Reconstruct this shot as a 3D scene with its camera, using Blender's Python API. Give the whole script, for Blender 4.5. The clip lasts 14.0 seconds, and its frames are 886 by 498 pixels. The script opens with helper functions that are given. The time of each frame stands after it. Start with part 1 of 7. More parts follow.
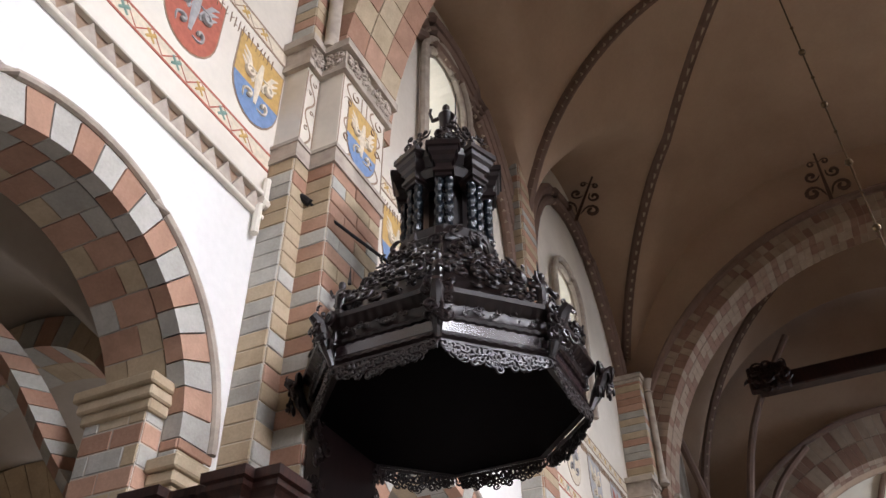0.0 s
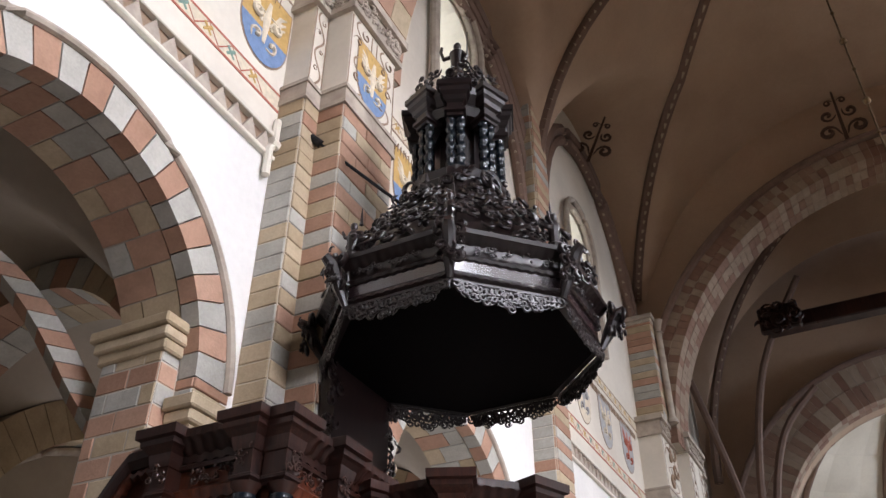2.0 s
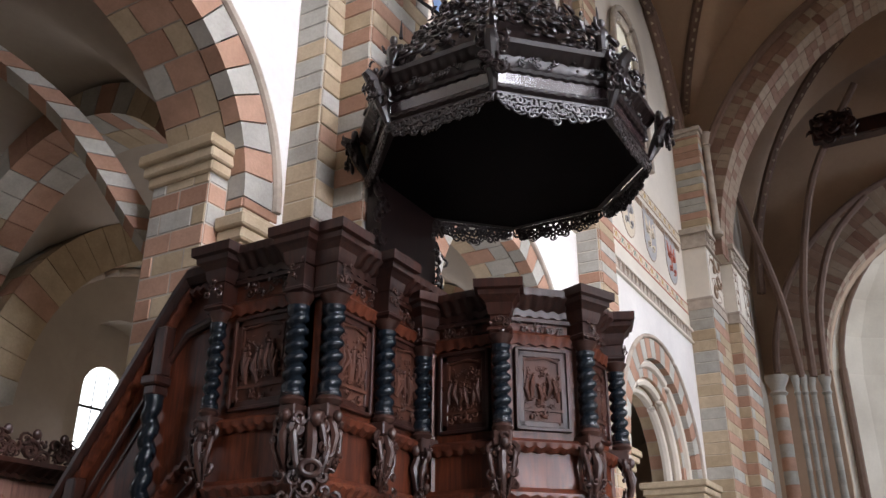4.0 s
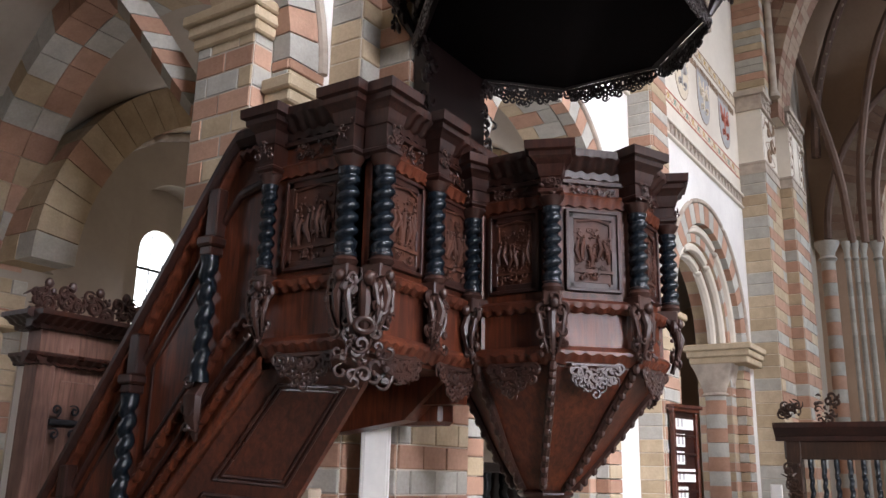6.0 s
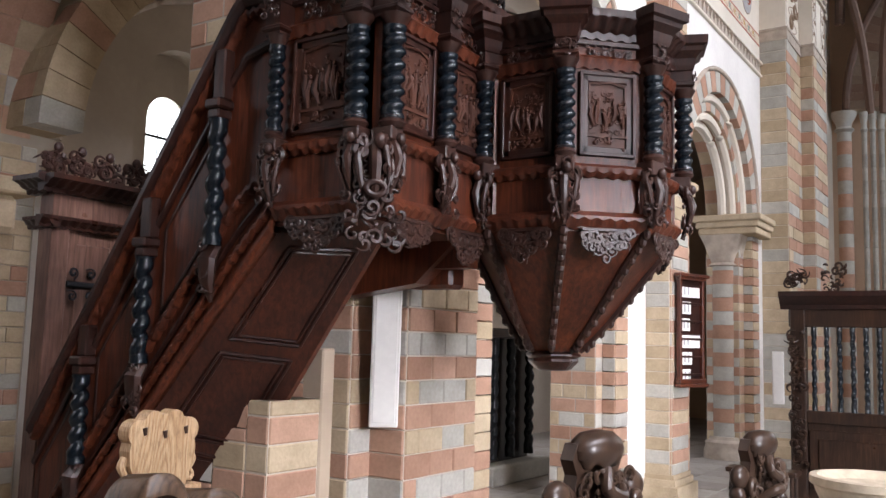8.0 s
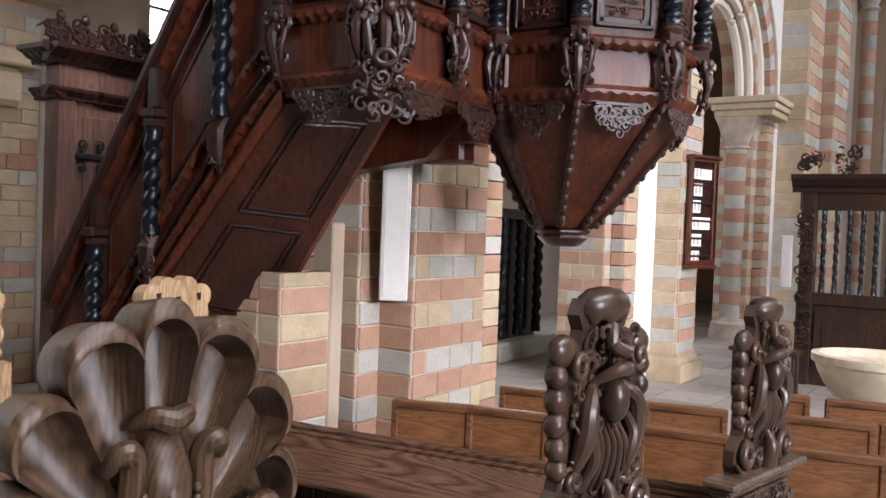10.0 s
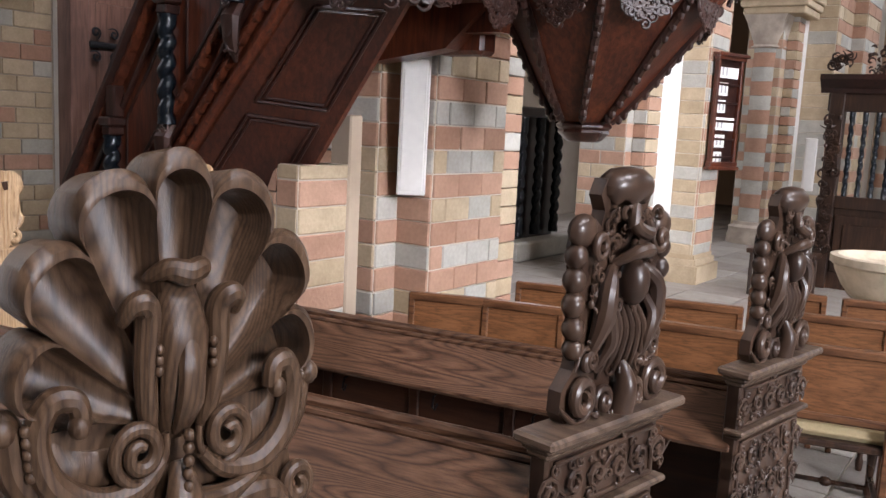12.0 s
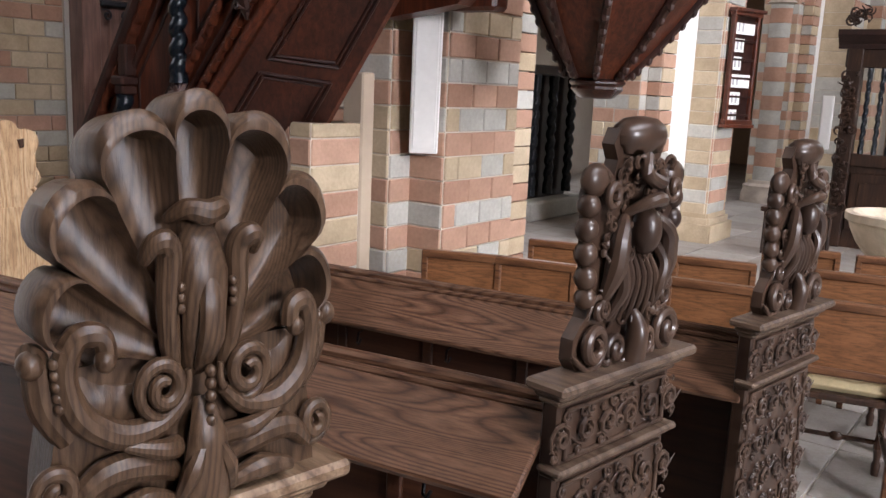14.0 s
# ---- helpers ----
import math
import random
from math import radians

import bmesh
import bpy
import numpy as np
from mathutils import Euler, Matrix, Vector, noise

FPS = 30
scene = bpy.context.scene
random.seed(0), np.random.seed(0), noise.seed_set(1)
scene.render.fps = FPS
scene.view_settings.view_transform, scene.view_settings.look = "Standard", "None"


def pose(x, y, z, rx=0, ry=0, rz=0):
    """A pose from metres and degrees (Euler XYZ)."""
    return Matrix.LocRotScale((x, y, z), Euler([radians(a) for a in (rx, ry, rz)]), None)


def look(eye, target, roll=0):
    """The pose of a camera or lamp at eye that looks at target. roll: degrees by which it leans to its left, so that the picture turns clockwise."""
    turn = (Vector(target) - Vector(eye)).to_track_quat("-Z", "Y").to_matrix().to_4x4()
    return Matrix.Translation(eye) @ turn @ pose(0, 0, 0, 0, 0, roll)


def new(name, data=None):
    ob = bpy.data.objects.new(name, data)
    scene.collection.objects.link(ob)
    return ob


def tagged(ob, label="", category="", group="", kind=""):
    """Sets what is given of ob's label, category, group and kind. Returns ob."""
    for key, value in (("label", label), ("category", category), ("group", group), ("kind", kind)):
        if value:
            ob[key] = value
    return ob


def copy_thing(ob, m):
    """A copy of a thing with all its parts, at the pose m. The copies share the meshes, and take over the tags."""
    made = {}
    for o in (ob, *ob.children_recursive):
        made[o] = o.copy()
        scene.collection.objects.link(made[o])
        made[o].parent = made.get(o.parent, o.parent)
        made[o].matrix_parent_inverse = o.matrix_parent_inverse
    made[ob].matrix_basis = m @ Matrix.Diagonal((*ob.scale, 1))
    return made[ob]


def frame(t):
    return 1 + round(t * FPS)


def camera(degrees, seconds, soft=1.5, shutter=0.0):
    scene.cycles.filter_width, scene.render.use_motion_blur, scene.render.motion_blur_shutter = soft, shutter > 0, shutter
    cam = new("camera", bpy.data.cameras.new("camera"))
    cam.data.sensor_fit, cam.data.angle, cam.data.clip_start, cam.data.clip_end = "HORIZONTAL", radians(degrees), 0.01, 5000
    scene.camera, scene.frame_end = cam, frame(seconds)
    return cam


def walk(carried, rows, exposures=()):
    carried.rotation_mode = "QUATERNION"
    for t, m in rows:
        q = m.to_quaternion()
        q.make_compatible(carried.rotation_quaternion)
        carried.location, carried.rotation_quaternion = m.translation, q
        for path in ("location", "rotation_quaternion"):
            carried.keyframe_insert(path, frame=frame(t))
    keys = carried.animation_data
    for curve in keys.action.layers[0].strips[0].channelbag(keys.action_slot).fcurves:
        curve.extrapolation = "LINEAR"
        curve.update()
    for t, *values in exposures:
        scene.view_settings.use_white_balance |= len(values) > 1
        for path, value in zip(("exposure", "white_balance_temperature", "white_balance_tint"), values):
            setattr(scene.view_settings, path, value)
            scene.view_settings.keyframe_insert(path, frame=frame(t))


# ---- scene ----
cam = camera(54.5, 14.0)
PATH = [
    (0, (0.022, 0.062, 1.776), (-0.664, 1.448, 3.045), -0.2),
    (0.5, (0.022, 0.066, 1.784), (-0.669, 1.451, 3.05), 0.1),
    (1, (0.01, 0.061, 1.783), (-0.686, 1.451, 3.041), 0.1),
    (1.5, (0.013, 0.071, 1.78), (-0.701, 1.481, 3.006), 0.3),
    (2, (0.009, 0.072, 1.775), (-0.736, 1.519, 2.937), 0.2),
    (2.5, (-0.002, 0.086, 1.775), (-0.79, 1.58, 2.847), 0.0),
    (3, (-0.009, 0.1, 1.771), (-0.842, 1.635, 2.745), -0.1),
    (5.5, (-0.047, 0.113, 1.75), (-1.092, 1.717, 2.329), 1.3),
    (6, (-0.061, 0.122, 1.747), (-1.127, 1.736, 2.254), 1.3),
    (6.5, (-0.065, 0.13, 1.74), (-1.15, 1.753, 2.174), 1.2),
    (7, (-0.079, 0.142, 1.731), (-1.178, 1.775, 2.088), 1.1),
    (7.5, (-0.083, 0.149, 1.727), (-1.19, 1.79, 2.015), 1.3),
    (8, (-0.083, 0.141, 1.713), (-1.191, 1.792, 1.928), 1.6),
    (10.5, (-0.093, 0.165, 1.658), (-1.212, 1.819, 1.536), 2.4),
    (11, (-0.097, 0.172, 1.647), (-1.207, 1.826, 1.462), 2.6),
    (11.5, (-0.102, 0.175, 1.638), (-1.227, 1.811, 1.402), 2.7),
    (12, (-0.104, 0.176, 1.628), (-1.244, 1.794, 1.343), 2.9),
    (12.5, (-0.103, 0.174, 1.621), (-1.25, 1.78, 1.3), 2.9),
    (13, (-0.101, 0.171, 1.617), (-1.248, 1.772, 1.268), 2.9),
    (13.5, (-0.098, 0.166, 1.615), (-1.25, 1.761, 1.254), 2.7),
    (14, (-0.096, 0.164, 1.612), (-1.248, 1.756, 1.237), 2.6),
]
EXPOSURES = [(0.0, -1.18), (2.5, -1.10), (5.5, -0.98), (7.5, -0.86), (11.0, -0.85), (14.0, -0.92)]
SOUTH_WINDOWS = ((7.0, -1.5, 10.5, 1.0), (7.0, 3.2, 10.5, 0.5), (7.0, 8.2, 10.5, 0.5), (7.0, 13.0, 10.5, 0.5))
CLERESTORY_POWER, AISLE_POWER = 900, 600
walk(cam, [(t, look(eye, target, roll)) for t, eye, target, roll in PATH], EXPOSURES)

# ---- world and light ----
world = bpy.data.worlds.new("world")
scene.world = world
world.use_nodes = True
wn = world.node_tree
sky = wn.nodes.new("ShaderNodeTexSky")
sky.sky_type = "NISHITA"
sky.sun_disc = False
sky.sun_elevation, sky.sun_rotation = radians(40), radians(120)
wn.links.new(sky.outputs[0], wn.nodes["Background"].inputs[0])
wn.nodes["Background"].inputs[1].default_value = 0.12


def window_lamp(name, place, target, sx, sy, power, color=(0.965, 0.963, 1.07), spread=180):
    """An area lamp in place of daylight from one window, seen or unseen."""
    lamp = bpy.data.lights.new(name, "AREA")
    lamp.shape, lamp.size, lamp.size_y, lamp.energy, lamp.color = "RECTANGLE", sx, sy, power, color
    lamp.spread = radians(spread)
    ob = new(name, lamp)
    ob.matrix_world = look(place, target)
    return ob


for wx, wy, wz, px in SOUTH_WINDOWS:
    window_lamp("daylight_clerestory", (wx, wy, wz), (-3.6, wy + px, 3.2), 1.5, 3.2, CLERESTORY_POWER * (1.0 if wy < 7 else 0.6), spread=95)
# Added low lamps for unseen south windows; the wall behind them is closed.
for wy in (2.2, 7.4):
    window_lamp("daylight_aisle", (7.0, wy - 3.0, 3.2), (-3.3, wy + 2.2, 0.6), 1.3, 2.4, AISLE_POWER * 0.75, spread=84)
window_lamp("daylight_north_aisle", (-7.7, 6.5, 3.8), (-4.5, 5.0, 1.5), 0.9, 1.7, 18)
window_lamp("daylight_north_aisle", (-7.7, 1.0, 3.8), (-3.0, 2.5, 0.6), 0.9, 1.7, 16, spread=80)
window_lamp("daylight_north_aisle", (-7.7, 8.9, 3.4), (-4.0, 7.2, 3.0), 1.2, 2.4, 130)
window_lamp("daylight_north_aisle", (-7.7, 13.5, 3.4), (-4.0, 12.4, 3.0), 1.2, 2.4, 130)
window_lamp("choir_fill", (5.5, 27.0, 8.0), (-1.0, 25.0, 6.0), 2.0, 4.0, 1500, (0.9, 0.97, 1.1))
# Added lamp that brightens the crossing bay; no window is built here.
window_lamp("choir_fill", (6.9, 18.8, 9.5), (-2.6, 19.8, 6.5), 1.2, 2.6, 330, (0.84, 0.94, 1.14), spread=110)

# ---- mesh builder ----


def smooth_path(pts, rad, k=5):
    """Finer points along a curve through the given ones, with their radii."""
    ps = [Vector(p) for p in pts]
    rs = list(rad) if isinstance(rad, (list, tuple)) else [rad] * len(ps)
    out, ro = [], []
    for i in range(len(ps) - 1):
        a, b, c, d = ps[max(i - 1, 0)], ps[i], ps[i + 1], ps[min(i + 2, len(ps) - 1)]
        for j in range(k):
            t = j / k
            out.append(0.5 * (2 * b + (c - a) * t + (2 * a - 5 * b + 4 * c - d) * t * t + (3 * b - a - 3 * c + d) * t ** 3))
            ro.append(rs[i] + (rs[i + 1] - rs[i]) * t)
    return out + [ps[-1]], ro + [rs[-1]]


class Mesh:
    fine = False

    """Collects faces of several shapes, each with its material's number."""

    def __init__(self):
        self.v, self.f, self.mi, self.m, self.mat = [], [], [], Matrix(), 0
        self.marks = []

    def add(self, verts, faces):
        b = len(self.v)
        self.marks.append((b, len(self.f)))
        m = self.m
        self.v += [tuple(m @ Vector(p)) for p in verts]
        self.f += [tuple(b + i for i in f) for f in faces]
        self.mi += [self.mat] * len(faces)

    def box(self, x0, y0, z0, x1, y1, z1, bev=0.0):
        if bev <= 0:
            vs = [(x, y, z) for z in (z0, z1) for y in (y0, y1) for x in (x0, x1)]
            self.add(vs, [(0, 2, 3, 1), (4, 5, 7, 6), (0, 1, 5, 4), (2, 6, 7, 3), (0, 4, 6, 2), (1, 3, 7, 5)])
            return
        b = min(bev, abs(x1 - x0) / 2.2, abs(y1 - y0) / 2.2, abs(z1 - z0) / 2.2)
        vs, fs = [], []
        for sz in (0, 1):
            for sy in (0, 1):
                for sx in (0, 1):
                    X, Y, Z = (x0, x1)[sx], (y0, y1)[sy], (z0, z1)[sz]
                    dx, dy, dz = (b, -b)[sx], (b, -b)[sy], (b, -b)[sz]
                    vs += [(X, Y + dy, Z + dz), (X + dx, Y, Z + dz), (X + dx, Y + dy, Z)]

        def c(sx, sy, sz):
            return 3 * (sx + 2 * sy + 4 * sz)
        for s in (0, 1):
            fs.append([c(s, 0, 0), c(s, 1, 0), c(s, 1, 1), c(s, 0, 1)])
            fs.append([c(0, s, 0) + 1, c(1, s, 0) + 1, c(1, s, 1) + 1, c(0, s, 1) + 1])
            fs.append([c(0, 0, s) + 2, c(1, 0, s) + 2, c(1, 1, s) + 2, c(0, 1, s) + 2])
        for a in (0, 1):
            for d in (0, 1):
                fs.append([c(a, d, 0), c(a, d, 0) + 1, c(a, d, 1) + 1, c(a, d, 1)])
                fs.append([c(a, 0, d), c(a, 0, d) + 2, c(a, 1, d) + 2, c(a, 1, d)])
                fs.append([c(0, a, d) + 1, c(0, a, d) + 2, c(1, a, d) + 2, c(1, a, d) + 1])
                for e in (0, 1):
                    fs.append([c(a, d, e), c(a, d, e) + 1, c(a, d, e) + 2])
        self.add(vs, fs)

    def prism(self, poly, h0, h1, axis="z"):
        """A polygon drawn out along one axis; poly holds the two other coordinates."""
        n = len(poly)

        def p(a, b, h):
            return (a, b, h) if axis == "z" else (a, h, b) if axis == "y" else (h, a, b)
        vs = [p(a, b, h0) for a, b in poly] + [p(a, b, h1) for a, b in poly]
        fs = [tuple(range(n)), tuple(range(2 * n - 1, n - 1, -1))] + [(i, (i + 1) % n, n + (i + 1) % n, n + i) for i in range(n)]
        self.add(vs, fs)

    def lathe(self, prof, cx=0.0, cy=0.0, segs=16, turn=0.0):
        """Turned round z; prof holds (radius, z)."""
        vs, fs = [], []
        for r, z in prof:
            for k in range(segs):
                a = 2 * math.pi * k / segs + turn
                vs.append((cx + r * math.cos(a), cy + r * math.sin(a), z))
        for i in range(len(prof) - 1):
            for k in range(segs):
                k2 = (k + 1) % segs
                fs.append((i * segs + k, i * segs + k2, (i + 1) * segs + k2, (i + 1) * segs + k))
        fs.append(tuple(range(segs - 1, -1, -1)))
        fs.append(tuple((len(prof) - 1) * segs + k for k in range(segs)))
        self.add(vs, fs)

    def loft(self, rings, closed_ends=True):
        n = len(rings[0])
        vs = [p for r in rings for p in r]
        fs = [(i * n + k, i * n + (k + 1) % n, (i + 1) * n + (k + 1) % n, (i + 1) * n + k) for i in range(len(rings) - 1) for k in range(n)]
        if closed_ends:
            fs += [tuple(range(n - 1, -1, -1)), tuple((len(rings) - 1) * n + k for k in range(n))]
        self.add(vs, fs)

    def tube(self, pts, radii, segs=6, flat=1.0):
        """A rounded bar along points; flat squeezes it along the local y."""
        if self.fine and 2 < len(pts) < 20:
            pts, radii = smooth_path(pts, radii)
        pts = [Vector(p) for p in pts]
        rings = []
        for i, p in enumerate(pts):
            d = (pts[min(i + 1, len(pts) - 1)] - pts[max(i - 1, 0)])
            d = d.normalized() if d.length > 1e-9 else Vector((0, 0, 1))
            ref = Vector((0, 1, 0)) if abs(d.y) < 0.9 else Vector((1, 0, 0))
            a = d.cross(ref).normalized()
            b = d.cross(a)
            r = radii[i] if isinstance(radii, (list, tuple)) else radii
            rings.append([tuple(p + a * (r * math.cos(2 * math.pi * k / segs)) + b * (r * flat * math.sin(2 * math.pi * k / segs))) for k in range(segs)])
        self.loft(rings)

    def ball(self, c, rx, ry=None, rz=None, segs=10, rows=7):
        ry, rz = ry or rx, rz or rx
        rings = []
        for i in range(rows):
            a = math.pi * (0.06 + 0.88 * i / (rows - 1)) - math.pi / 2
            rings.append([(c[0] + rx * math.cos(a) * math.cos(2 * math.pi * k / segs), c[1] + ry * math.cos(a) * math.sin(2 * math.pi * k / segs), c[2] + rz * math.sin(a)) for k in range(segs)])
        self.loft(rings)

    def scroll(self, cx, cz, size, turns=1.4, hand=1, start=0.0, r=0.25, y=0.0, tail=1.0):
        """A carved volute in the local x-z plane with its tail."""
        n = 40 if self.fine else 14
        pts, rad = [], []
        for i in range(n):
            q = i / (n - 1)
            a = start + hand * turns * 2 * math.pi * q
            d = size * (0.18 + 0.82 * q)
            pts.append((cx + d * math.cos(a), y - 0.25 * size * (1 - q), cz + d * math.sin(a)))
            rad.append(size * r * (0.55 + 0.6 * math.sin(math.pi * min(1, q * 0.9 + 0.1))))
        if tail > 0:
            a = start + hand * turns * 2 * math.pi
            t = Vector((-hand * math.sin(a), 0, hand * math.cos(a)))
            p = Vector(pts[-1])
            for q in (0.5, 1.0):
                pts.append(tuple(p + t * size * tail * q))
                rad.append(size * r * (0.8 - 0.6 * q))
        self.tube(pts, rad, 10 if self.fine else 6)

    def foliage(self, w, h, n, rnd, size=0.05, y=0.0, depth=0.02):
        """Loose carved leaves, scrolls and buds over a field w wide and h high, centred, on the local x-z plane."""
        for _ in range(n):
            x, z = rnd.uniform(-w / 2, w / 2), rnd.uniform(-h / 2, h / 2)
            s = size * rnd.uniform(0.6, 1.25)
            k = rnd.random()
            yy = y - rnd.uniform(0, depth)
            if k < 0.6:
                self.scroll(x, z, s, rnd.uniform(0.6, 1.3), rnd.choice((-1, 1)), rnd.uniform(0, 6.28), 0.26, yy, rnd.uniform(0.3, 1.2))
            elif k < 0.85:
                a = rnd.uniform(0, 6.28)
                pts = [(x + s * 1.3 * q * math.cos(a + q), yy - 0.5 * s * math.sin(3 * q), z + s * 1.3 * q * math.sin(a + q)) for q in (0, 0.3, 0.6, 0.85, 1.1)]
                self.tube(pts, [s * 0.12, s * 0.32, s * 0.4, s * 0.25, s * 0.05], 6, 0.5)
            else:
                self.ball((x, yy, z), s * 0.4, s * 0.4, s * 0.45, 8, 5)


def done(name, mesh, mats, parent=None, label="", smooth=35, kind="", category="", group="", data=False):
    me = bpy.data.meshes.new(name)
    me.from_pydata(mesh.v, [], mesh.f)
    for mt in (mats if isinstance(mats, (list, tuple)) else [mats]):
        me.materials.append(mt)
    if max(mesh.mi, default=0):
        me.polygons.foreach_set("material_index", mesh.mi)
    bm = bmesh.new()
    bm.from_mesh(me)
    bmesh.ops.recalc_face_normals(bm, faces=bm.faces)
    bm.to_mesh(me)
    bm.free()
    if smooth:
        me.polygons.foreach_set("use_smooth", [True] * len(me.polygons))
        me.set_sharp_from_angle(angle=radians(smooth))
    me.update()
    if data:
        return me
    ob = new(name, me)
    if parent is not None:
        ob.parent = parent
    return tagged(ob, label, category, group, kind)


def part(name, mesh, mat, parent, label="", smooth=35, kind=""):
    return done(name, mesh, mat, parent, label, smooth, kind)


def pieces(name, mesh, mats, parent, most=300):
    """Each block of a masonry mesh as an object of its own; those past the number, and its mortar core, stay joined."""
    marks = mesh.marks + [(len(mesh.v), len(mesh.f))]
    rest = Mesh()
    made = 0
    for (v0, f0), (v1, f1) in zip(marks, marks[1:]):
        kind = mesh.mi[f0]
        one = Mesh()
        one.v, one.f = mesh.v[v0:v1], [tuple(i - v0 for i in f) for f in mesh.f[f0:f1]]
        if kind == 0 or made >= most:
            rest.mat = kind
            rest.add(one.v, one.f)
            continue
        one.mi = [0] * len(one.f)
        done(name, one, mats[kind], parent, smooth=0)
        made += 1
    if rest.v:
        done("masonry_core", rest, STONES if mats is BLOCKS else mats, parent, smooth=0, kind="stuff")


def thing(name, label, category, place=None, group=""):
    ob = new(name)
    if place is not None:
        ob.matrix_basis = place
    return tagged(ob, label, category, group)


def frame_of(origin, xdir, zdir=(0, 0, 1)):
    """Local axes: x along the face, z up, -y out of the face (to the right of x)."""
    x = Vector(xdir).normalized()
    z = Vector(zdir).normalized()
    y = z.cross(x).normalized()
    m = Matrix((x, y, z)).transposed().to_4x4()
    m.translation = Vector(origin)
    return m


# ---- materials ----


def node_mat(name, rough=0.6, metallic=0.0, spec=0.4):
    mt = bpy.data.materials.new(name)
    mt.use_nodes = True
    nt = mt.node_tree
    bs = nt.nodes["Principled BSDF"]
    bs.inputs["Roughness"].default_value = rough
    bs.inputs["Metallic"].default_value = metallic
    bs.inputs["Specular IOR Level"].default_value = spec
    return mt, nt, bs


def ramp(nt, fac, stops, mode="LINEAR"):
    r = nt.nodes.new("ShaderNodeValToRGB")
    r.color_ramp.interpolation = mode
    els = r.color_ramp.elements
    while len(els) < len(stops):
        els.new(0.5)
    for e, (p, c) in zip(els, stops):
        e.position, e.color = p, (*c, 1)
    nt.links.new(fac, r.inputs[0])
    return r.outputs[0]


def noise_tex(nt, scale, detail=4.0, coords="Object", stretch=(1, 1, 1), rough=0.55, distort=0.0):
    tc = nt.nodes.new("ShaderNodeTexCoord")
    mp = nt.nodes.new("ShaderNodeMapping")
    mp.inputs["Scale"].default_value = stretch
    tx = nt.nodes.new("ShaderNodeTexNoise")
    tx.inputs["Scale"].default_value, tx.inputs["Detail"].default_value = scale, detail
    tx.inputs["Roughness"].default_value, tx.inputs["Distortion"].default_value = rough, distort
    nt.links.new(tc.outputs[coords], mp.inputs[0])
    nt.links.new(mp.outputs[0], tx.inputs["Vector"])
    return tx.outputs[0]


def mix(nt, fac, a, b, mode="MIX"):
    m = nt.nodes.new("ShaderNodeMix")
    m.data_type, m.blend_type = "RGBA", mode
    if isinstance(fac, (int, float)):
        m.inputs[0].default_value = fac
    else:
        nt.links.new(fac, m.inputs[0])
    for sock, v in ((m.inputs[6], a), (m.inputs[7], b)):
        if isinstance(v, (tuple, list)):
            sock.default_value = (*v, 1)
        else:
            nt.links.new(v, sock)
    return m.outputs[2]


def bump(nt, bs, height, strength=0.3, dist=0.01):
    b = nt.nodes.new("ShaderNodeBump")
    b.inputs["Strength"].default_value, b.inputs["Distance"].default_value = strength, dist
    nt.links.new(height, b.inputs["Height"])
    nt.links.new(b.outputs[0], bs.inputs["Normal"])


def wood(name, dark, mid, light, rough=0.4, grain=(14, 14, 1.2), scale=3.0, spec=0.4):
    mt, nt, bs = node_mat(name, rough, 0, spec)
    g = noise_tex(nt, scale, 6, "Object", grain, 0.65, 0.6)
    big = noise_tex(nt, 2.3, 3)
    c = ramp(nt, g, [(0.3, dark), (0.5, mid), (0.72, light)])
    w = ramp(nt, big, [(0.35, tuple(0.62 * v for v in mid)), (0.65, (1, 1, 1))])
    nt.links.new(mix(nt, 0.55, c, w, "MULTIPLY"), bs.inputs["Base Color"])
    rr = ramp(nt, big, [(0.3, (rough + 0.15,) * 3), (0.7, (rough - 0.1,) * 3)])
    nt.links.new(rr, bs.inputs["Roughness"])
    bump(nt, bs, g, 0.25, 0.004)
    return mt


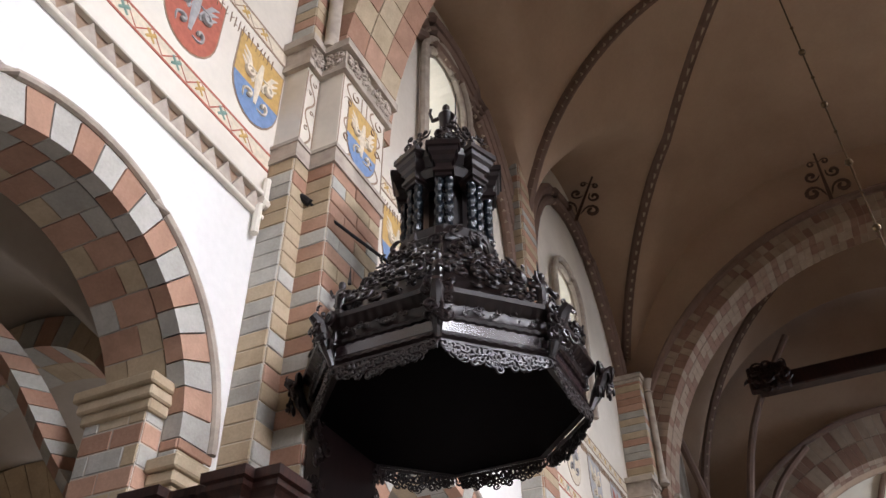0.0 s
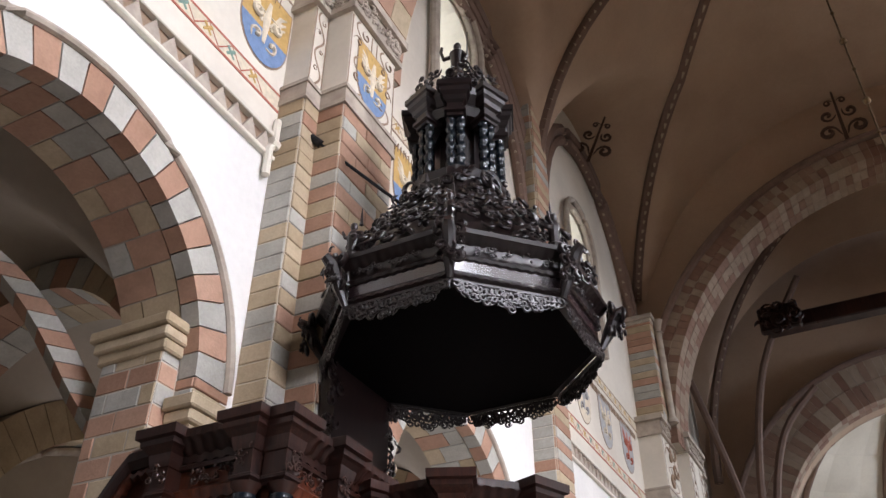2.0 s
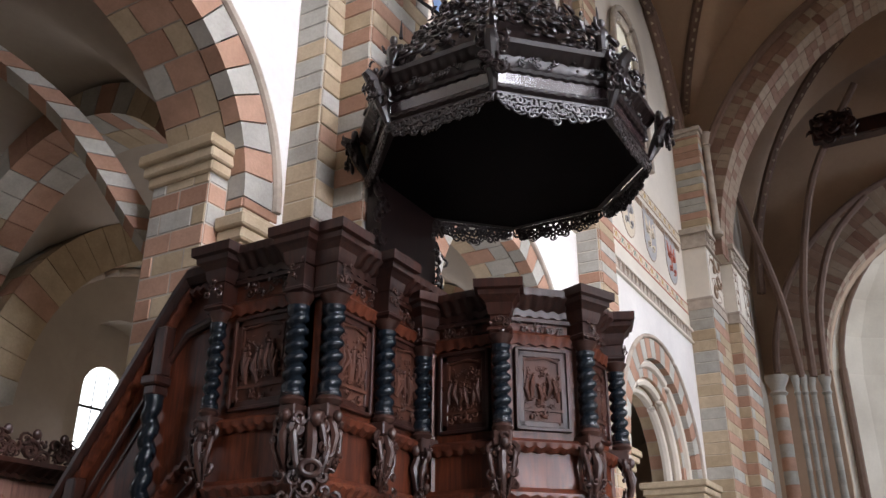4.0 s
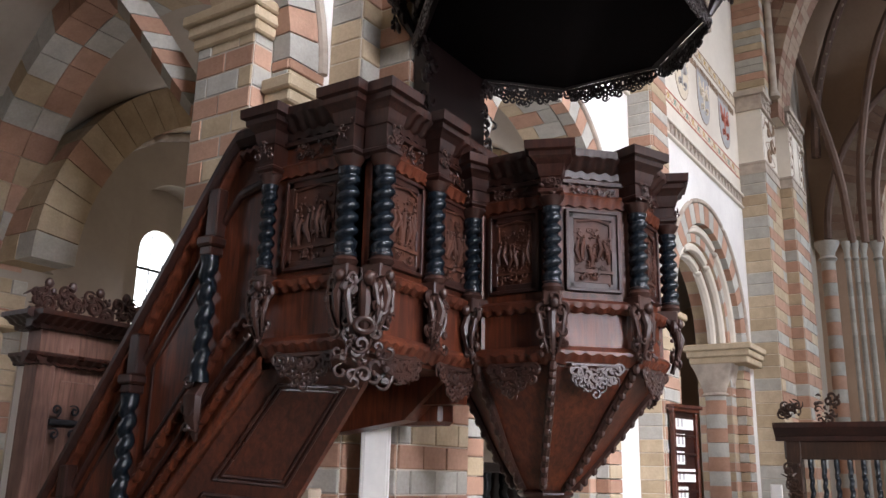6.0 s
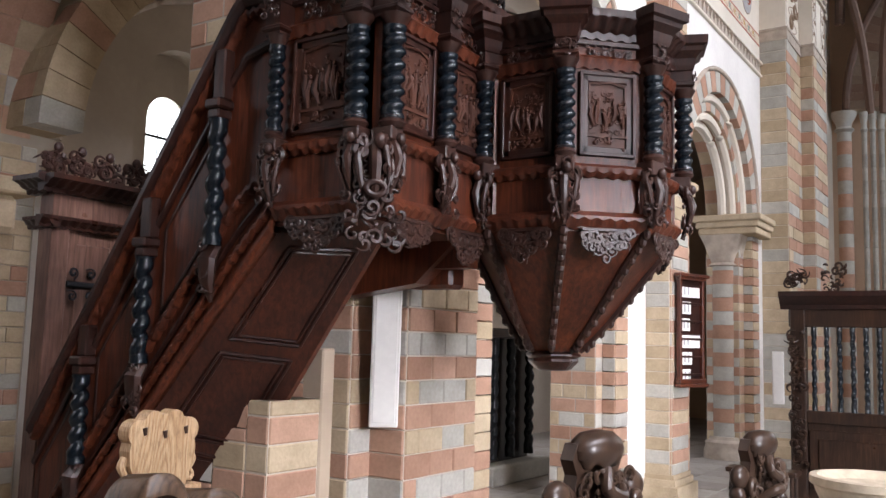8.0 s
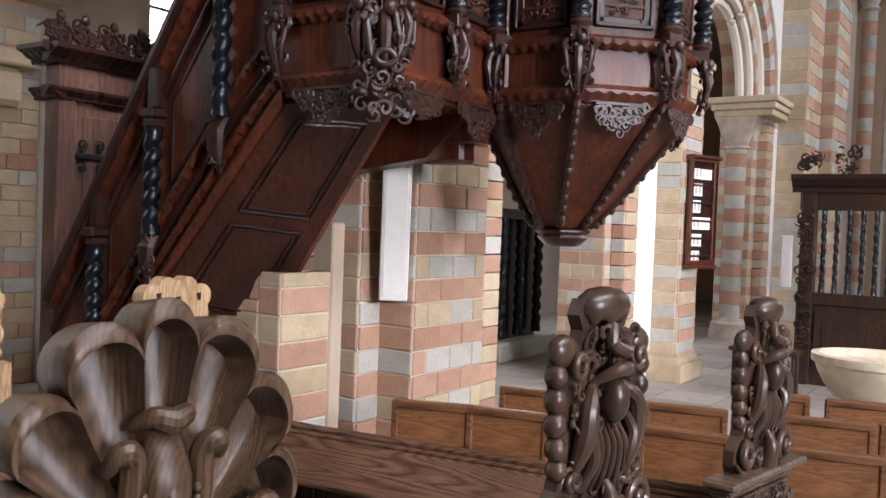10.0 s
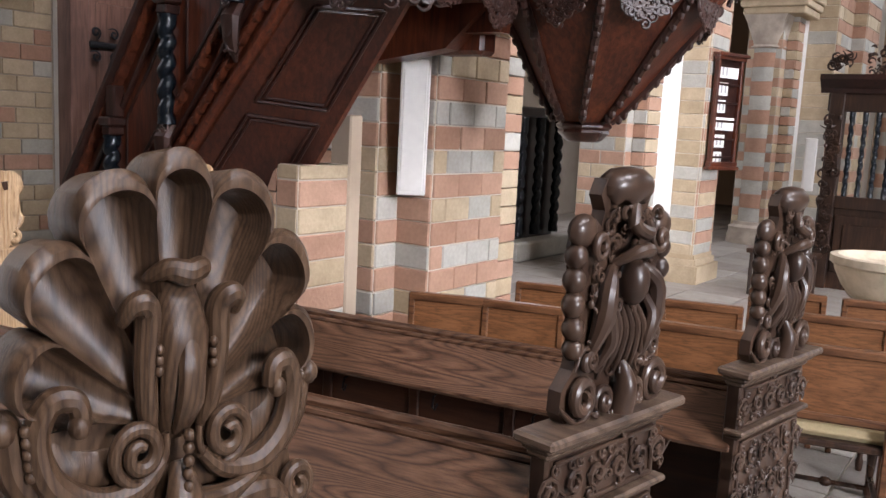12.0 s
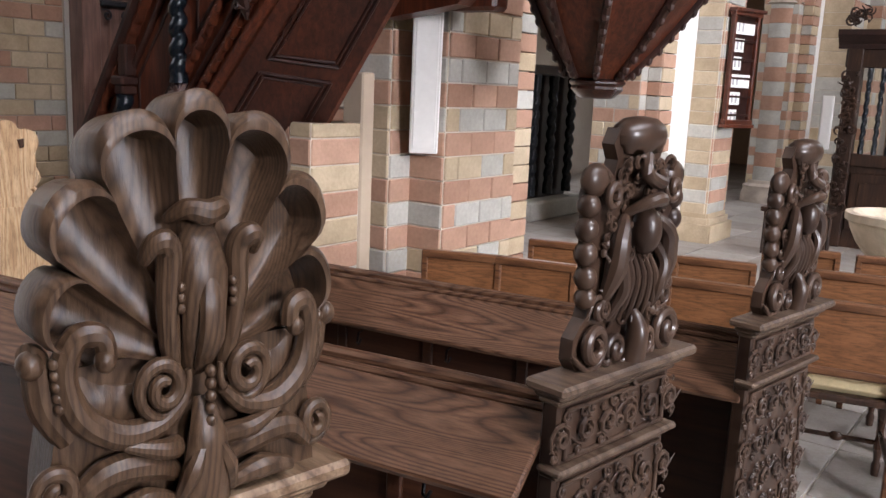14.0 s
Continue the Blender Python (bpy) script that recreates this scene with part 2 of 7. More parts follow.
def oak_board(name, dark, mid, light, rough=0.42, axis="x", rings=13.0):
    """Flat-sawn oak: long cathedral grain."""
    mt, nt, bs = node_mat(name, rough, 0, 0.4)
    st = {"x": (0.5, 4, 4), "y": (4, 0.5, 4), "z": (4, 4, 0.5)}[axis]
    tc = nt.nodes.new("ShaderNodeTexCoord")
    mp = nt.nodes.new("ShaderNodeMapping")
    mp.inputs["Scale"].default_value = st
    nt.links.new(tc.outputs["Object"], mp.inputs[0])
    n1 = nt.nodes.new("ShaderNodeTexNoise")
    n1.inputs["Scale"].default_value, n1.inputs["Detail"].default_value = 1.6, 1.5
    nt.links.new(mp.outputs[0], n1.inputs["Vector"])
    mul = nt.nodes.new("ShaderNodeMath")
    mul.operation = "MULTIPLY"
    mul.inputs[1].default_value = rings
    nt.links.new(n1.outputs[0], mul.inputs[0])
    fr = nt.nodes.new("ShaderNodeMath")
    fr.operation = "PINGPONG"
    fr.inputs[1].default_value = 0.5
    nt.links.new(mul.outputs[0], fr.inputs[0])
    ring = ramp(nt, fr.outputs[0], [(0.0, dark), (0.18, mid), (0.5, light)])
    pore = noise_tex(nt, 9, 6, "Object", tuple(5 * v for v in st), 0.7)
    pc = ramp(nt, pore, [(0.36, (0.45, 0.42, 0.4)), (0.55, (1, 1, 1))])
    stain = ramp(nt, noise_tex(nt, 3.0, 3), [(0.3, (0.6, 0.58, 0.56)), (0.65, (1, 1, 1))])
    c = mix(nt, 0.8, ring, pc, "MULTIPLY")
    nt.links.new(mix(nt, 0.7, c, stain, "MULTIPLY"), bs.inputs["Base Color"])
    bump(nt, bs, pore, 0.25, 0.003)
    return mt


def stone(name, a, b, rough=0.85, random_from="island"):
    mt, nt, bs = node_mat(name, rough, 0, 0.25)
    if random_from == "island":
        g = nt.nodes.new("ShaderNodeNewGeometry")
        r = g.outputs["Random Per Island"]
    else:
        g = nt.nodes.new("ShaderNodeObjectInfo")
        r = g.outputs["Random"]
    base = ramp(nt, r, [(0.0, a), (1.0, b)])
    n1 = noise_tex(nt, 6, 5)
    n2 = noise_tex(nt, 45, 4)
    c = mix(nt, 0.6, base, ramp(nt, n1, [(0.3, (0.68, 0.66, 0.64)), (0.7, (1.0, 1.0, 1.0))]), "MULTIPLY")
    c = mix(nt, 0.4, c, ramp(nt, n2, [(0.35, (0.75, 0.74, 0.72)), (0.65, (1, 1, 1))]), "MULTIPLY")
    nt.links.new(c, bs.inputs["Base Color"])
    bump(nt, bs, n2, 0.35, 0.006)
    return mt


def plaster(name, col, dirty, rough=0.9, scale=0.6):
    mt, nt, bs = node_mat(name, rough, 0, 0.2)
    n1 = noise_tex(nt, scale, 6)
    n2 = noise_tex(nt, 14, 4)
    c = ramp(nt, n1, [(0.3, dirty), (0.62, col)])
    c = mix(nt, 0.25, c, ramp(nt, n2, [(0.3, (0.8, 0.8, 0.8)), (0.7, (1, 1, 1))]), "MULTIPLY")
    nt.links.new(c, bs.inputs["Base Color"])
    bump(nt, bs, n2, 0.2, 0.006)
    return mt


def paint(name, col, rough=0.8, metallic=0.0, var=0.25, scale=20):
    mt, nt, bs = node_mat(name, rough, metallic, 0.35)
    n1 = noise_tex(nt, scale, 5)
    c = ramp(nt, n1, [(0.3, tuple(v * (1 - var) for v in col)), (0.7, col)])
    nt.links.new(c, bs.inputs["Base Color"])
    bump(nt, bs, n1, 0.15, 0.003)
    return mt


def glow(name, col, strength):
    mt = bpy.data.materials.new(name)
    mt.use_nodes = True
    bs = mt.node_tree.nodes["Principled BSDF"]
    bs.inputs["Base Color"].default_value = (0.8, 0.8, 0.8, 1)
    bs.inputs["Emission Color"].default_value = (*col, 1)
    bs.inputs["Emission Strength"].default_value = strength
    return mt


def carved(name, dark, light, rough=0.4, spec=0.45):
    """Stained carved wood, worn lighter on its raised parts."""
    mt, nt, bs = node_mat(name, rough, 0, spec)
    n1 = noise_tex(nt, 18, 5, "Object", (1, 1, 0.35))
    c = ramp(nt, n1, [(0.3, dark), (0.7, light)])
    big = noise_tex(nt, 1.7, 3)
    nt.links.new(mix(nt, 0.5, c, ramp(nt, big, [(0.35, (0.55, 0.5, 0.48)), (0.65, (1, 1, 1))]), "MULTIPLY"), bs.inputs["Base Color"])
    bump(nt, bs, n1, 0.2, 0.004)
    return mt


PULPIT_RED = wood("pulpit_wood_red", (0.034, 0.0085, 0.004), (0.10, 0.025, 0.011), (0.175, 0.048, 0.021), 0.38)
# Pulpit red darkened for the stair's underside: the shade is in the colour.
SHADED_SOFFIT = wood("shaded_soffit_wood", (0.02, 0.006, 0.0035), (0.052, 0.0145, 0.0075), (0.09, 0.026, 0.0135), 0.42)
PULPIT_DARK = wood("pulpit_wood_dark", (0.013, 0.0048, 0.0035), (0.032, 0.0105, 0.007), (0.06, 0.021, 0.013), 0.36)
CARVED_DARK = carved("pulpit_carving", (0.018, 0.0075, 0.0055), (0.055, 0.023, 0.016), 0.4)
CARVED_RED = carved("pulpit_relief", (0.03, 0.0098, 0.0055), (0.08, 0.027, 0.0145), 0.55, 0.3)
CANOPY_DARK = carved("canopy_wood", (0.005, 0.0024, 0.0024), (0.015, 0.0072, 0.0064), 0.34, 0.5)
# Shade below the canopy is put into this near-black colour.
UNDERSIDE_SHADE = carved("canopy_underside", (0.0012, 0.0006, 0.0008), (0.003, 0.0015, 0.0018), 0.8, 0.05)
FASCIA = carved("canopy_fascia", (0.02, 0.012, 0.013), (0.04, 0.025, 0.026), 0.2, 0.9)
# Stair doorway's oak, lightened: sheen from the windows is put into the colour.
PORTAL_SHEEN_OAK = wood("portal_sheen_oak", (0.075, 0.036, 0.026), (0.15, 0.078, 0.058), (0.22, 0.125, 0.095), 0.36)
BLACK_COL = paint("black_twisted_paint", (0.006, 0.0095, 0.0135), 0.27, 0, 0.4, 30)
PEW_OAK = carved("pew_carved_oak", (0.04, 0.024, 0.015), (0.145, 0.092, 0.058), 0.38)
SHELL_OAK = oak_board("shell_oak", (0.05, 0.028, 0.016), (0.085, 0.049, 0.029), (0.115, 0.069, 0.041), 0.34, "z", 60.0)
PEW_DARK = carved("pew_dark_oak", (0.028, 0.0155, 0.011), (0.088, 0.052, 0.034), 0.32)
PEW_BOARD = oak_board("pew_board_oak", (0.05, 0.022, 0.012), (0.11, 0.053, 0.03), (0.165, 0.087, 0.051), 0.3, "x", 46.0)
PEW_BACK = wood("pew_back_wood", (0.03, 0.011, 0.006), (0.06, 0.022, 0.011), (0.09, 0.036, 0.018), 0.4, (1.2, 14, 14))
CAP_DARK = oak_board("cap_dark_oak", (0.05, 0.03, 0.02), (0.10, 0.064, 0.043), (0.16, 0.108, 0.074), 0.4, "y")
CAP_OAK = oak_board("cap_oak", (0.12, 0.07, 0.038), (0.22, 0.14, 0.085), (0.32, 0.22, 0.14), 0.45, "y")
CHAIN_BRASS = paint("aged_brass", (0.14, 0.09, 0.045), 0.4, 0.8, 0.3, 20)
# Pale oak of the far pew ends, with direct sun added to its colour.
PALE_SUNLIT_OAK = oak_board("pale_sunlit_oak", (0.38, 0.23, 0.12), (0.48, 0.31, 0.17), (0.56, 0.39, 0.23), 0.45, "z", 30.0)
CHAIR_PANEL = oak_board("chair_panel_oak", (0.16, 0.066, 0.025), (0.2, 0.084, 0.032), (0.24, 0.104, 0.042), 0.42, "x", 22.0)
CHAIR_RAIL = oak_board("chair_rail_oak", (0.07, 0.028, 0.012), (0.13, 0.055, 0.024), (0.19, 0.085, 0.038), 0.38, "x")
CHAIR_DARK = wood("chair_dark_wood", (0.02, 0.010, 0.006), (0.045, 0.022, 0.013), (0.08, 0.04, 0.024), 0.35)
CUSHION = paint("cushion_cloth", (0.62, 0.50, 0.29), 0.95, 0, 0.15, 60)
IRON = paint("wrought_iron", (0.03, 0.03, 0.034), 0.5, 0.7, 0.3, 30)
RED = stone("red_sandstone", (0.415, 0.24, 0.165), (0.535, 0.335, 0.24))
OCHRE = stone("ochre_sandstone", (0.48, 0.375, 0.245), (0.59, 0.48, 0.335))
GREY = stone("grey_sandstone", (0.435, 0.42, 0.375), (0.555, 0.54, 0.485))
MORTAR = plaster("lime_mortar", (0.62, 0.55, 0.45), (0.5, 0.43, 0.35))
STONES = [MORTAR, RED, OCHRE, GREY]
OBJ_RED = stone("red_block", (0.415, 0.24, 0.165), (0.535, 0.335, 0.24), random_from="object")
OBJ_OCHRE = stone("ochre_block", (0.48, 0.375, 0.245), (0.59, 0.48, 0.335), random_from="object")
OBJ_GREY = stone("grey_block", (0.435, 0.42, 0.375), (0.555, 0.54, 0.485), random_from="object")
BLOCKS = [MORTAR, OBJ_RED, OBJ_OCHRE, OBJ_GREY]
WHITE = plaster("white_limewash", (0.86, 0.84, 0.80), (0.72, 0.70, 0.67))
CREAM = plaster("cream_plaster", (0.80, 0.74, 0.64), (0.64, 0.58, 0.49))
VAULT = plaster("vault_plaster", (0.57, 0.415, 0.30), (0.43, 0.30, 0.21), scale=0.35)
BRICK = stone("brown_brick", (0.24, 0.13, 0.092), (0.38, 0.26, 0.19))
BRICK_PALE = stone("buff_brick", (0.35, 0.255, 0.185), (0.44, 0.345, 0.26))
OBJ_BRICK = stone("brown_brick_single", (0.24, 0.13, 0.092), (0.38, 0.26, 0.19), random_from="object")
OBJ_BUFF = stone("buff_brick_single", (0.35, 0.255, 0.185), (0.44, 0.345, 0.26), random_from="object")
BRICKS = [MORTAR, OBJ_BRICK, OBJ_BUFF, OBJ_BUFF]
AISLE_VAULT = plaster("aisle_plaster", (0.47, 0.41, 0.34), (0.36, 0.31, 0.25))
RIB = stone("rib_stone", (0.20, 0.13, 0.10), (0.28, 0.19, 0.15))
RIB_LIGHT = plaster("rib_paint_light", (0.50, 0.40, 0.30), (0.4, 0.32, 0.24))
CAPSTONE = plaster("carved_capital_stone", (0.52, 0.45, 0.37), (0.36, 0.30, 0.25), scale=6)
P_OCHRE = paint("painted_ochre", (0.62, 0.40, 0.14))
P_RED = paint("painted_red", (0.50, 0.15, 0.10))
P_BLUE = paint("painted_blue", (0.20, 0.30, 0.50))
P_GREEN = paint("painted_green", (0.22, 0.34, 0.28))
P_BROWN = paint("painted_brown_line", (0.36, 0.25, 0.17))
P_DARK = paint("painted_dark_brown", (0.10, 0.055, 0.035))
P_GREY = paint("painted_grey", (0.45, 0.44, 0.43))
P_PALE = paint("painted_pale", (0.78, 0.68, 0.52))
SKYGLASS = glow("window_daylight", (0.90, 0.96, 1.0), 7.0)
LEAD = paint("window_lead", (0.05, 0.05, 0.055), 0.5, 0.5)
SPEAKER = paint("speaker_lacquer", (0.80, 0.78, 0.74), 0.5, 0, 0.06)
FLOOR = stone("floor_slab", (0.30, 0.27, 0.24), (0.42, 0.39, 0.35), 0.6)
FONT_STONE = plaster("font_sandstone", (0.62, 0.53, 0.40), (0.45, 0.38, 0.28), scale=7)
PAPER = paint("paper_white", (0.85, 0.83, 0.78), 0.9, 0, 0.08)

# ---- structure ----
XW = -3.63          # nave face of the arcade wall
XB = -4.30          # aisle face of the arcade wall
NAVE = 1.75         # middle of the nave
CROSS_X, CROSS_R = 1.4, 3.5   # crossing arch
RND = random.Random(7)


def arc(yc, zs, r, n=24, a0=180, a1=0):
    return [(yc + r * math.cos(radians(a0 + (a1 - a0) * i / n)), zs + r * math.sin(radians(a0 + (a1 - a0) * i / n))) for i in range(n + 1)]


fl = Mesh()
fl.box(-40, -30, -0.3, 50, 70, -0.012)
floor = done("floor", fl, MORTAR, kind="structure", label="stone paved church floor", category="floor", smooth=0)
slabs = Mesh()
for i in range(30):
    for j in range(44):
        x0, y0 = -8.0 + i * 0.6, -4.0 + j * 0.6
        d = RND.uniform(-0.002, 0.002)
        slabs.box(x0 + 0.004, y0 + 0.004, -0.012, x0 + 0.596, y0 + 0.596, d, 0.004)
part("slab_paving", slabs, FLOOR, floor, smooth=0, kind="stuff")

# each arch of the arcade: middle, springing height, outer, middle and inner radius
ARCHES = ((-8.2, 4.28, 1.54, 1.27, 1.11), (-2.8, 4.28, 1.54, 1.27, 1.11), (2.44, 4.28, 1.54, 1.27, 1.11), (7.45, 4.28, 1.56, 1.28, 1.12), (12.78, 3.86, 1.92, 1.62, 1.36))


def arcade_outline(ya, yb, top, which):
    poly = [(ya, 0)]
    for a in ARCHES:
        if which == 4 and a[4] < 1.3:
            head = [p for p in arc(a[0], a[1], a[3] + 0.02) if p[1] > 4.52]
            poly += [(a[0] - a[4], 0), (a[0] - a[4], 4.5), (head[0][0], 4.5)] + head + [(head[-1][0], 4.5), (a[0] + a[4], 4.5), (a[0] + a[4], 0)]
        else:
            poly += [(a[0] - a[which], 0)] + arc(a[0], a[1], a[which]) + [(a[0] + a[which], 0)]
    return poly + [(yb, 0), (yb, top), (ya, top)]


w = Mesh()
w.prism(arcade_outline(-11.0, 16.2, 6.45, 2), XW, XW - 0.15, "x")
wall = done("wall_north", w, WHITE, kind="structure", label="white limewashed arcade wall with round arches", category="wall", smooth=0)
w = Mesh()
w.prism(arcade_outline(-11.0, 16.2, 6.45, 4), XW - 0.15, XB, "x")
part("wall_core", w, AISLE_VAULT, wall, smooth=0)


def window_wall(ya, yb, z0, z1, holes):
    """Upper wall with round-headed windows: built of strips beside and over each opening."""
    m = Mesh()
    y = ya
    for yc, half, za, zs in holes:
        m.box(XB, y, z0, XW, yc - half, z1)
        m.box(XB, yc - half, z0, XW, yc + half, za)
        m.prism([(yc - half, zs)] + arc(yc, zs, half, 16)[1:-1] + [(yc + half, zs), (yc + half, z1), (yc - half, z1)], XB, XW, "x")
        y = yc + half
    m.box(XB, y, z0, XW, yb, z1)
    return m


HOLES = [(7.42, 0.5, 8.9, 11.5), (12.4, 0.5, 8.9, 11.0)]
part("upper_wall", window_wall(-11.0, 16.2, 6.45, 17.5, HOLES), CREAM, wall, smooth=0)
for k, (yc, half, za, zs) in enumerate(HOLES):
    win = tagged(new("window_%d" % (k + 1)), "tall round-headed clerestory window with leaded glass", "window", kind="structure")
    g = Mesh()
    g.prism([(yc - half, za)] + arc(yc, zs, half, 16) + [(yc + half, za)], XB + 0.05, XB + 0.08, "x")
    part("pane", g, SKYGLASS, win, smooth=0)
    g = Mesh()
    for q in range(1, 4):
        g.box(XB + 0.08, yc - half + q * half / 2 - 0.012, za, XB + 0.11, yc - half + q * half / 2 + 0.012, zs + half * 0.8)
    for q in range(1, 8):
        g.box(XB + 0.08, yc - half, za + q * 0.33 - 0.008, XB + 0.105, yc + half, za + q * 0.33 + 0.008)
    part("glazing_bars", g, LEAD, win, smooth=0)
    g = Mesh()
    for rr, xx in ((half + 0.10, XW + 0.05), (half + 0.24, XW + 0.10)):
        pts = [(xx, yc - rr, za)] + [(xx, a, b) for a, b in arc(yc, zs, rr, 18)] + [(xx, yc + rr, za)]
        g.tube(pts, 0.06, 8)
    part("window_moulding", g, CAPSTONE, win)


def courses(m, p0, p1, z0, z1, first=0, height=0.145, length=0.36, proud=0.012, depth=0.05, rnd=RND, pattern=2):
    """Ashlar blocks on one upright face from p0 to p1 (plan); the outside lies to the right of p0-p1. Materials 1 to 3."""
    a, b = Vector((*p0, 0)), Vector((*p1, 0))
    width = (b - a).length
    save = m.m
    m.m = frame_of(a, b - a)
    n = max(1, round(width / length))
    k = first
    z = z0
    while z < z1 - 0.02:
        h = min(height, z1 - z)
        cuts = [0.0]
        off = 0.5 if k % 2 and n > 1 else 0.0
        for i in range(1, n + 1):
            c = (i - off) * width / n
            if c < width - 0.03:
                cuts.append(c + rnd.uniform(-0.04, 0.04) * (n > 1))
        cuts.append(width)
        for i in range(len(cuts) - 1):
            q = rnd.random()
            m.mat = 1 if (k % pattern == 0) ^ (q < 0.05) else (2 if q < 0.55 else 3)
            pr = proud + rnd.uniform(-0.003, 0.004)
            m.box(cuts[i] + 0.004, -pr, z + 0.004, cuts[i + 1] - 0.004, depth, z + h - 0.004, 0.006)
        z += height
        k += 1
    m.m = save
    m.mat = 0


def block_objects(parent, p0, p1, z0, z1, first=0, height=0.145, n=1, rnd=RND, pattern=2, proud=0.012):
    """The same courses, each block an object of its own; the blocks of one width share a mesh."""
    a, b = Vector((*p0, 0)), Vector((*p1, 0))
    width = (b - a).length
    base = frame_of(a, b - a)
    cache = {}
    z, k = z0, first
    while z < z1 - 0.05:
        cuts = [0.0] + ([(i - 0.5 * (k % 2)) * width / n for i in range(1, n + 1)] if n > 1 else []) + [width]
        cuts = [c for i, c in enumerate(cuts) if i == 0 or c - cuts[i - 1] > 0.02]
        for i in range(len(cuts) - 1):
            q = rnd.random()
            kind = 0 if (k % pattern == 0) ^ (q < 0.04) else (1 if q < 0.52 else 2)
            wd = round(cuts[i + 1] - cuts[i], 3)
            if (wd, kind) not in cache:
                m = Mesh()
                m.box(0.004, -proud, 0.004, wd - 0.004, 0.05, height - 0.004, 0.006)
                cache[(wd, kind)] = done("stone_block", m, (OBJ_RED, OBJ_OCHRE, OBJ_GREY)[kind], smooth=0, data=True)
            ob = new("stone_block", cache[(wd, kind)])
            ob.parent = parent
            ob.matrix_basis = base @ Matrix.Translation((cuts[i], rnd.uniform(-0.003, 0.003), z))
        z += height
        k += 1


def pier(name, y0, y1, x_side, x_front, step, top, z_blocks):
    """A compound pier: side strips and a middle strip that stands further out."""
    p = tagged(new(name), "compound pier of banded red, ochre and grey sandstone", "pier", kind="structure")
    m = Mesh()
    m.prism([(XB + 0.02, y0 - 0.02), (x_side, y0), (x_side, y0 + step), (x_front, y0 + step), (x_front, y1 - step), (x_side, y1 - step), (x_side, y1), (XB + 0.02, y1 + 0.02)], 0, top)
    part("pier_core", m, MORTAR, p, smooth=0)
    m = Mesh()
    faces = [((XW, y0), (x_side, y0), 1), ((x_side, y0), (x_side, y0 + step), 1), ((x_side, y0 + step), (x_front, y0 + step), 1), ((x_front, y0 + step), (x_front, y1 - step), 3), ((x_side, y1 - step), (x_side, y1), 1)]
    for i, (a, b, n) in enumerate(faces):
        courses(m, a, b, z_blocks, top, first=1, height=0.2 if y0 > 12 else 0.145, length=0.36 if y0 < 12 else 0.5, pattern=40 if i < (2 if z_blocks > 0 else 1) else 2)
    if z_blocks > 0:
        for i, (a, b, n) in enumerate(faces[1:4]):
            block_objects(p, a, b, 0.32, z_blocks, n=n)
        courses(m, *faces[0][:2], 0.32, z_blocks)
        courses(m, *faces[4][:2], 0.32, z_blocks)
    pieces("stone_block", m, BLOCKS, p, 300 if z_blocks == 0 else 160)
    # splayed base
    m = Mesh()
    for k, (grow, za, zb) in enumerate(((0.09, 0.0, 0.2), (0.05, 0.2, 0.27), (0.025, 0.27, 0.32))):
        g = grow
        m.mat = 2
        m.prism([(XB, y0 - g), (x_side + g, y0 - g), (x_side + g, y0 + step - g), (x_front + g, y0 + step - g), (x_front + g, y1 - step + g), (x_side + g, y1 - step + g), (x_side + g, y1 + g), (XB, y1 + g)], za, zb)
    part("pier_base", m, STONES, p, smooth=0)
    return p


p1 = pier("pier_1", 4.10, 5.28, -3.37, -3.11, 0.20, 7.0, 4.09)
p2 = pier("pier_2", 9.62, 10.2, -3.35, -3.33, 0.02, 12.2, 0.0)
p3 = pier("pier_3", 15.03, 18.4, -3.20, -2.98, 1.1, 7.0, 0.0)


